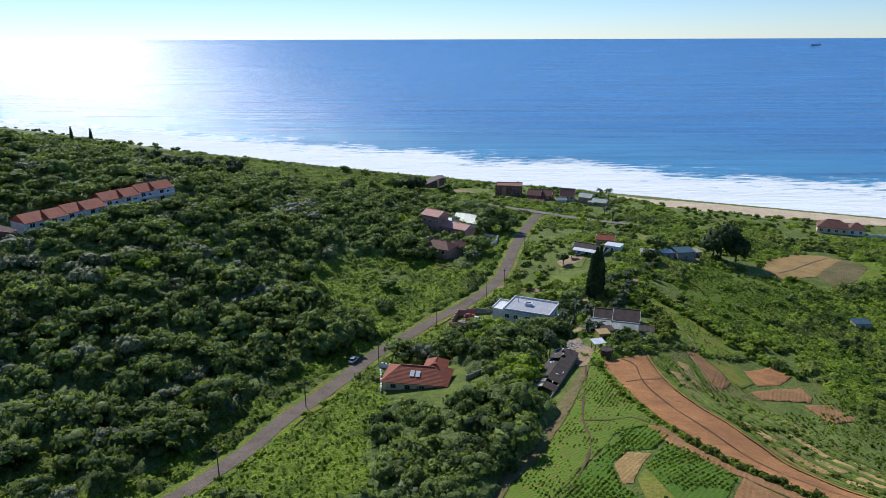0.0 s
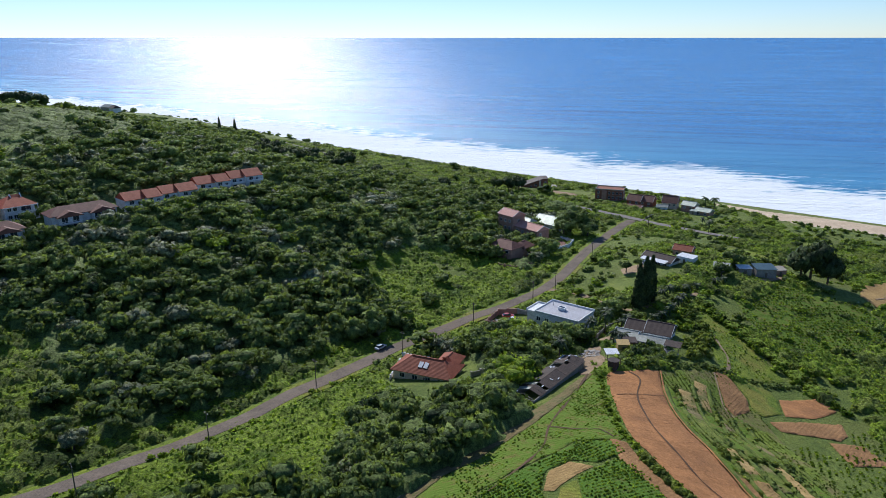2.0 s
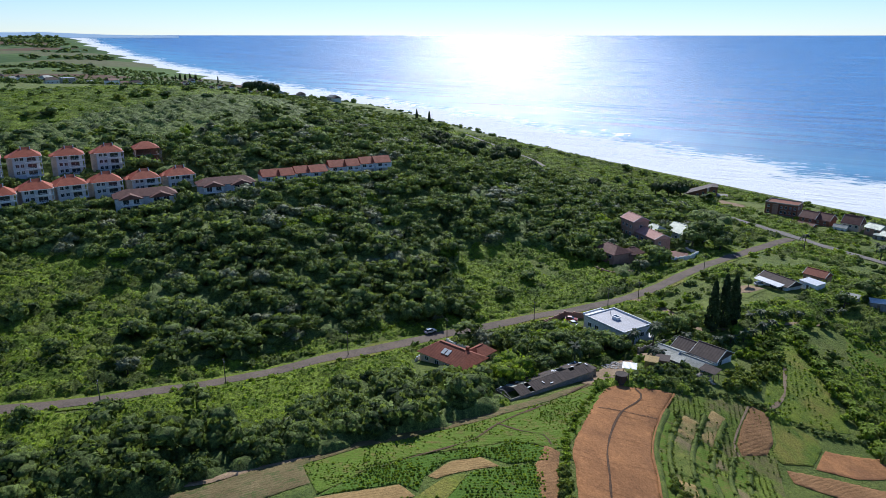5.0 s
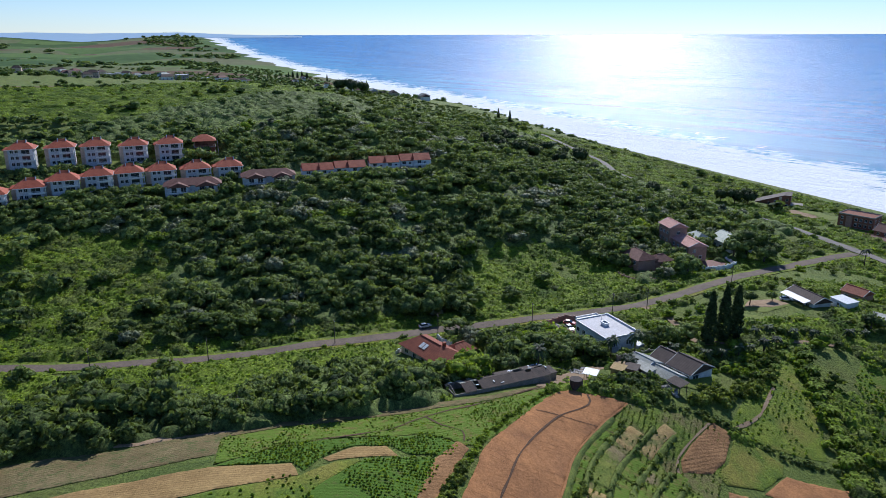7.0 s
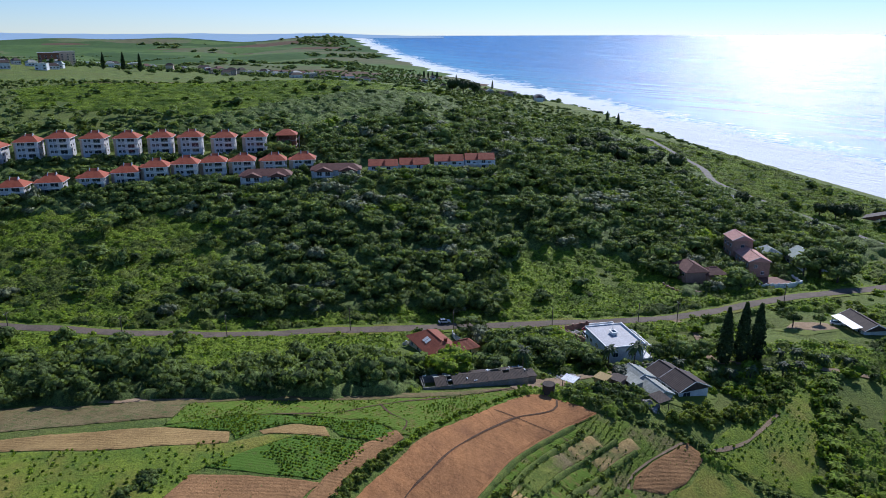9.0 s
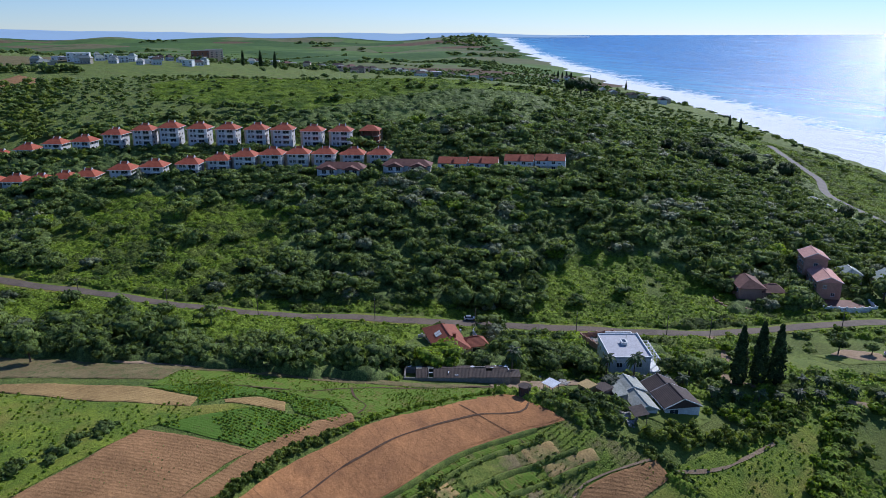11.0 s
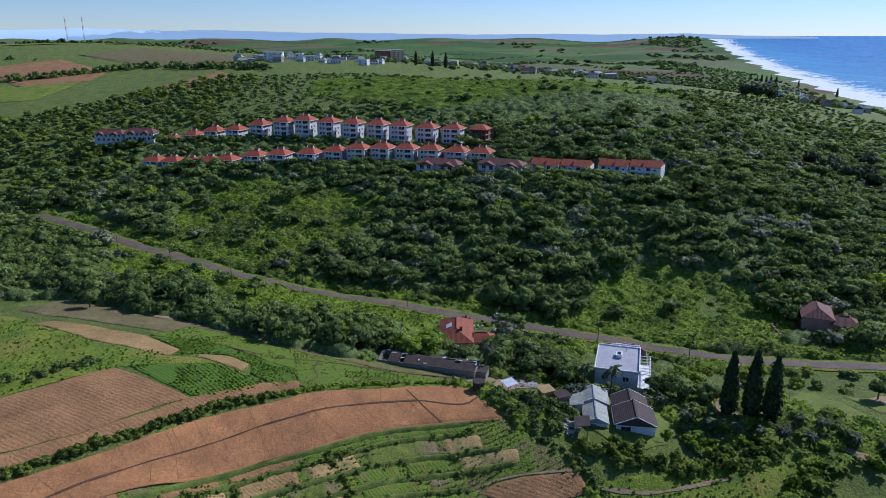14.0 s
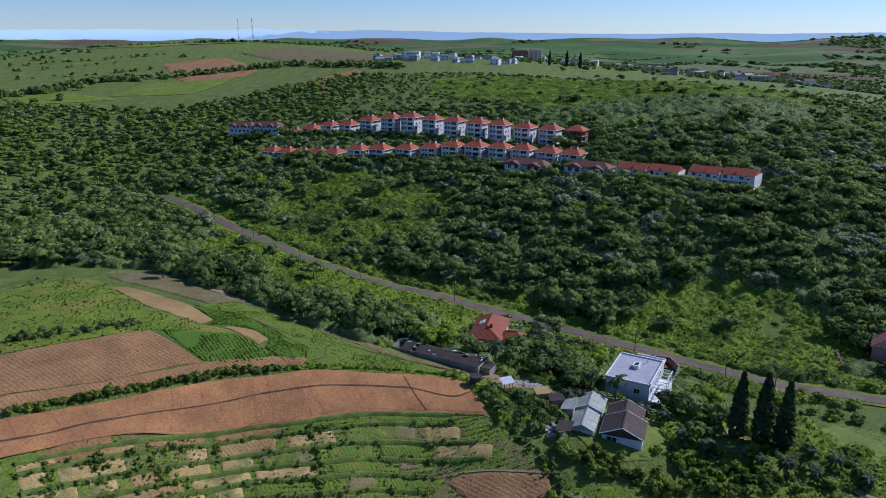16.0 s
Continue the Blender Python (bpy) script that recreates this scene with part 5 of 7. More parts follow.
field("green_bed", [(77.8, 190.4), (79.5, 192.4), (88.8, 193), (90, 189), (88.8, 178.5), (83, 172.8), (80.4, 174), (80.6, 180)], M_LUSH, "bright green grassy bed on the slope", 0.3)
field("brown_bed", [(90.6, 189.5), (105, 198.5), (106, 191), (97.4, 181.6), (89.4, 177.6)], M_SOIL, "freshly dug red-brown bed in the valley", 0.3)
field("brown_bed", [(84, 171), (105, 183), (104, 174.7), (100.5, 169.7), (86, 167.3)], M_PLOT, "dug brown terrace in the valley", 0.3)
field("brown_bed", [(97, 166.8), (106, 170), (109.5, 161.8), (99, 156.3)], M_PLOT, "dug brown terrace beside the thicket", 0.3)
field("brown_bed", [(82, 99), (87, 103.5), (94, 96), (92, 89.5), (87, 92.5)], M_PLOT, "small bare brown plot below the red earth", 0.3)
ribbon("terrace_fence_line", [(72.6, 190.4), (72.4, 180), (72.6, 171), (74.5, 167), (78, 164)], 0.5, 0.3, M_PALE, "pale trodden edge along the brown bed", "path", "structure", 2, 0.2)
field("small_plots", [(80, 100), (80, 111), (91, 120), (110, 112), (116, 95), (100, 80), (91, 88)], M_WEEDSLOPE, "patchwork of small dry plots", 0.16)


def shifted(line, off):
    """A line moved sideways by off metres, to the left of its way."""
    c = bend(line, 2.0)
    d = np.gradient(c, axis=0)
    d /= np.linalg.norm(d, axis=1)[:, None]
    return c + off * np.stack([-d[:, 1], d[:, 0]], 1)


M_WEEDS = mottled("weedy_bed", (0.10, 0.15, 0.02), (0.24, 0.26, 0.05), 0.35, 2.4, 0.95, 0.9, 0.3, third=(0.24, 0.19, 0.09))
M_STRAW = mottled("straw_covered_bed", (0.34, 0.23, 0.085), (0.54, 0.38, 0.16), 0.4, 2.6, 0.95, 0.8, 0.2, third=(0.20, 0.20, 0.06))
BANKS = [1.0, 3.8, 8.6, 12.8, 16.6, 20.5]
edge_line = [(97, 83.5), (90, 92), (83, 101), (77, 108.8), (72.5, 116.5), (68.7, 123.3), (67, 128.8), (63.6, 138), (60.2, 146), (58, 155), (56.8, 166), (56.6, 176.5), (58, 190)]


def bank_line(off):
    """A contour below the bare earth, cut off at the slanting upper end of the beds."""
    c = shifted(edge_line, -off)
    top = 175.5 + 0.7 * off - (18 if off > 15 else 0)
    return c[c[:, 1] < top]



rb = random.Random(21)
for a, b in zip(BANKS[:-1], BANKS[1:]):
    near_line, far_line = bank_line(a + 0.55), bank_line(b - 0.45)
    n = min(len(near_line), len(far_line))
    at = 2 if a < 10 else 6
    while at < n - 4:
        left = at < n * 0.42
        step = rb.randint(2, 5) if left else rb.randint(4, 8)
        i, j = at, min(n - 2, at + step)
        pts = [tuple(p) for p in near_line[i : j + 1]] + [tuple(p) for p in far_line[i : j + 1][::-1]]
        pick = rb.random()
        if left:
            m, lab = (M_STRAW, "straw-coloured garden bed") if pick < 0.45 else (M_TANPLOT, "dry tan garden bed") if pick < 0.7 else (M_PLOT, "bare brown garden bed") if pick < 0.85 else (M_WEEDS, "weedy garden bed")
        else:
            m, lab = (M_CROP, "green planted garden bed") if pick < 0.3 else (M_WEEDS, "weedy yellow-green garden bed") if pick < 0.58 else (M_STRAW, "straw-coloured garden bed")
        field("garden_bed", pts, m, lab, 0.32, "garden bed")
        at = j + 1
field("grass_strip", [(75.5, 192.5), (84, 195), (95.4, 204), (92, 213.8), (87.3, 223), (82.6, 230.4), (78, 240.6), (73.9, 248), (70.3, 243), (72, 225), (74.4, 206)], M_LUSH, "long bright grass strip down the slope", 0.18)
ribbon("footpath", [(77, 222), (78.3, 211.7), (79, 205), (78, 197.3), (76.2, 191.5)], 0.9, 0.3, M_PATH, "thin trodden path through the grass", "path", "structure", 2, 0.5)
ribbon("track", [(20, 258), (31, 254), (40, 245), (47, 237), (53, 234.5), (59.5, 241.5), (64, 246.3), (69, 250.3), (73.7, 254), (78.5, 258.5), (85, 264.5), (95, 276), (119, 297)], 2.2, 0.25, M_PATH, "sandy farm track", "track", "structure", 3, 0.9)
field("lawn", [(44, 262), (52, 268), (64, 270), (72, 280), (60, 258), (50, 252)], M_LAWN, "bright lawn beside the farm track")
field("lawn", [(48, 272), (58, 302), (70, 306), (62, 285), (58, 274)], M_LAWN, "open lawn by the farmhouse")
field("bare_yard", [(50, 276), (58, 280), (62, 288), (56, 291), (49, 284)], M_PALE, "bare sandy yard with a dug foundation", 0.26)
field("tan_field", [(143, 291), (148, 307), (169, 322), (183, 319), (189, 313), (176, 301), (164, 289), (146, 282)], M_TANPLOT, "dry tan field on the far slope")
ribbon("field_ridge", [(148, 290), (160, 299), (172, 308), (184, 316)], 0.8, 0.35, M_PALE, "pale ridge across the dry field", "ridge", "structure", 2, 0.3, 0.6)
field("olive_field", [(164, 289), (176, 301), (189, 313), (194, 300), (178, 283), (168, 278)], M_STUB, "olive stubble field beside the dry one")
field("green_field", [(178, 283), (194, 300), (196, 313), (206, 312), (196, 290), (184, 280)], M_LUSH, "bright green field")
field("contour_field", [(90, 262), (110, 282), (140, 280), (145, 262), (128, 240), (104, 232), (92, 245)], M_CROP, "contoured green field in the hollow", 0.15)
field("contour_field", [(60, 320), (80, 330), (120, 320), (150, 330), (140, 345), (100, 355), (66, 345)], M_LUSH, "rough green grass behind the beach", 0.15)
field("pond_bed", [(132, 213), (143, 210), (162, 235), (151, 239)], M_DITCH, "dark damp terraces in the valley", 0.2)
field("beach_garden", [(68, 444), (84, 438), (88, 446), (72, 452)], M_LAWN, "bright lawn in front of the beach houses")
field("beach_garden", [(8, 484), (30, 470), (36, 482), (14, 495)], M_LAWN, "green lawn beside the brick block")
field("sand_yard", [(4, 476), (22, 470), (26, 477), (8, 486)], M_PALE, "sandy patch beside the brick block")
field("sand_yard", [(100, 318), (118, 314), (122, 322), (104, 328)], M_PLOT, "bare red-brown clearing behind the workshop")
# far farmland
for pts, m, lab in (
    ([(-765, -289), (-838, -227), (-700, -127), (-630, -127), (-600, -190)], M_PLOT, "far ploughed brown field"),
    ([(-546, -40), (-640, 10), (-590, 35), (-494, 0)], M_PLOT, "far strip of red-brown ploughland"),
    ([(-890, -221), (-1050, -170), (-860, 60), (-760, 60), (-720, -63)], M_STUB, "far brown stubble field"),
    ([(-484, -330), (-518, -279), (-483, -200), (-440, -285)], M_LUSH, "far bright green field"),
    ([(-596, -230), (-625, -131), (-513, -140), (-500, -224)], M_LUSH, "far green pasture"),
    ([(-640, 340), (-620, 380), (-540, 330), (-500, 190), (-540, 180), (-590, 250)], M_STUB, "dry grassy plateau on the hilltop"),
    ([(-1000, -420), (-1250, -200), (-1450, -160), (-1500, -420), (-1300, -600), (-1050, -560)], M_LUSH, "green sugar-cane slope below the masts"),
    ([(-1050, 30), (-1200, 0), (-1350, 120), (-1250, 220), (-1080, 160)], M_LUSH, "pale green field behind the town"),
):
    drape("far_field", pts, 0.8, m, 8.0, lab, "field", "structure", 3.0)

for side in (-3.3, 3.3):
    ribbon("road_verge", [tuple(p) for p in shifted(ROAD, side)[::4]], 1.9, 0.24, M_LUSH, "bright mown grass verge beside the road", "verge", "structure", 3, 0.8)
ribbon("footpath", [(38, 168), (36, 158), (33, 146), (30.5, 134), (30, 124), (27, 114), (22, 104)], 0.4, 0.3, M_DITCH, "trodden earth path along the planted rows", "path", "structure", 2, 0.5)
ribbon("footpath", [(30, 134), (36, 133), (41, 134), (44, 131)], 0.4, 0.3, M_DITCH, "trodden earth path between the plots", "path", "structure", 2, 0.4)

# ---- vegetation ----
rng = np.random.default_rng(7)


def ico(level):
    bm = bmesh.new()
    bmesh.ops.create_icosphere(bm, subdivisions=level, radius=1)
    v = np.array([x.co[:] for x in bm.verts])
    f = np.array([[x.index for x in p.verts] for p in bm.faces])
    bm.free()
    return v, f


ICO1 = ico(1)
TUFT_V = np.array([(-0.7, -0.4, -0.1), (0.7, -0.4, -0.1), (0.0, 0.8, -0.1), (0.0, 0.0, 0.45), (0.0, -0.85, -0.15), (0.75, 0.5, -0.2)])
TUFT_F = np.array([(0, 1, 3), (1, 2, 3), (2, 0, 3), (0, 4, 1), (1, 5, 2)])
LEAF_V = np.array([(-0.75, -0.5, 0.0), (0.7, -0.6, 0.12), (0.65, 0.6, -0.18), (-0.6, 0.7, 0.22)])
LEAF_F = np.array([(0, 1, 2), (0, 2, 3)])


def crown(seed, lobes=6, tufts=70, flat=0.75, tuft=0.2, spreadout=0.55, core=True):
    """A unit crown, about 1 in radius: dark inner lobes under many small tilted leaf tufts. Returns verts, triangles and rounded normals."""
    r = np.random.default_rng(seed)
    V, F, N, base = [], [], [], 0
    cen = []
    for i in range(lobes):
        a = 2 * math.pi * (i + r.random() * 0.7) / max(1, lobes - 1)
        k = spreadout * (0.55 + 0.6 * r.random()) if i else 0.0
        c = np.array([math.cos(a) * k, math.sin(a) * k, (0.62 if i else 0.85) * flat + r.uniform(-0.22, 0.18)])
        cen.append((c, np.array([1, 1, flat * 0.95]) * r.uniform(0.34, 0.52)))
    for c, s in cen if core else []:
        v = ICO1[0] * s * 0.86 * (1 + 0.22 * r.standard_normal((len(ICO1[0]), 1))) + c
        V.append(v), F.append(ICO1[1] + base), N.append((v - c) / s)
        base += len(v)
    per = max(1, tufts // lobes)
    for c, s in cen:
        for _ in range(per):
            d = r.standard_normal(3)
            d[2] = abs(d[2]) * 0.9 - 0.25
            d /= np.linalg.norm(d)
            p = c + d * s * r.uniform(0.86, 1.12)
            up = d + 0.55 * r.standard_normal(3)
            up /= np.linalg.norm(up)
            e = np.cross(up, r.standard_normal(3))
            e /= np.linalg.norm(e)
            g = np.cross(up, e)
            k = tuft * r.uniform(0.6, 1.35)
            v = p + k * (LEAF_V[:, :1] * e + LEAF_V[:, 1:2] * g + LEAF_V[:, 2:] * up)
            V.append(v), F.append(LEAF_F + base), N.append(np.repeat([d + 0.4 * up + (0, 0, 0.15)], 4, 0))
            base += len(v)
    N = np.concatenate(N)
    return np.concatenate(V), np.concatenate(F), N / np.linalg.norm(N, axis=1)[:, None]


CROWNS = [crown(i, 6, 180, 0.75, 0.115) for i in range(10)]
FLAT_CROWNS = [crown(30 + i, 7, 182, 0.42, 0.115, 0.72) for i in range(5)]
BUSHES = [crown(60 + i, 3, 36, 0.8, 0.2, 0.5) for i in range(8)]
FAR_CROWNS = [crown(90 + i, 3, 21, 0.7, 0.25, 0.5) for i in range(6)]


def stand(name, sites, shapes, material, label, category, stem=True):
    """Many plants as one mesh: sites are x, y, z of the foot, radius, height of the crown's base."""
    V, F, N, base = [], [], [], 0
    for x, y, z, rad, lift, tall in sites:
        v, f, nn = shapes[rng.integers(len(shapes))]
        a = rng.random() * 6.283
        c, s = math.cos(a), math.sin(a)
        w = np.empty_like(v)
        w[:, 0], w[:, 1], w[:, 2] = (v[:, 0] * c - v[:, 1] * s) * rad + x, (v[:, 0] * s + v[:, 1] * c) * rad + y, v[:, 2] * rad * tall + z + lift
        V.append(w), F.append(f + base), N.append(np.stack([nn[:, 0] * c - nn[:, 1] * s, nn[:, 0] * s + nn[:, 1] * c, nn[:, 2]], 1))
        base += len(v)
        if stem and lift > 0.6:
            k = 0.05 * rad
            q = np.array([(-k, -k, -0.5), (k, -k, -0.5), (0, k, -0.5), (-k, -k, lift + 0.6), (k, -k, lift + 0.6), (0, k, lift + 0.6)]) + (x, y, z)
            V.append(q), F.append(np.array([(0, 1, 4), (0, 4, 3), (1, 2, 5), (1, 5, 4), (2, 0, 3), (2, 3, 5)]) + base), N.append(np.tile([[-0.7, -0.7, 0.1], [0.7, -0.7, 0.1], [0, 1, 0.1]], (2, 1)))
            base += 6
    if V:
        return tagged(link(name, np.concatenate(V), np.concatenate(F), material, smooth_shade=True, normals=np.concatenate(N)), label, category, kind="stuff")


def away(line, x, y):
    """Distance from points to a line."""
    c = bend(line, 4.0)
    return np.min(np.hypot(np.asarray(x)[:, None] - c[None, :, 0], np.asarray(y)[:, None] - c[None, :, 1]), 1)


def scatter(lo, hi, gap, jitter=0.45):
    ux, uy = np.arange(lo[0], hi[0], gap), np.arange(lo[1], hi[1], gap)
    x, y = np.meshgrid(ux, uy, indexing="ij")
    x = x + gap * jitter * rng.uniform(-1, 1, x.shape) + (np.arange(x.shape[1]) % 2)[None] * gap * 0.5
    y = y + gap * jitter * rng.uniform(-1, 1, y.shape)
    return x.ravel(), y.ravel()


# ---- the bush ----
FIELDS = np.array([(-32, 40), (-30, 55), (-10, 80), (2, 99), (10, 110), (20, 133), (28, 152), (37, 166), (46, 172), (57, 179), (70, 187), (84, 194), (98, 200), (112, 192), (112, 160), (118, 100), (160, 60), (160, -60), (-10, -60)])
OPEN_A = np.array([(-204, 80), (-197, 98), (-177, 134), (-150, 158), (-124, 158), (-100, 142), (-86, 138), (-66, 118), (-84, 90), (-104, 70), (-140, 58), (-176, 56)])
OPEN_B = np.array([(-22, 214), (-48, 241), (-55, 258), (-44, 284), (-20, 296), (4, 290), (14, 270), (6, 246), (-8, 230)])
VERGE = np.array([(-95, 50), (-74, 88), (-63, 110), (-52, 126), (-34, 160), (-14, 184), (-10, 168), (-16, 146), (-14, 122), (-10, 106), (-26, 92), (-48, 76), (-62, 48)])
SCRUB_UP = np.array([(-300, 200), (-235, 262), (-190, 335), (-250, 380), (-340, 410), (-560, 330), (-480, 120), (-380, 120)])
CLEAR = [  # x, y, radius kept free of bush
    (30, 215, 13), (14, 218, 8), (9, 226, 9), (56, 208, 11), (50, 203, 10), (60, 196, 8), (-7, 177, 13), (1, 160, 9), (-6, 164, 7), (0, 184, 9), (8, 172, 6), (-14, 190, 6), (33, 172, 7), (28, 162, 7), (24, 153, 6), (42, 186, 8), (62, 216, 6),
    (7, 329, 9), (-3, 336, 7), (2, 300, 9), (15, 361, 10), (20, 324, 9), (46, 470, 13), (68, 452, 14), (84, 450, 11), (98, 441, 11), (-6, 500, 13), (66, 295, 11), (54, 283, 9), (77, 314, 7), (106, 293, 9),
    (222, 373, 16), (250, 362, 12), (20, 480, 14), (-96, 460, 13), (-70, 445, 12), (-86, 449, 11), (-58, 440, 9), (-10, 490, 12), (14, 350, 8),
]
FLATS = [((-326, -21), (-320, 10)), ((-314, 26), (-278, 90)), ((-278, 90), (-250, 150)), ((-250, 150), (-212, 226)), ((-253, 27), (-225, 91)), ((-225, 91), (-205, 166)), ((-205, 166), (-182, 220)), ((-180, 184), (-153, 235)), ((-150, 241), (-120, 295))]


def clear_of_buildings(x, y, gap=8.5):
    ok = np.ones(len(x), bool)
    for cx, cy, r in CLEAR:
        ok &= np.hypot(x - cx, y - cy) > r
    for (ax, ay), (bx, by) in FLATS:
        t = np.clip(((x - ax) * (bx - ax) + (y - ay) * (by - ay)) / ((bx - ax) ** 2 + (by - ay) ** 2), 0, 1)
        ok &= np.hypot(x - ax - t * (bx - ax), y - ay - t * (by - ay)) > gap
    return ok


def roll(x, y, size, seed):
    return waves(x, y, size, seed) * 0.6 + waves(x, y, size * 0.41, seed + 5) * 0.4


def sites(x, y, r, lift=(0.3, 1.2), tall=(0.8, 1.15)):
    n = len(x)
    return np.stack([x, y, land(x, y) - 0.3, r, rng.uniform(*lift, n), rng.uniform(*tall, n)], 1)


west = lambda x, y: inside(np.array([(-190, -20), *ROAD[1:], (60, 410), (20, 440), (-160, 545), (-900, 900), (-900, -200), (-190, -160)]), x, y)

# tall trees of the hillside bush
x, y = scatter((-235, -40), (60, 560), 6.5)
x2, y2 = scatter((-560, -280), (60, 680), 10.0)
VALLEY_FARMS = np.array([(-448, -420), (-446, -280), (-428, -130), (-480, -70), (-545, -20), (-600, 30), (-700, 40), (-1000, 40), (-1000, -420)])
far = ((x2 < -237) | (y2 < -42) | (y2 > 562)) & ~inside(VALLEY_FARMS, x2, y2)
x, y = np.concatenate([x, x2[far]]), np.concatenate([y, y2[far]])
d = inland(x, y)
base = (d > 60) & (away(ROAD, x, y) > np.where(roll(x, y, 14, 1.9) > 0.1, 9, 15)) & (away(COAST_ROAD, x, y) > 9) & ~inside(FIELDS, x, y) & clear_of_buildings(x, y, 9.5) & (x < 20) & ((d > 152) | ((x < -280) & (d > 90)) | (rng.random(len(x)) < 0.1))
openness = inside(OPEN_A, x, y) * 0.9 + inside(OPEN_B, x, y) * 0.95 + inside(VERGE, x, y) * 0.95 + inside(SCRUB_UP, x, y) * 0.86
base &= (rng.random(len(x)) > openness) & (roll(x, y, 26, 0.5) > -0.75)
x, y = x[base], y[base]
near = (x > -235) & (y > -40) & (inland(x, y) > 130)
r = np.where(rng.random(len(x)) < 0.25, rng.uniform(4.6, 6.4, len(x)), rng.uniform(3.2, 4.9, len(x))) * np.where(near, 1.0, np.where((x < -330) & (y > 60), 0.75, 1.35))
kind = roll(x, y, 17, 2.7) + rng.normal(0, 0.35, len(x)) + 0.45 * ((y < 60) & (x < -230))
flat = rng.random(len(x)) < 0.22
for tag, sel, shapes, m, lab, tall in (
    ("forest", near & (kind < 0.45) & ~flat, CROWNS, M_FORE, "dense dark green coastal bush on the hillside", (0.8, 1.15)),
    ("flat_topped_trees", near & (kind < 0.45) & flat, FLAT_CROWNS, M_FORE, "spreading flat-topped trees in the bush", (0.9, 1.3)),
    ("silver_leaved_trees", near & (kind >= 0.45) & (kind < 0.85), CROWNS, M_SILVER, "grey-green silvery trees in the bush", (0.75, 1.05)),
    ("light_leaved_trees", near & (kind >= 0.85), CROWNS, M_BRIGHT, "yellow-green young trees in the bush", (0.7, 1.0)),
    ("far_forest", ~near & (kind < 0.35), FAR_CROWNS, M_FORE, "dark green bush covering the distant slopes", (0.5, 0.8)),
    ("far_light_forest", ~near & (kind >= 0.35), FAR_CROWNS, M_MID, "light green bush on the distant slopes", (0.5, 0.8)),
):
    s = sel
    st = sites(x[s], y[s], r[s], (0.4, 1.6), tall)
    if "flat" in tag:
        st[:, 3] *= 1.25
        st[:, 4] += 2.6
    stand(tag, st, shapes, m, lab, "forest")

# low scrub everywhere between
x, y = scatter((-300, -60), (250, 560), 4.3)
d = inland(x, y)
ok = (d > np.where(x > 120, 54, 38)) & (away(ROAD, x, y) > 4.6) & (away(COAST_ROAD, x, y) > 5.5) & ~inside(FIELDS, x, y) & clear_of_buildings(x, y, 9.0)
DRYLAND = np.array([(143, 291), (148, 307), (169, 322), (183, 319), (196, 313), (206, 312), (196, 290), (178, 281), (146, 282)])
VALLEY = np.array([(112, 196), (128, 236), (146, 262), (168, 278), (200, 290), (230, 260), (200, 200), (140, 150), (114, 160)])
thin = np.where(x > 24, np.where(roll(x, y, 17, 1.1) > -0.3, 0.06, 0.62), np.where(inside(OPEN_B, x, y), 0.12, 0.04))
thin = np.where(inside(VALLEY, x, y), 0.1, thin)
thin = np.where((x > 24) & (d < 150) & (d > 40), np.where(roll(x, y, 17, 1.1) > 0.0, 0.1, 0.35), thin)
lawnish = inside(np.array([(70, 190), (98, 200), (86, 228), (80, 250), (72, 246)]), x, y) | inside(np.array([(44, 250), (72, 280), (70, 306), (48, 300)]), x, y) | inside(DRYLAND, x, y) | inside(np.array([(88, 246), (110, 284), (142, 282), (146, 262), (128, 238)]), x, y) & (rng.random(len(x)) < 0.85)
ok &= (rng.random(len(x)) > thin) & ~lawnish
under = (x < 0) & (d > 60) & ~(inside(OPEN_A, x, y) | inside(OPEN_B, x, y) | inside(VERGE, x, y)) & (away(ROAD, x, y) > 16)
ok &= ~(under & (rng.random(len(x)) < 0.92))
x, y = x[ok], y[ok]
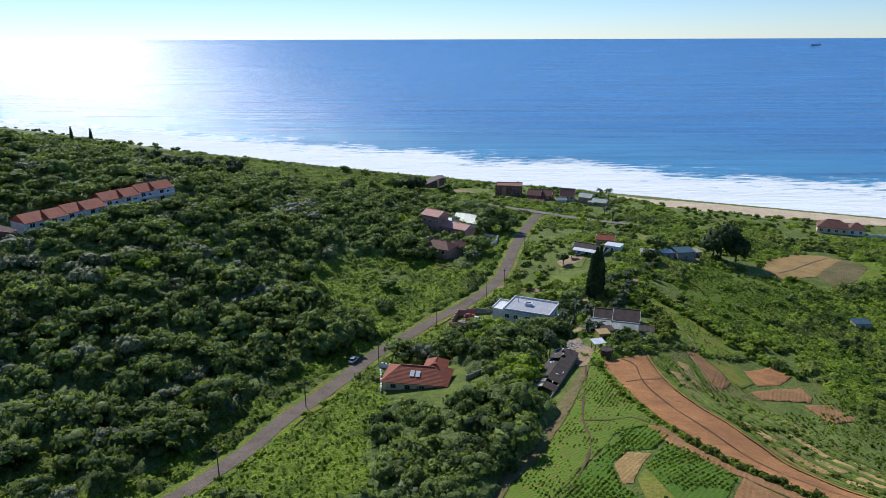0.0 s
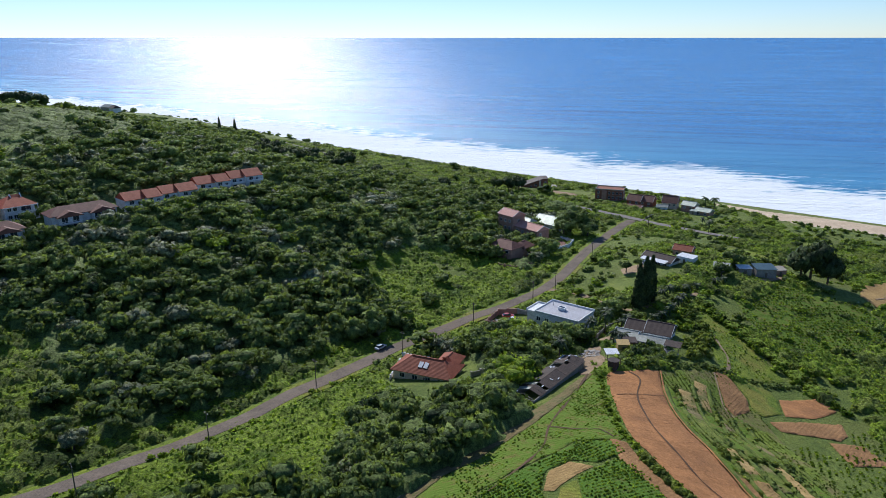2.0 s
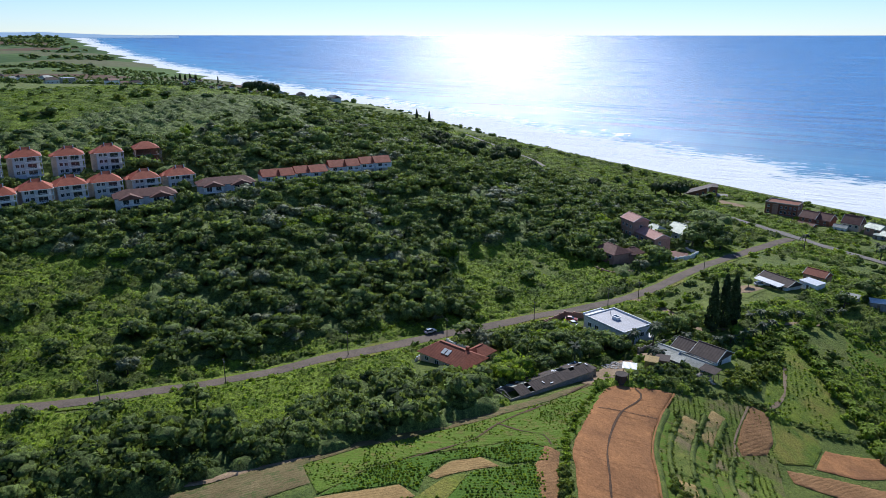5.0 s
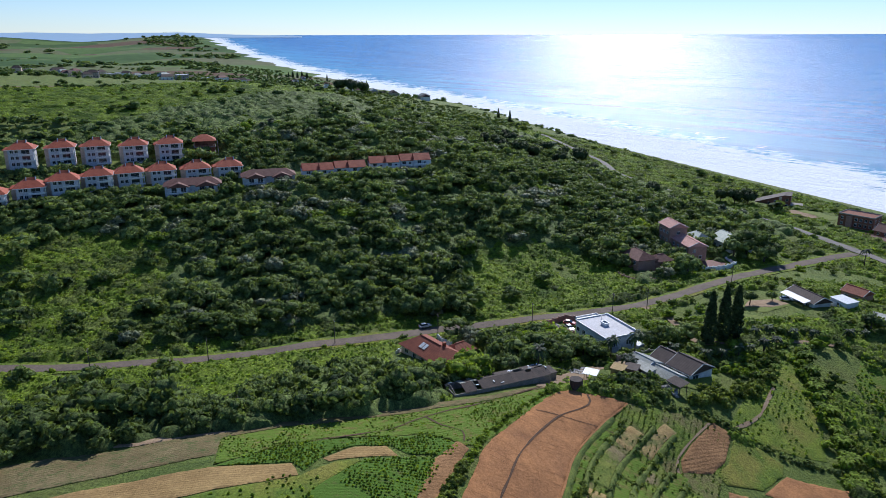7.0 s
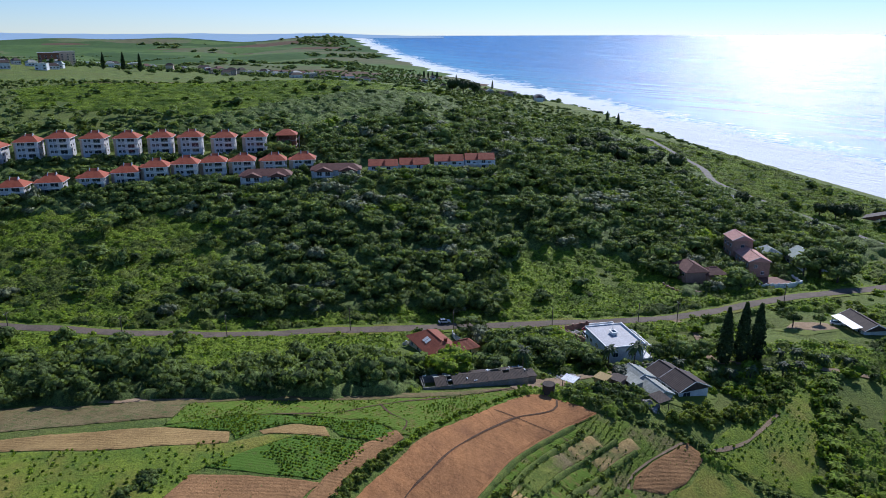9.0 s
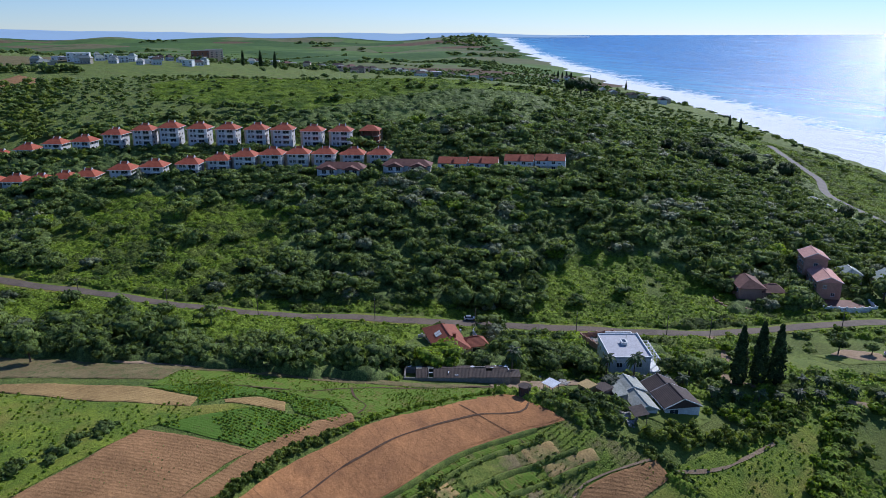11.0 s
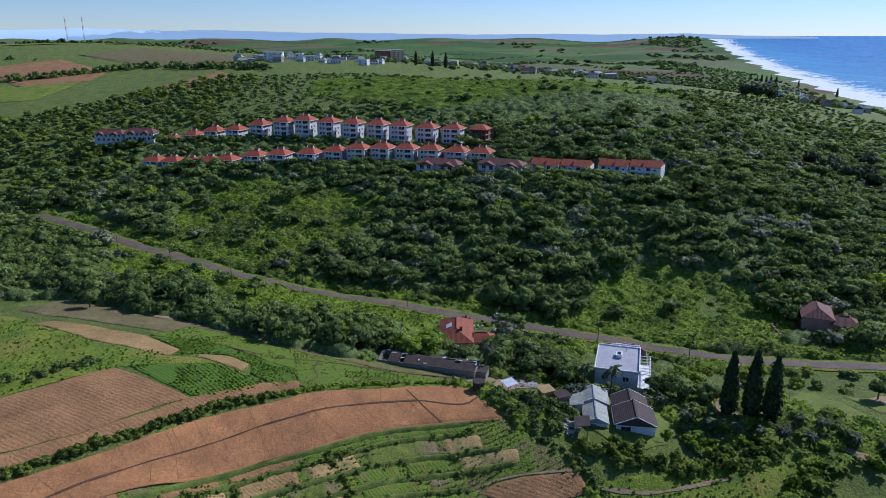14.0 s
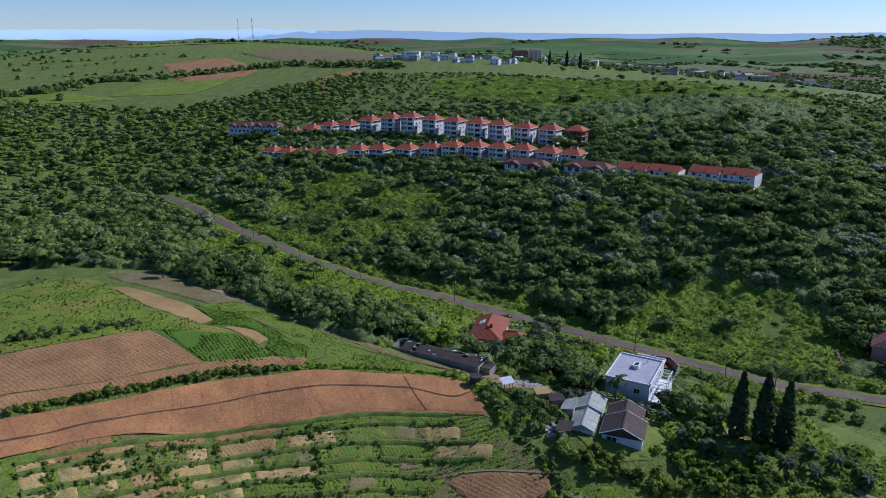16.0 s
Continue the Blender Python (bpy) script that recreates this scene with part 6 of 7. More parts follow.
# a closed low canopy of creepers and thicket fills the ground between
def thicket(name, sx, sy, r, tall, cell, material, label, crumple=0.26, sprays=0.8):
    """Crowded domes of foliage, merged into one lumpy sheet."""
    lo = np.array([sx.min() - 5, sy.min() - 5])
    nx, ny = int((sx.max() + 5 - lo[0]) / cell) + 1, int((sy.max() + 5 - lo[1]) / cell) + 1
    h = np.zeros((nx, ny))
    for px, py, rr, tt in zip(sx, sy, r, tall):
        i0, i1 = int((px - rr - lo[0]) / cell) + 1, int((px + rr - lo[0]) / cell) + 1
        j0, j1 = int((py - rr - lo[1]) / cell) + 1, int((py + rr - lo[1]) / cell) + 1
        gx, gy = lo[0] + cell * np.arange(i0, i1) - px, lo[1] + cell * np.arange(j0, j1) - py
        q = np.sqrt(np.clip(1 - (gx[:, None] ** 2 + gy[None] ** 2) / rr ** 2, 0, 1)) * tt * rr
        h[i0:i1, j0:j1] = np.maximum(h[i0:i1, j0:j1], q)
    px, py = np.meshgrid(lo[0] + cell * np.arange(nx), lo[1] + cell * np.arange(ny), indexing="ij")
    px, py, h = px.ravel(), py.ravel(), h.ravel()
    px, py = px + rng.uniform(-0.3, 0.3, px.size) * cell, py + rng.uniform(-0.3, 0.3, px.size) * cell
    f = grid_faces(nx, ny)
    f = f[(h[f] > 0.1).any(1)]
    u = np.unique(f)
    idx = np.full(px.size, -1)
    idx[u] = np.arange(len(u))
    z = land(px[u], py[u]) + h[u] - 0.25 + np.where(h[u] > 0.1, rng.normal(0, crumple, len(u)) * np.minimum(1, h[u]), -0.2)
    v, f = np.stack([px[u], py[u], z], 1), idx[f]
    f = np.concatenate([f[:, :3], f[:, [0, 2, 3]]]) if f.shape[1] == 4 else f
    # loose sprays of leaves standing out of the sheet
    pickable = np.flatnonzero((h[u] > 0.25) & (rng.random(len(u)) < sprays))
    m = len(pickable)
    if m:
        up = np.stack([rng.normal(0, 0.6, m), rng.normal(0, 0.6, m), np.ones(m)], 1)
        up /= np.linalg.norm(up, axis=1)[:, None]
        e = np.cross(up, rng.standard_normal((m, 3)))
        e /= np.linalg.norm(e, axis=1)[:, None]
        g = np.cross(up, e)
        size = rng.uniform(0.3, 0.7, m)[:, None]
        foot = v[pickable] + np.stack([rng.uniform(-0.4, 0.4, m), rng.uniform(-0.4, 0.4, m), rng.uniform(0.05, 0.4, m)], 1)
        quads = np.stack([foot + size * (c[0] * e + c[1] * g + c[2] * up) for c in LEAF_V], 1)
        base = len(v)
        v = np.concatenate([v, quads.reshape(-1, 3)])
        k = base + 4 * np.arange(m)[:, None]
        f = np.concatenate([f, k + LEAF_F[0], k + LEAF_F[1]])
    return tagged(link(name, v, f, material), label, "scrub", kind="stuff")


tx, ty = scatter((-290, 5), (255, 620), 2.6)
td = inland(tx, ty)
tr = rng.uniform(1.5, 3.0, len(tx))
keep = (td > np.where(tx > 120, 54, 40)) & ((ty < 500) | (td < 175)) & (away(ROAD, tx, ty) > tr + 3.4) & (away(COAST_ROAD, tx, ty) > tr + 3.2) & ~inside(FIELDS, tx, ty) & clear_of_buildings(tx, ty, 9.5)
CONTOUR = np.array([(88, 246), (110, 284), (142, 282), (146, 262), (128, 238), (104, 230)])
for poly in (DRYLAND, CONTOUR, np.array([(68, 188), (100, 200), (88, 228), (82, 252), (72, 248)]), np.array([(44, 250), (74, 280), (72, 308), (48, 302)])):
    keep &= ~inside(poly, tx, ty)
keep &= ~((tx > 24) & (roll(tx, ty, 17, 1.1) < np.where(td < 150, 0.0, -0.12)) & ~inside(VALLEY, tx, ty))
keep &= ~(inside(OPEN_B, tx, ty) & (roll(tx, ty, 9, 2.4) < -0.5))
tx, ty, tr = tx[keep], ty[keep], tr[keep]
is_open = inside(OPEN_A, tx, ty) | inside(OPEN_B, tx, ty) | inside(VERGE, tx, ty) | (away(ROAD, tx, ty) < 15) | (inland(tx, ty) < 130)
tk = roll(tx, ty, 9, 0.9) + rng.normal(0, 0.35, len(tx)) + 0.2 * inside(OPEN_A, tx, ty) - 0.6 * (inside(VERGE, tx, ty) | inside(OPEN_B, tx, ty))
in_bush = ~is_open & (tx < 24)
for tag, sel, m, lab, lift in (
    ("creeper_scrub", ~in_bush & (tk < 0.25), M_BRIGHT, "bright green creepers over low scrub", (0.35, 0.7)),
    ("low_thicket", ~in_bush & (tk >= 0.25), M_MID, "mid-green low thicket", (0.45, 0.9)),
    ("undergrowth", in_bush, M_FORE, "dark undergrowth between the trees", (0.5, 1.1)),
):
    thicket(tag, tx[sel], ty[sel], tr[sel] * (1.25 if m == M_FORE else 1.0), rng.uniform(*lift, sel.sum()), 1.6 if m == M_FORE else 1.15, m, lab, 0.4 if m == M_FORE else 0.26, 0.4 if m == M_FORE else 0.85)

cut = rng.random(len(x)) < np.where(inside(OPEN_A, x, y), 0.2, np.where(inside(VERGE, x, y), 0.12, 0.5))
x, y = x[cut], y[cut]
openish = inside(OPEN_A, x, y) | inside(VERGE, x, y)
k = roll(x, y, 11, 3.3) + rng.normal(0, 0.4, len(x)) - 0.45 * openish + 0.25 * (x > 24)
r = rng.uniform(1.1, 2.7, len(x)) * np.where(inside(OPEN_B, x, y), 0.8, 1.0) * np.where(openish, 1.25, 1.0) * np.where(x > 24, rng.uniform(0.9, 1.4, len(x)), 1.0)
flatten = np.where(openish, 0.62, 1.0)
for tag, sel, m, lab, tall in (
    ("bright_scrub", k < 0.2, M_BRIGHT, "bright green tangled scrub and creepers", (0.5, 0.9)),
    ("mid_scrub", (k >= 0.2) & (k < 0.6), M_MID, "mid-green leafy thickets", (0.6, 1.05)),
    ("dark_scrub", k >= 0.6, M_FORE, "dark green bushes", (0.7, 1.15)),
):
    st = sites(x[sel], y[sel], r[sel], (-0.4, 0.1), tall)
    st[:, 5] *= flatten[sel]
    stand(tag, st, BUSHES, m, lab, "scrub", False)

# bright scrub on the upper slopes
x, y = scatter((-640, 60), (-200, 460), 7.0)
ok = inside(SCRUB_UP, x, y) & clear_of_buildings(x, y, 12) & (rng.random(len(x)) < 0.8)
x, y = x[ok], y[ok]
stand("upper_scrub", sites(x, y, rng.uniform(2.0, 3.8, len(x)), (-0.9, -0.2), (0.35, 0.75)), FAR_CROWNS, M_BRIGHT, "bright green scrub on the upper slope", "scrub", False)

cx, cy = scatter((-640, 60), (-200, 460), 4.6)
ok = inside(SCRUB_UP, cx, cy) & clear_of_buildings(cx, cy, 13) & (roll(cx, cy, 20, 3.7) > -0.6)
cx, cy = cx[ok], cy[ok]
thicket("slope_scrub", cx, cy, rng.uniform(2.6, 4.6, len(cx)), rng.uniform(0.18, 0.42, len(cx)), 2.0, M_BRIGHT, "low bright green scrub carpeting the upper slope", 0.3, 0.7)

# garden bushes below the hillside flats
fx, fy = [], []
for (ax, ay), (bx, by) in FLATS:
    n = int(math.hypot(bx - ax, by - ay) / 1.7)
    u = np.arange(n) / n
    fx.append(ax + (bx - ax) * u + 8.8), fy.append(ay + (by - ay) * u - 4.4)
fx, fy = np.concatenate(fx), np.concatenate(fy)
fx, fy = fx + rng.normal(0, 0.9, len(fx)), fy + rng.normal(0, 0.9, len(fx))
stand("garden_shrubs", sites(fx, fy, rng.uniform(2.0, 3.6, len(fx)), (0.0, 1.2), (0.9, 1.35)), BUSHES, M_FORE, "dark garden shrubs below the hillside flats", "shrubs", False)
fx, fy = fx[::2] + 3.2 + rng.normal(0, 1.2, len(fx[::2])), fy[::2] - 1.6 + rng.normal(0, 1.2, len(fx[::2]))
stand("garden_trees", sites(fx, fy, rng.uniform(2.6, 3.8, len(fx)), (1.0, 2.8), (0.9, 1.2)), CROWNS, M_FORE, "leafy trees screening the hillside flats", "forest")

# trees between road and fields, and in the hollow
x, y = scatter((-60, 60), (20, 200), 5.2)
ok = (away(ROAD, x, y) > 9) & ~inside(FIELDS, x, y) & clear_of_buildings(x, y) & ~west(x, y) & (roll(x, y, 15, 4.1) > -0.15) & ~inside(VERGE, x, y)
x, y = x[ok], y[ok]
stand("copse", sites(x, y, rng.uniform(2.4, 4.4, len(x)), (0.4, 1.4)), CROWNS, M_FORE, "leafy green trees between road and fields", "forest")
edge = bend([(-14, 75), (-3, 92), (7, 106), (14, 120), (19, 134)], 2.2)
ex, ey = edge[:, 0] - 3 + rng.normal(0, 0.6, len(edge)), edge[:, 1] + 2.5 + rng.normal(0, 0.6, len(edge))
stand("pale_hedge", sites(ex, ey, rng.uniform(1.2, 2.0, len(ex)), (-0.3, 0.2)), BUSHES, M_SILVER, "pale broad-leaved plants along the field edge", "hedge", False)

# coastal dune scrub
x, y = scatter((-900, 330), (320, 1020), 7.4)
d = inland(x, y)
ok = (d > np.where((x > 120) & (x < 320), 52, 24)) & (d < 66) & clear_of_buildings(x, y) & (rng.random(len(x)) < np.where(d < 46, 0.75, 0.35))
x, y = x[ok], y[ok]
stand("dune_scrub", sites(x, y, rng.uniform(2.8, 4.8, len(x)), (-0.6, 0.1), (0.5, 0.75)), FAR_CROWNS, M_FORE, "dark wind-clipped scrub on the dunes", "scrub", False)


M_BANK = mottled("overgrown_bank", (0.07, 0.11, 0.018), (0.19, 0.23, 0.04), 0.4, 3.0, 0.9, 0.9, 0.25)


def hedge(name, pts, width, r0, r1, material, label, gap=1.1):
    c = bend(pts, gap)
    n = len(c)
    hx, hy = c[:, 0] + rng.normal(0, width, n), c[:, 1] + rng.normal(0, width, n)
    stand(name, sites(hx, hy, rng.uniform(r0, r1, n), (-0.3, 0.1), (0.8, 1.2)), BUSHES, material, label, "hedge", False)


hedge("hedge", [(83, 78), (71.5, 92), (62.5, 103.5), (55.5, 112.5), (49.5, 125)], 0.5, 0.9, 1.7, M_MID, "leafy green hedge above the bare earth", 0.45)
hedge("hedge", [(49.5, 125), (45.3, 136), (43.3, 147), (41.8, 160), (40.8, 166)], 0.45, 0.7, 1.2, M_BRIGHT, "low grassy hedge above the bare earth", 0.5)
hedge("hedge", [(38.5, 85), (47.5, 72), (57, 60)], 1.0, 1.3, 2.3, M_FORE, "dark bushes beside the ploughed plot", 1.0)
for k, off in enumerate(BANKS):
    c = bank_line(off)
    n = len(c)
    ln = [tuple(p) for p in c[(2 if off < 10 else 6) : n - 2 : 3]]
    ribbon("terrace_bank", ln, 1.5, 0.1, M_BANK, "raised grassy terrace bank", "bank", "structure", 5, 0.5, 2.6)
    if k:
        hedge("terrace_hedge", ln, 0.3, 0.7, 1.25, (M_FORE, M_MID)[k % 2], "grassy bank between terraced beds", 0.75)
for u in (0.1, 0.2, 0.32, 0.46, 0.66):
    ln = [tuple(shifted(edge_line, -o)[int(u * 40)]) for o in (2, 8, 14, 20)]
    hedge("plot_hedge", ln, 0.4, 0.7, 1.3, M_MID, "overgrown green row between small plots", 0.6)
hedge("hedge", [(58, 179.5), (66, 185.5), (73, 191.5), (79.4, 193.5), (84, 194.6), (89, 196.6), (99, 202)], 0.6, 0.8, 1.5, M_FORE, "dark hedge below the bungalow garden", 0.8)
hedge("banana_hedge", [(75, 249), (79, 239.5), (83, 232.5), (87, 226), (91.8, 219), (95.5, 214), (99, 207), (104, 199), (108, 190)], 1.0, 1.2, 2.2, M_BRIGHT, "row of broad-leaved plants down the slope", 0.8)
hedge("banana_hedge", [(77, 250), (81.5, 240), (86, 233), (91, 226), (96, 219), (101, 211), (107, 201)], 1.0, 1.0, 2.0, M_MID, "dark leafy row down the slope", 0.9)
hedge("field_hedge", [(92, 276), (108, 272), (124, 276), (142, 282)], 0.5, 0.6, 1.2, M_FORE, "contour hedge in the hollow", 0.9)
hedge("field_hedge", [(96, 262), (114, 262), (130, 266), (146, 264)], 0.5, 0.5, 1.0, M_FORE, "contour hedge in the hollow", 0.9)
hedge("field_hedge", [(112, 234), (122, 250), (134, 262), (150, 272)], 0.4, 0.4, 0.9, M_BRIGHT, "thin green contour bank", 0.9)
hedge("field_hedge", [(140, 312), (160, 330), (182, 330), (205, 322)], 1.6, 1.4, 2.6, M_FORE, "dark hedge behind the dry field", 1.2)
hedge("field_hedge", [(100, 312), (130, 335), (170, 345), (215, 338)], 2.0, 1.6, 3.0, M_FORE, "dark belt of bushes along the coast road", 1.3)
hedge("garden_bushes", [(46, 222), (50, 230), (56, 226), (62, 222)], 2.0, 1.6, 2.8, M_FORE, "dark garden trees behind the bungalow", 1.0)
hedge("garden_bushes", [(47, 175), (52, 179), (56, 182), (60, 187), (56, 189), (51, 186), (47, 182), (52, 190), (57, 192)], 1.3, 1.5, 2.8, M_FORE, "thicket above the bare earth", 0.8)
hedge("garden_bushes", [(66, 193), (70, 200), (73, 209), (74, 219), (73, 230), (71, 239)], 1.6, 1.2, 2.4, M_MID, "tangled bushes below the garden", 0.6)
hedge("garden_bushes", [(64, 216), (67, 222), (69, 229), (66, 235), (62, 229)], 1.8, 1.2, 2.2, M_BRIGHT, "leafy garden plants beside the lawn", 0.8)
hedge("garden_bushes", [(24, 207), (29, 204.5), (34, 202.5), (39, 205.5), (42, 211), (43, 217)], 1.0, 1.3, 2.5, M_FORE, "dark bushes along the flat-roofed house", 0.9)
hedge("roadside_bushes", [(-70, 88), (-50, 120), (-38, 146), (-28, 170)], 1.5, 0.7, 1.6, M_BRIGHT, "bright low bushes along the verge", 1.2)


# ---- plants in the beds ----
SPRIGS = [crown(200 + i, 1, 7, 0.9, 0.5, 0.3) for i in range(5)]


def planted(name, pts, angle, gap, step, size, material, label, keepers=0.8):
    q = np.array(pts, float)
    c, s = math.cos(radians(angle)), math.sin(radians(angle))
    mid, reach = q.mean(0), np.ptp(q, axis=0).max()
    u, v = np.meshgrid(np.arange(-reach, reach, step), np.arange(-reach, reach, gap), indexing="ij")
    u, v = (u + rng.normal(0, step * 0.2, u.shape)).ravel(), (v + rng.normal(0, gap * 0.07, v.shape)).ravel()
    px, py = mid[0] + u * c - v * s, mid[1] + u * s + v * c
    ok = inside(q, px, py) & (rng.random(len(px)) < keepers) & (roll(px, py, 5.0, 2.2) > -0.35)
    px, py = px[ok], py[ok]
    stand(name, sites(px, py, rng.uniform(*size, len(px)), (0.2, 0.35), (0.7, 1.1)), SPRIGS, material, label, "crop", False)


gx, gy = scatter((-30, 20), (112, 200), 3.1)
ok = inside(FIELDS, gx, gy) & (roll(gx, gy, 9, 5.5) > 0.35) & ~inside(np.array(SOIL_TOP + SOIL_LOW), gx, gy) & (rng.random(len(gx)) < 0.55)
gx, gy = gx[ok], gy[ok]
stand("field_weeds", sites(gx, gy, rng.uniform(0.35, 0.9, len(gx)), (-0.1, 0.15), (0.4, 0.8)), SPRIGS, M_BRIGHT, "rough weeds and tussocks in the fields", "weeds", False)
planted("bean_plants", BEANS_UP, 52, 0.95, 0.55, (0.3, 0.5), M_BRIGHT, "rows of leafy bean plants", 0.95)
planted("bean_plants", BEANS_LOW, 40, 0.95, 0.55, (0.3, 0.5), M_BRIGHT, "rows of leafy bean plants beside the ploughed field", 0.95)
planted("crop_plants", CROP, 62, 0.85, 0.55, (0.22, 0.4), M_BRIGHT, "rows of young bright green crop plants", 0.7)
planted("seedlings", [(89, 62), (70, 58), (57.5, 71), (52, 78.5), (43, 88.5), (46, 94), (53.7, 106), (57, 100), (66, 90.5), (78, 73)], 38, 1.7, 1.5, (0.14, 0.24), M_FORE, "rows of small dark seedlings in the ploughed field", 0.85)
planted("meadow_tussocks", [(4, 57), (14, 67), (25, 80), (34, 99), (38, 100), (41, 90), (51, 78), (57, 71), (69, 57), (60, 30), (30, 20), (-12, 30)], 70, 1.5, 1.3, (0.3, 0.6), M_BRIGHT, "tufts of long bright meadow grass", 0.55)
planted("slope_tussocks", [(75.5, 192.5), (84, 195), (95.4, 204), (92, 213.8), (87.3, 223), (82.6, 230.4), (78, 240.6), (73.9, 248), (70.3, 243), (72, 225), (74.4, 206)], 100, 1.3, 1.2, (0.3, 0.65), M_BRIGHT, "tufts of long grass on the slope", 0.6)
planted("rough_tussocks", [(84, 104), (93, 112), (112, 112), (112, 188), (107, 192), (104, 172), (96, 157), (84, 166), (90, 140)], 80, 1.5, 1.3, (0.35, 0.75), M_BRIGHT, "rough tussocks on the weedy slope", 0.6)
planted("vegetable_plants", TERRACE, 108, 1.25, 0.6, (0.22, 0.42), M_MID, "rows of vegetables on the terraced beds", 0.8)
planted("plot_plants", [(80, 100), (80, 111), (91, 120), (110, 112), (116, 95), (100, 80), (91, 88)], 60, 1.4, 1.1, (0.3, 0.5), M_BRIGHT, "scattered vegetables in the small plots", 0.45)
planted("hollow_plants", [(90, 262), (110, 282), (140, 280), (145, 262), (128, 240), (104, 232), (92, 245)], 20, 1.7, 1.2, (0.4, 0.85), M_BRIGHT, "rough plants on the contoured field", 0.95)


# ---- single trees ----
def limbs(height, r, seed, n=6):
    g = random.Random(seed)
    s = [tube([(0, 0, -0.6), (0.05, 0, height * 0.5), (0.1, 0.05, height)], [r * 1.3, r, r * 0.6], 7)]
    for i in range(n):
        a, q = 6.283 * i / n + g.random(), height * g.uniform(0.55, 0.95)
        k = height * g.uniform(0.35, 0.6)
        s.append(tube([(0.05, 0, q), (math.cos(a) * k * 0.5, math.sin(a) * k * 0.5, q + k * 0.35), (math.cos(a) * k, math.sin(a) * k, q + k * 0.6)], [r * 0.5, r * 0.35, r * 0.12], 5))
    return joined(*s)


def as_shape(vf, m=Matrix.Identity(4)):
    v, f = vf[:2]
    return [tuple(m @ Vector(p)) for p in v], [tuple(int(i) for i in t) for t in f]


def tree(name, label, rad, bole, material, seed, flat=0.75, tufts=220, lobes=9, tuft=0.11, core=True, tall=1.0):
    t = thing(name, label, "tree")
    part("trunk", limbs(bole + rad * 0.3, 0.05 * rad + 0.06, seed), M_BARK, t)
    v, f, nn = crown(seed, lobes, tufts, flat, tuft, 0.62, core)
    top = part("crown", as_shape((v, f), Matrix.Translation((0, 0, bole)) @ Matrix.Diagonal((rad, rad, rad * tall, 1))), material, t)
    top.data.polygons.foreach_set("use_smooth", np.ones(len(f), bool))
    top.data.normals_split_custom_set_from_vertices(nn)
    return t


def put_trees(proto, spots):
    x0, y0, s0 = spots[0]
    proto.matrix_world = pose(x0, y0, float(land(x0, y0))) @ Matrix.Diagonal((s0, s0, s0, 1))
    for i, (px, py, s) in enumerate(spots[1:]):
        copy_thing(proto, pose(px, py, float(land(px, py)), 0, 0, 67 * i) @ Matrix.Diagonal((s / s0, s / s0, s / s0, 1)))


put_trees(tree("spreading_tree", "broad spreading tree with feathery bright green crown", 5.2, 2.6, M_BRIGHT, 301, 0.5, 320, 11, 0.09), [(20, 161, 1.25), (17, 205, 1.1), (12, 200, 0.9), (37, 233, 0.9)])
put_trees(tree("shade_tree", "round dark leafy shade tree", 4.2, 2.2, M_FORE, 302, 0.85, 300, 10, 0.1), [(11, 208, 1.0), (3, 204, 0.9), (20, 203.5, 0.85), (25, 201, 1.0), (31, 200, 1.0), (28, 203.5, 0.8), (35, 202, 0.8), (36, 198.5, 0.8), (17, 198, 1.0), (23, 195, 0.9),  (20, 192, 1.15), (12, 186, 1.0), (24, 184, 0.9), (6, 193, 0.95), (27, 197, 0.8), (45, 226, 1.0), (48, 233, 0.9), (41, 222, 0.8), (14, 168, 0.9), (24, 172, 0.8), (30, 190, 0.9), (25, 352, 1.9), (32, 357, 1.7), (22, 344, 1.4), (34, 348, 1.3), (18, 304, 1.2), (13, 309, 1.0), (95, 296, 1.2), (88, 281, 0.9)])
put_trees(tree("field_tree", "lone round tree at the corner of the fields", 3.2, 2.0, M_FORE, 303, 0.95, 260, 8, 0.12), [(-15, 64, 1.0), (51, 279, 0.9), (56, 287, 0.7)])
put_trees(tree("roadside_tree", "dense dark tree at the edge of the road", 4.6, 0.9, M_FORE, 304, 1.0, 300, 10, 0.1), [(-33, 205, 1.3), (-37, 198, 1.1), (-30, 212, 1.0), (-63, 140, 0.85), (-60, 146, 0.6), (-80, 160, 1.2), (-52, 186, 1.1)])
put_trees(tree("silver_tree", "large grey-green silver-leaved tree", 4.6, 1.0, M_SILVER, 305, 0.9, 320, 10, 0.1), [(-77, 138, 1.0), (-85, 146, 1.1), (-62, 222, 1.1), (-56, 228, 1.0), (-50, 222, 0.9), (-88, 178, 1.1), (-98, 172, 1.0), (-75, 116, 0.8)])
put_trees(tree("casuarina", "tall wispy grey-green casuarina", 5.5, 2.4, M_DARKLEAF, 306, 1.0, 420, 14, 0.1, True, 1.3), [(122, 299, 1.2), (127, 303, 1.5), (133, 300, 1.1), (-16, 474, 0.95), (-22, 468, 0.9), (-30, 466, 0.8), (-24, 482, 0.75), (-110, 445, 0.9), (-60, 434, 0.8), (-526, 597, 1.6), (-514, 605, 1.5), (-538, 590, 1.4), (-552, 600, 1.2), (-183, 421, 0.9), (-167, 422, 1.0), (-159, 432, 1.1), (-155, 443, 1.0), (-174, 486, 1.0), (-164, 496, 0.9), (-149, 496, 1.1), (-172, 452, 1.0), (-186, 440, 0.9), (-140, 452, 0.9), (-196, 470, 1.0), (-210, 482, 0.9)])


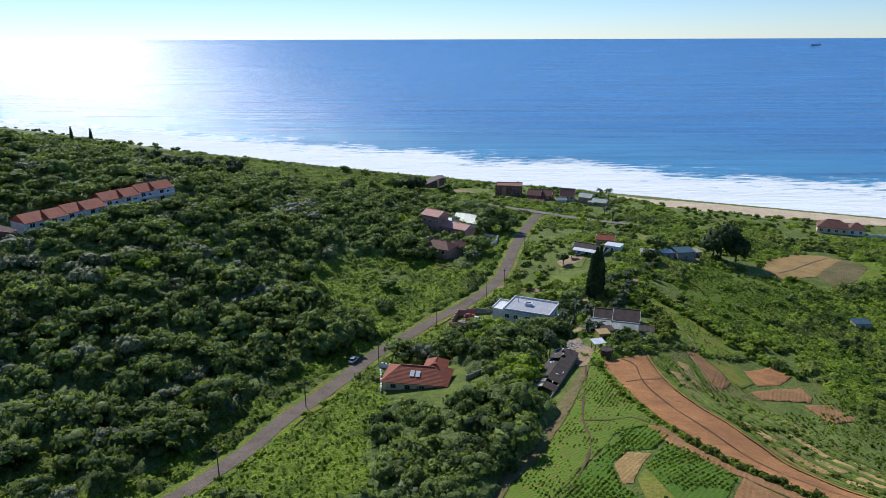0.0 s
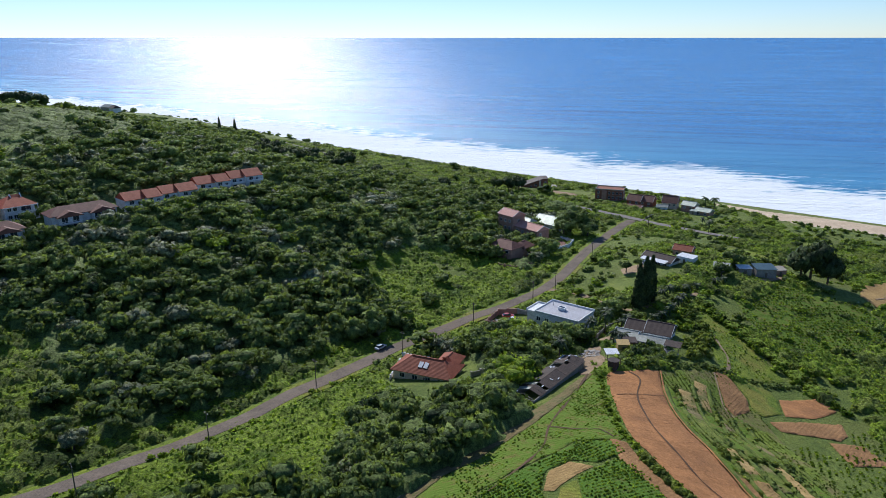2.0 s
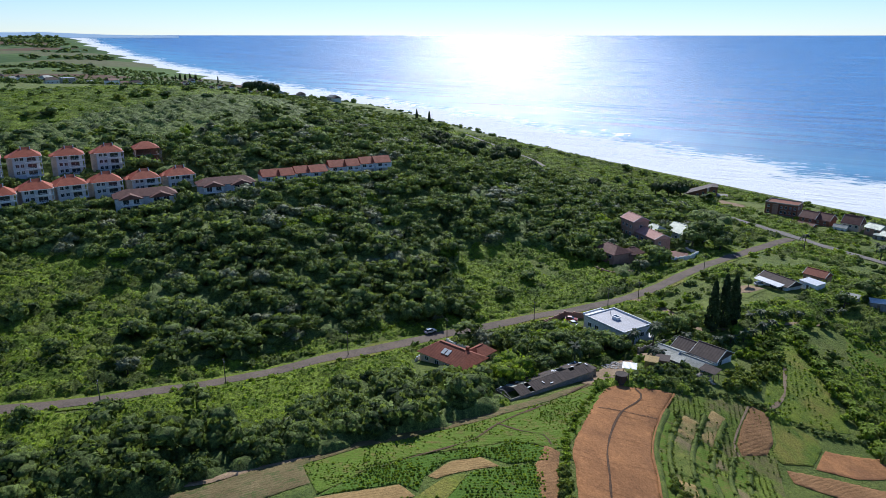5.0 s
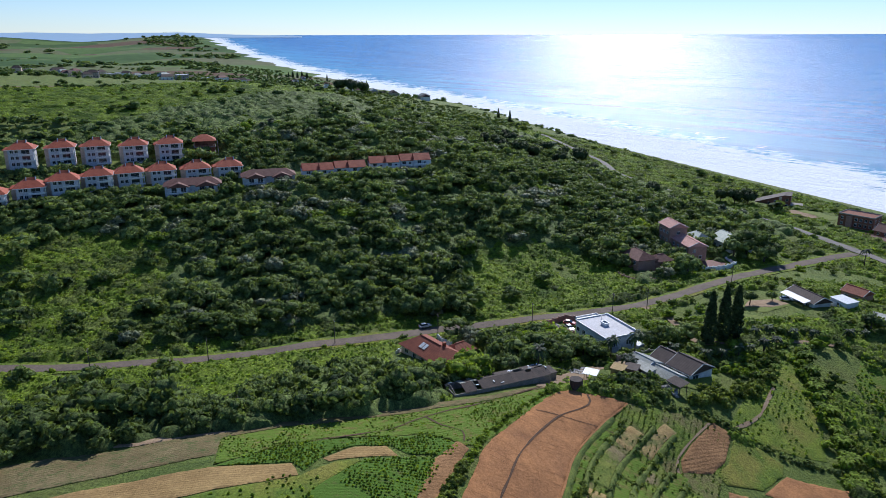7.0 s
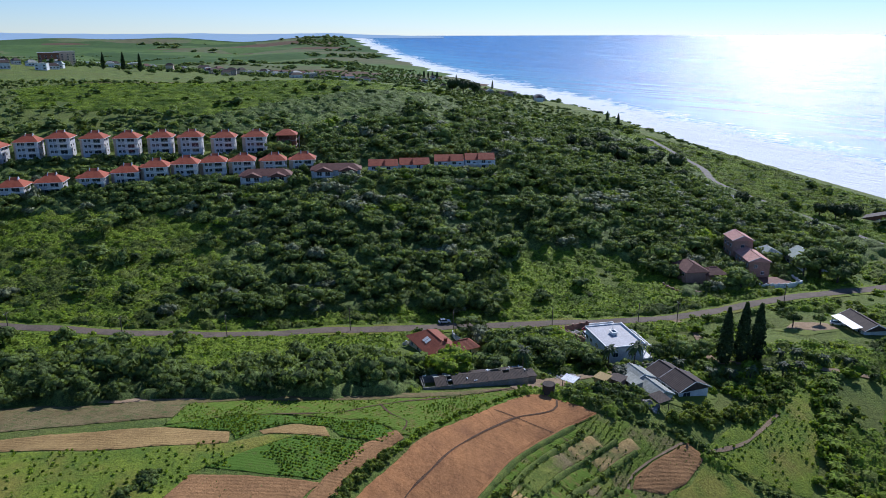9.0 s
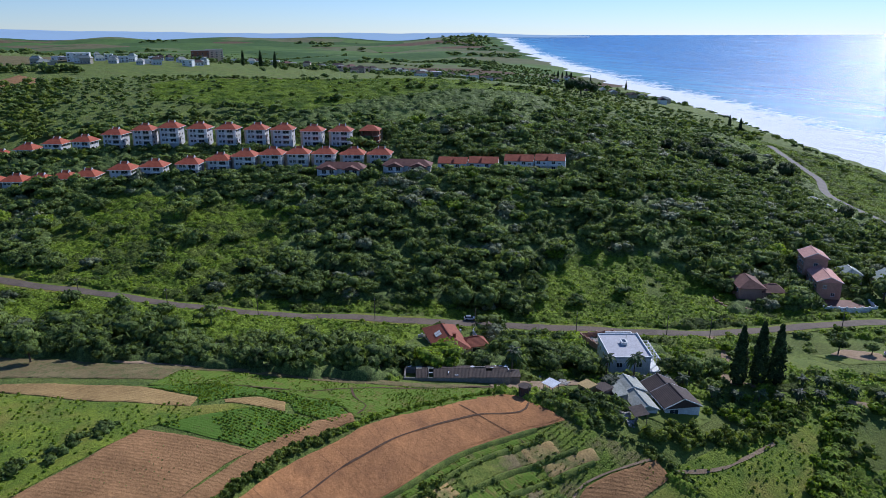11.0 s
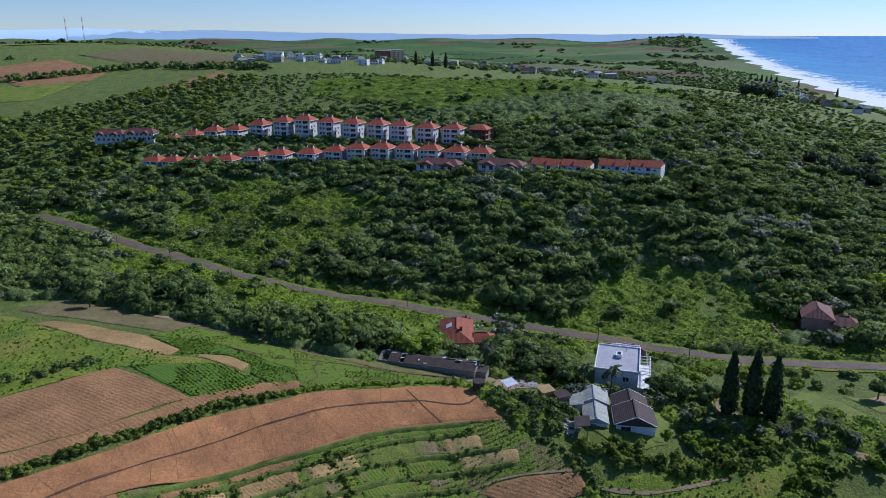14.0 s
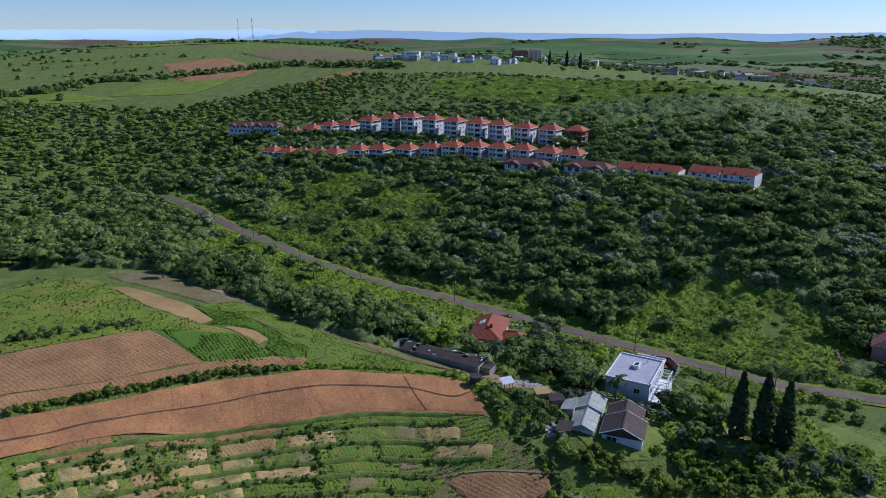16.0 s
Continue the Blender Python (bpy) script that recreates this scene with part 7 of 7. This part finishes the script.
def cypress():
    t = thing("cypress", "tall narrow dark columnar cypress", "tree", group="three columnar cypresses")
    part("trunk", tube([(0, 0, -0.5), (0, 0, 8), (0.1, 0, 16.5)], [0.35, 0.22, 0.06], 7), M_BARK, t)
    r = np.random.default_rng(11)
    V, F, base = [], [], 0
    for i in range(980):
        h = r.uniform(0.7, 17.4)
        w = 2.25 * (1 - (h / 18.2) ** 2.2) * min(1, 0.6 + h / 6) * (0.95 + 0.09 * math.sin(h * 2.6 + 1))
        a = r.uniform(0, 6.283)
        o = np.array([math.cos(a), math.sin(a), 0.15])
        p = o * w * r.uniform(0.65, 1.08) + (0, 0, h)
        up = o + 0.5 * r.standard_normal(3)
        up /= np.linalg.norm(up)
        e = np.cross(up, r.standard_normal(3))
        e /= np.linalg.norm(e)
        g = np.cross(up, e)
        V.append(p + r.uniform(0.35, 0.75) * (TUFT_V[:, :1] * e + TUFT_V[:, 1:2] * g + TUFT_V[:, 2:] * up)), F.append(TUFT_F + base)
        base += 6
    part("crown", as_shape((np.concatenate(V), np.concatenate(F))), M_DARKLEAF, t)
    return t


put_trees(cypress(), [(53.6, 235.0, 0.98), (56.0, 239.6, 1.04), (58.2, 243.6, 1.0)])


def palm(height, label, fronds=16, length=2.8):
    t = thing("palm", label, "palm")
    part("trunk", tube([(0, 0, -0.5), (0.15, 0, height * 0.5), (0.35, 0.1, height)], [0.24, 0.17, 0.13], 7), M_BARK, t)
    g = random.Random(int(height * 10))
    V, F = [], []
    for i in range(fronds):
        a, rise = 6.283 * i / fronds + g.uniform(-0.15, 0.15), g.uniform(-0.2, 0.9)
        pts = []
        for k in range(6):
            u = k / 5
            q = length * u
            pts.append((math.cos(a) * q * (1 - 0.12 * rise), math.sin(a) * q * (1 - 0.12 * rise), rise * q * 0.9 - 0.34 * q * q * (0.6 + 0.4 * (1 - rise))))
        for k in range(5):
            w0, w1 = 0.55 * math.sin(math.pi * min(0.95, 0.15 + 0.17 * k)), 0.55 * math.sin(math.pi * min(0.97, 0.15 + 0.17 * (k + 1)))
            sx, sy = -math.sin(a), math.cos(a)
            for s in (-1, 1):
                b = len(V)
                p, q = pts[k], pts[k + 1]
                V += [p, q, (q[0] + s * sx * w1, q[1] + s * sy * w1, q[2] - 0.22), (p[0] + s * sx * w0, p[1] + s * sy * w0, p[2] - 0.28)]
                F.append((b, b + 1, b + 2, b + 3))
    m = Matrix.Translation((0.35, 0.1, height))
    part("crown", ([tuple(m @ Vector(p)) for p in V], F), M_PALM, t, "drooping feathered fronds")
    return t


M_PALM = leafy("palm_fronds", (0.03, 0.055, 0.016), (0.10, 0.15, 0.04), 0.45, 0.5)
put_trees(palm(8.0, "tall slender palm with drooping fronds"), [(42.5, 208.5, 1.0), (38, 203, 0.85), (30, 178, 0.95), (104, 447.7, 1.1), (108.5, 443.6, 1.2), (66, 385, 1.0), (98, 388, 0.9), (96, 400, 0.7)])
put_trees(palm(3.4, "young palm with arching fronds", 14, 2.3), [(58, 221, 1.0), (61, 226, 0.9), (64, 231, 1.0), (66, 236, 0.8), (68, 241, 1.0), (70, 246, 0.9), (47, 196, 1.1), (45, 199, 1.0), (63, 248, 0.9), (66, 252, 1.0), (72, 256, 0.9), (76, 261, 0.8), (84, 270, 0.9), (88, 274, 0.8), (50, 219, 1.0), (48, 215, 0.9)])


def broad_plant():
    t = thing("banana_plant", "banana plant with broad torn green leaves", "plant", group="banana plants on the slope")
    part("stem", tube([(0, 0, -0.3), (0, 0, 1.3)], [0.16, 0.1], 6), M_BRIGHT, t)
    V, F = [], []
    for i in range(8):
        a = i * 0.82
        c, s = math.cos(a), math.sin(a)
        for k in range(3):
            u, w = k / 3, (0.16, 0.34, 0.3)[k]
            u2, w2 = (k + 1) / 3, (0.34, 0.3, 0.03)[k]
            b = len(V)
            for q, ww in ((u, w), (u2, w2)):
                z = 1.2 + 1.5 * q - 1.5 * q * q
                V += [(c * q * 1.9 - s * ww, s * q * 1.9 + c * ww, z), (c * q * 1.9 + s * ww, s * q * 1.9 - c * ww, z)]
            F.append((b, b + 1, b + 3, b + 2))
    part("leaves", (V, F), M_BRIGHT, t)
    return t


spots = [(76.5 + i * 1.18 + 1.2 * math.sin(i * 2.1), 249 - i * 2.15 + math.cos(i * 3.7), 1.1 + 0.3 * math.sin(i * 1.7)) for i in range(26)]
spots += [(64 + (i * 7 % 11), 222 + (i * 13 % 29), 1.0) for i in range(14)]
put_trees(broad_plant(), spots)


# ---- poles and wires ----
def utility_pole():
    p = thing("utility_pole", "grey wooden utility pole with crossarm", "pole", group="roadside utility poles")
    part("shaft", drum(0.15, 0.1, -0.8, 8.2, 8), M_WOODPOLE, p)
    part("crossarm", box(-0.9, 0.9, -0.06, 0.06, 7.5, 7.64), M_WOODPOLE, p)
    for u in (-0.75, 0, 0.75):
        part("insulator", drum(0.06, 0.04, 7.64, 7.84, 6, u), M_TRIM, p)
    return p


POLES = [(-107, 45, 40), (-83, 72, 42), (-60, 99, 50), (-47, 126, 62), (-36, 163, 66), (-19.5, 193, 62), (-2, 222, 50), (16.5, 244, 55), (24, 255, 65), (37, 300, 80)]
pole = utility_pole()
for i, (px, py, a) in enumerate(POLES):
    m = pose(px, py, float(land(px, py)), 0, 0, a + 90)
    if i == 0:
        pole.matrix_world = m
    else:
        copy_thing(pole, m)
for (ax, ay, _), (bx, by, _) in zip(POLES[:-1], POLES[1:]):
    za, zb = float(land(ax, ay)) + 7.7, float(land(bx, by)) + 7.7
    pts = [(ax + (bx - ax) * u, ay + (by - ay) * u, za + (zb - za) * u - 1.6 * 4 * u * (1 - u) * 0.5) for u in np.linspace(0, 1, 9)]
    tagged(part("overhead_wire", tube(pts, [0.025] * 9, 4), M_BLACK, None, "thin dark wire slung between the poles"), category="wire")


# ---- far hills: masts, town and woods ----
def mast(x, y):
    z = float(land(x, y))
    t = thing("radio_mast", "thin red and white lattice radio mast", "mast", x, y, z, group="masts on the hill")
    for k in range(6):
        part("section", joined(*(tube([(1.0 * math.cos(a), 1.0 * math.sin(a), k * 9.0 - (1 if k == 0 else 0)), (math.cos(a), math.sin(a), k * 9.0 + 9)], [0.22, 0.22], 4) for a in (0, 2.09, 4.19)), box(-0.7, 0.7, -0.7, 0.7, k * 9 + 4.2, k * 9 + 4.5)), M_LAMPRED if k % 2 else M_TRIM, t)


mast(-1395, -408)
mast(-1380, -370)


TOWN = []


def town_block(x, y, rz, L, W, H, m, flat, rm):
    TOWN.append((x, y))
    H += 1.5
    if flat:
        z = float(land(x, y))
        t = thing("town_building", "distant flat-roofed building on the ridge", "building", x, y, z, rz, "distant town")
        part("wall", box(-L / 2, L / 2, -W / 2, W / 2, -4, H), m, t)
        part("roof", box(-L / 2 - 0.4, L / 2 + 0.4, -W / 2 - 0.4, W / 2 + 0.4, H, H + 0.5), M_TRIM, t)
        for k in range(int(H // 3)):
            windows(t, W / 2, "front", row_of(max(2, int(L // 5)), -L / 2 + 2, L / 2 - 2, 3 * k + 0.8, 2.0, 1.5))
    else:
        gable_house("town_house", "distant house with pitched roof among trees", x, y, rz, L, W, H, 3.0, m, rm, None, 0.6, hip=3.0, front=row_of(3, -L / 3, L / 3, 1, 1.6, 1.4), group="distant town", sink=4)


g = random.Random(9)
for i in range(26):
    town_block(-690 - g.random() * 110, 20 + i * 7 + g.uniform(-8, 8), g.uniform(60, 110), g.uniform(7, 12), g.uniform(6, 9), g.choice((2.5, 3, 5)), g.choice((M_WHITE, M_WHITE, M_BLUEWHITE, M_TAN)), g.random() < 0.4, g.choice((M_GREYTIN, M_GREENTIN, M_BROWNROOF)))
for i in range(66):
    town_block(-770 - g.random() * 460, 210 + i * 7 + g.uniform(-20, 20), g.uniform(60, 110), g.uniform(10, 18), g.uniform(8, 12), g.choice((3.5, 4, 6)), g.choice((M_WHITE, M_TAN, M_CREAM)), g.random() < 0.15, g.choice((M_BROWNROOF, M_MAUVEROOF, M_GREYTIN, M_BROWNROOF)))
for k, (bx, by) in enumerate(((-905, 210), (-925, 232), (-760, 60))):
    town_block(bx, by, 85, 24, 12, (13, 16, 8)[k], (M_BRICKWALL, M_CREAM, M_WHITE)[k], True, M_TRIM)
for i in range(22):
    q = -520 - i * 38 + g.uniform(-12, 12)
    dd = g.uniform(70, 160)
    qy = 585 - 0.5 * q - 0.06 * max(0, -q - 800) - dd * 1.118
    town_block(q, qy, g.uniform(-40, 0), g.uniform(10, 16), 9, 4, g.choice((M_WHITE, M_TAN)), False, g.choice((M_BROWNROOF, M_GREYTIN, M_MAUVEROOF)))

# woods on the distant land
x, y = scatter((-1900, -900), (-240, 1300), 20.0)
d = inland(x, y)
wood = roll(x, y, 75, 6.2) + 0.8 * np.exp(-((d - 150) / 130.0) ** 2) + 0.95 * ((x < -590) & (y > 120) & (x > -1400))
ok = (d > 45) & (wood > 0.42) & ((x < -520) | (y < -230)) & (rng.random(len(x)) < 0.8)
town = np.array(TOWN)
ok &= np.array([np.hypot(*(town - (a, b)).T).min() > 12 for a, b in zip(x, y)])
ok &= ~((x > -775) & (y > 90) & (y < 720) & (rng.random(len(x)) < 0.88)) & ~((x > -1240) & (x < -775) & (y > 200) & (y < 700) & (rng.random(len(x)) < 0.1))
ok &= ~(inside(VALLEY_FARMS, x, y) & (rng.random(len(x)) < 0.8))
x, y = x[ok], y[ok]
stand("distant_woods", sites(x, y, rng.uniform(4.5, 8, len(x)), (-0.5, 1.0), (0.6, 1.0)), FAR_CROWNS, M_FORE, "dark tree belts on the distant hills", "forest", False)
x, y = scatter((-4300, -2600), (-1500, 2300), 46.0)
ok = (inland(x, y) > 60) & (roll(x, y, 150, 1.4) + 0.5 * np.exp(-((inland(x, y) - 200) / 260.0) ** 2) > 0.5)
x, y = x[ok], y[ok]
stand("skyline_woods", sites(x, y, rng.uniform(14, 30, len(x)), (-2, 0), (0.35, 0.6)), FAR_CROWNS, M_FORE, "dark wooded valleys towards the skyline", "forest", False)
hl = random.Random(5)
hx, hy = [], []
for i in range(44):
    cx, cy = hl.uniform(-2300, -640), hl.uniform(-700, 1000)
    a = 0.5 + hl.choice((0, 1.57)) + hl.uniform(-0.35, 0.35)
    L = hl.uniform(60, 260)
    for q in np.arange(-L, L, 10):
        if hl.random() < 0.75:
            hx.append(cx + q * math.cos(a) + hl.uniform(-4, 4)), hy.append(cy + q * math.sin(a) + 6 * math.sin(q / 40) + hl.uniform(-4, 4))
hx, hy = np.array(hx), np.array(hy)
ok = inland(hx, hy) > 60
hx, hy = hx[ok], hy[ok]
stand("hedgerows", sites(hx, hy, rng.uniform(3, 6, len(hx)), (-0.4, 0.6), (0.7, 1.1)), FAR_CROWNS, M_FORE, "dark hedgerows and trees between far fields", "hedge", False)
belt = bend([(-455, -345), (-520, -300), (-600, -290), (-650, -210), (-720, -110), (-690, -20), (-640, 60)], 7.0)
bx, by = np.repeat(belt[:, 0], 3) + rng.normal(0, 7, 3 * len(belt)), np.repeat(belt[:, 1], 3) + rng.normal(0, 7, 3 * len(belt))
stand("tree_belt", sites(bx, by, rng.uniform(4.5, 8, len(bx)), (-0.3, 1)), FAR_CROWNS, M_FORE, "dark belt of trees between far fields", "forest", False)
hx = rng.normal(-1390, 90, 90)
hy = rng.normal(-390, 60, 90)
stand("hilltop_trees", sites(hx, hy, rng.uniform(4, 8, 90), (-0.3, 1)), FAR_CROWNS, M_DARKLEAF, "dark trees on top of the mast hill", "forest", False)
put_trees(cypress(), [(-760, 245, 1.1), (-765, 268, 1.2), (-758, 285, 1.2)] + [(-1390 + i * 9, 1135 + (i * 5 % 9), 0.8 + 0.1 * (i % 3)) for i in range(9)] + [(-1046, 1090, 1.1), (-345, 650, 0.75), (-322, 640, 0.8), (-1267, 1160, 1.0)])

# distant ridges that close the horizon inland; blue colour and glow stand in for haze
M_RIDGE, rn, rl, rb = mat("haze_painted_ridge", 1.0, 0, 0.0)
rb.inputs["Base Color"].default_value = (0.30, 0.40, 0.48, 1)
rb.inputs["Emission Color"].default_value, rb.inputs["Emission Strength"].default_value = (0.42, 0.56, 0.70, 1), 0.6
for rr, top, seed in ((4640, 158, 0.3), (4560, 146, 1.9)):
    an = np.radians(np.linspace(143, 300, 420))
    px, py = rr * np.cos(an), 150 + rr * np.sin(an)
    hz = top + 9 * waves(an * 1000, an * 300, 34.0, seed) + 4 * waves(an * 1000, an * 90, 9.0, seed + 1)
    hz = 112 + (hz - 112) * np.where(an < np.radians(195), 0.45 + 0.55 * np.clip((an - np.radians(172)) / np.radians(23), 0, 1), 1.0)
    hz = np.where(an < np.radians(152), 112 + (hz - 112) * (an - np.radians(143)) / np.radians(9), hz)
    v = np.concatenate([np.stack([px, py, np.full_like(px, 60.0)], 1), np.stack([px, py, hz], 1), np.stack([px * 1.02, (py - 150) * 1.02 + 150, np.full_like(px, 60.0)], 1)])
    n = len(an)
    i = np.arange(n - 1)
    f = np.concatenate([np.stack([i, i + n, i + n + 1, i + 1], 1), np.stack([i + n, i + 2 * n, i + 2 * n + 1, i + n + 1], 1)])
    tagged(link("backdrop", v, f, M_RIDGE), "distant ridges on the horizon with pale blue haze painted in", "hills", kind="structure")


def ship():
    s = thing("cargo_ship", "distant dark cargo ship near the horizon", "ship", 1975, 3820, 83, 10)
    s.scale = (0.6, 0.5, 0.6)
    part("hull", ([(-48, -7, -8), (44, -7, -8), (44, 7, -8), (-48, 7, -8), (-50, -8, 5), (50, -8, 6), (50, 8, 6), (-50, 8, 5)], [(3, 2, 1, 0), (4, 5, 6, 7), (0, 1, 5, 4), (1, 2, 6, 5), (2, 3, 7, 6), (3, 0, 4, 7)]), M_TAN, s)
    part("bridge", box(-44, -34, -6, 6, 5, 14), M_WHITE, s)
    part("funnel", box(-42, -38, -2, 2, 14, 18), M_GREYWALL, s)


ship()
drape("beach", [(116, 506), (148, 486), (182, 476), (232, 452), (330, 405), (330, 386), (232, 424), (195, 434), (162, 446), (136, 462), (114, 484)], 0.4, M_SAND, 2.0, "pale sandy beach above the surf", "beach", "structure", 2.0)
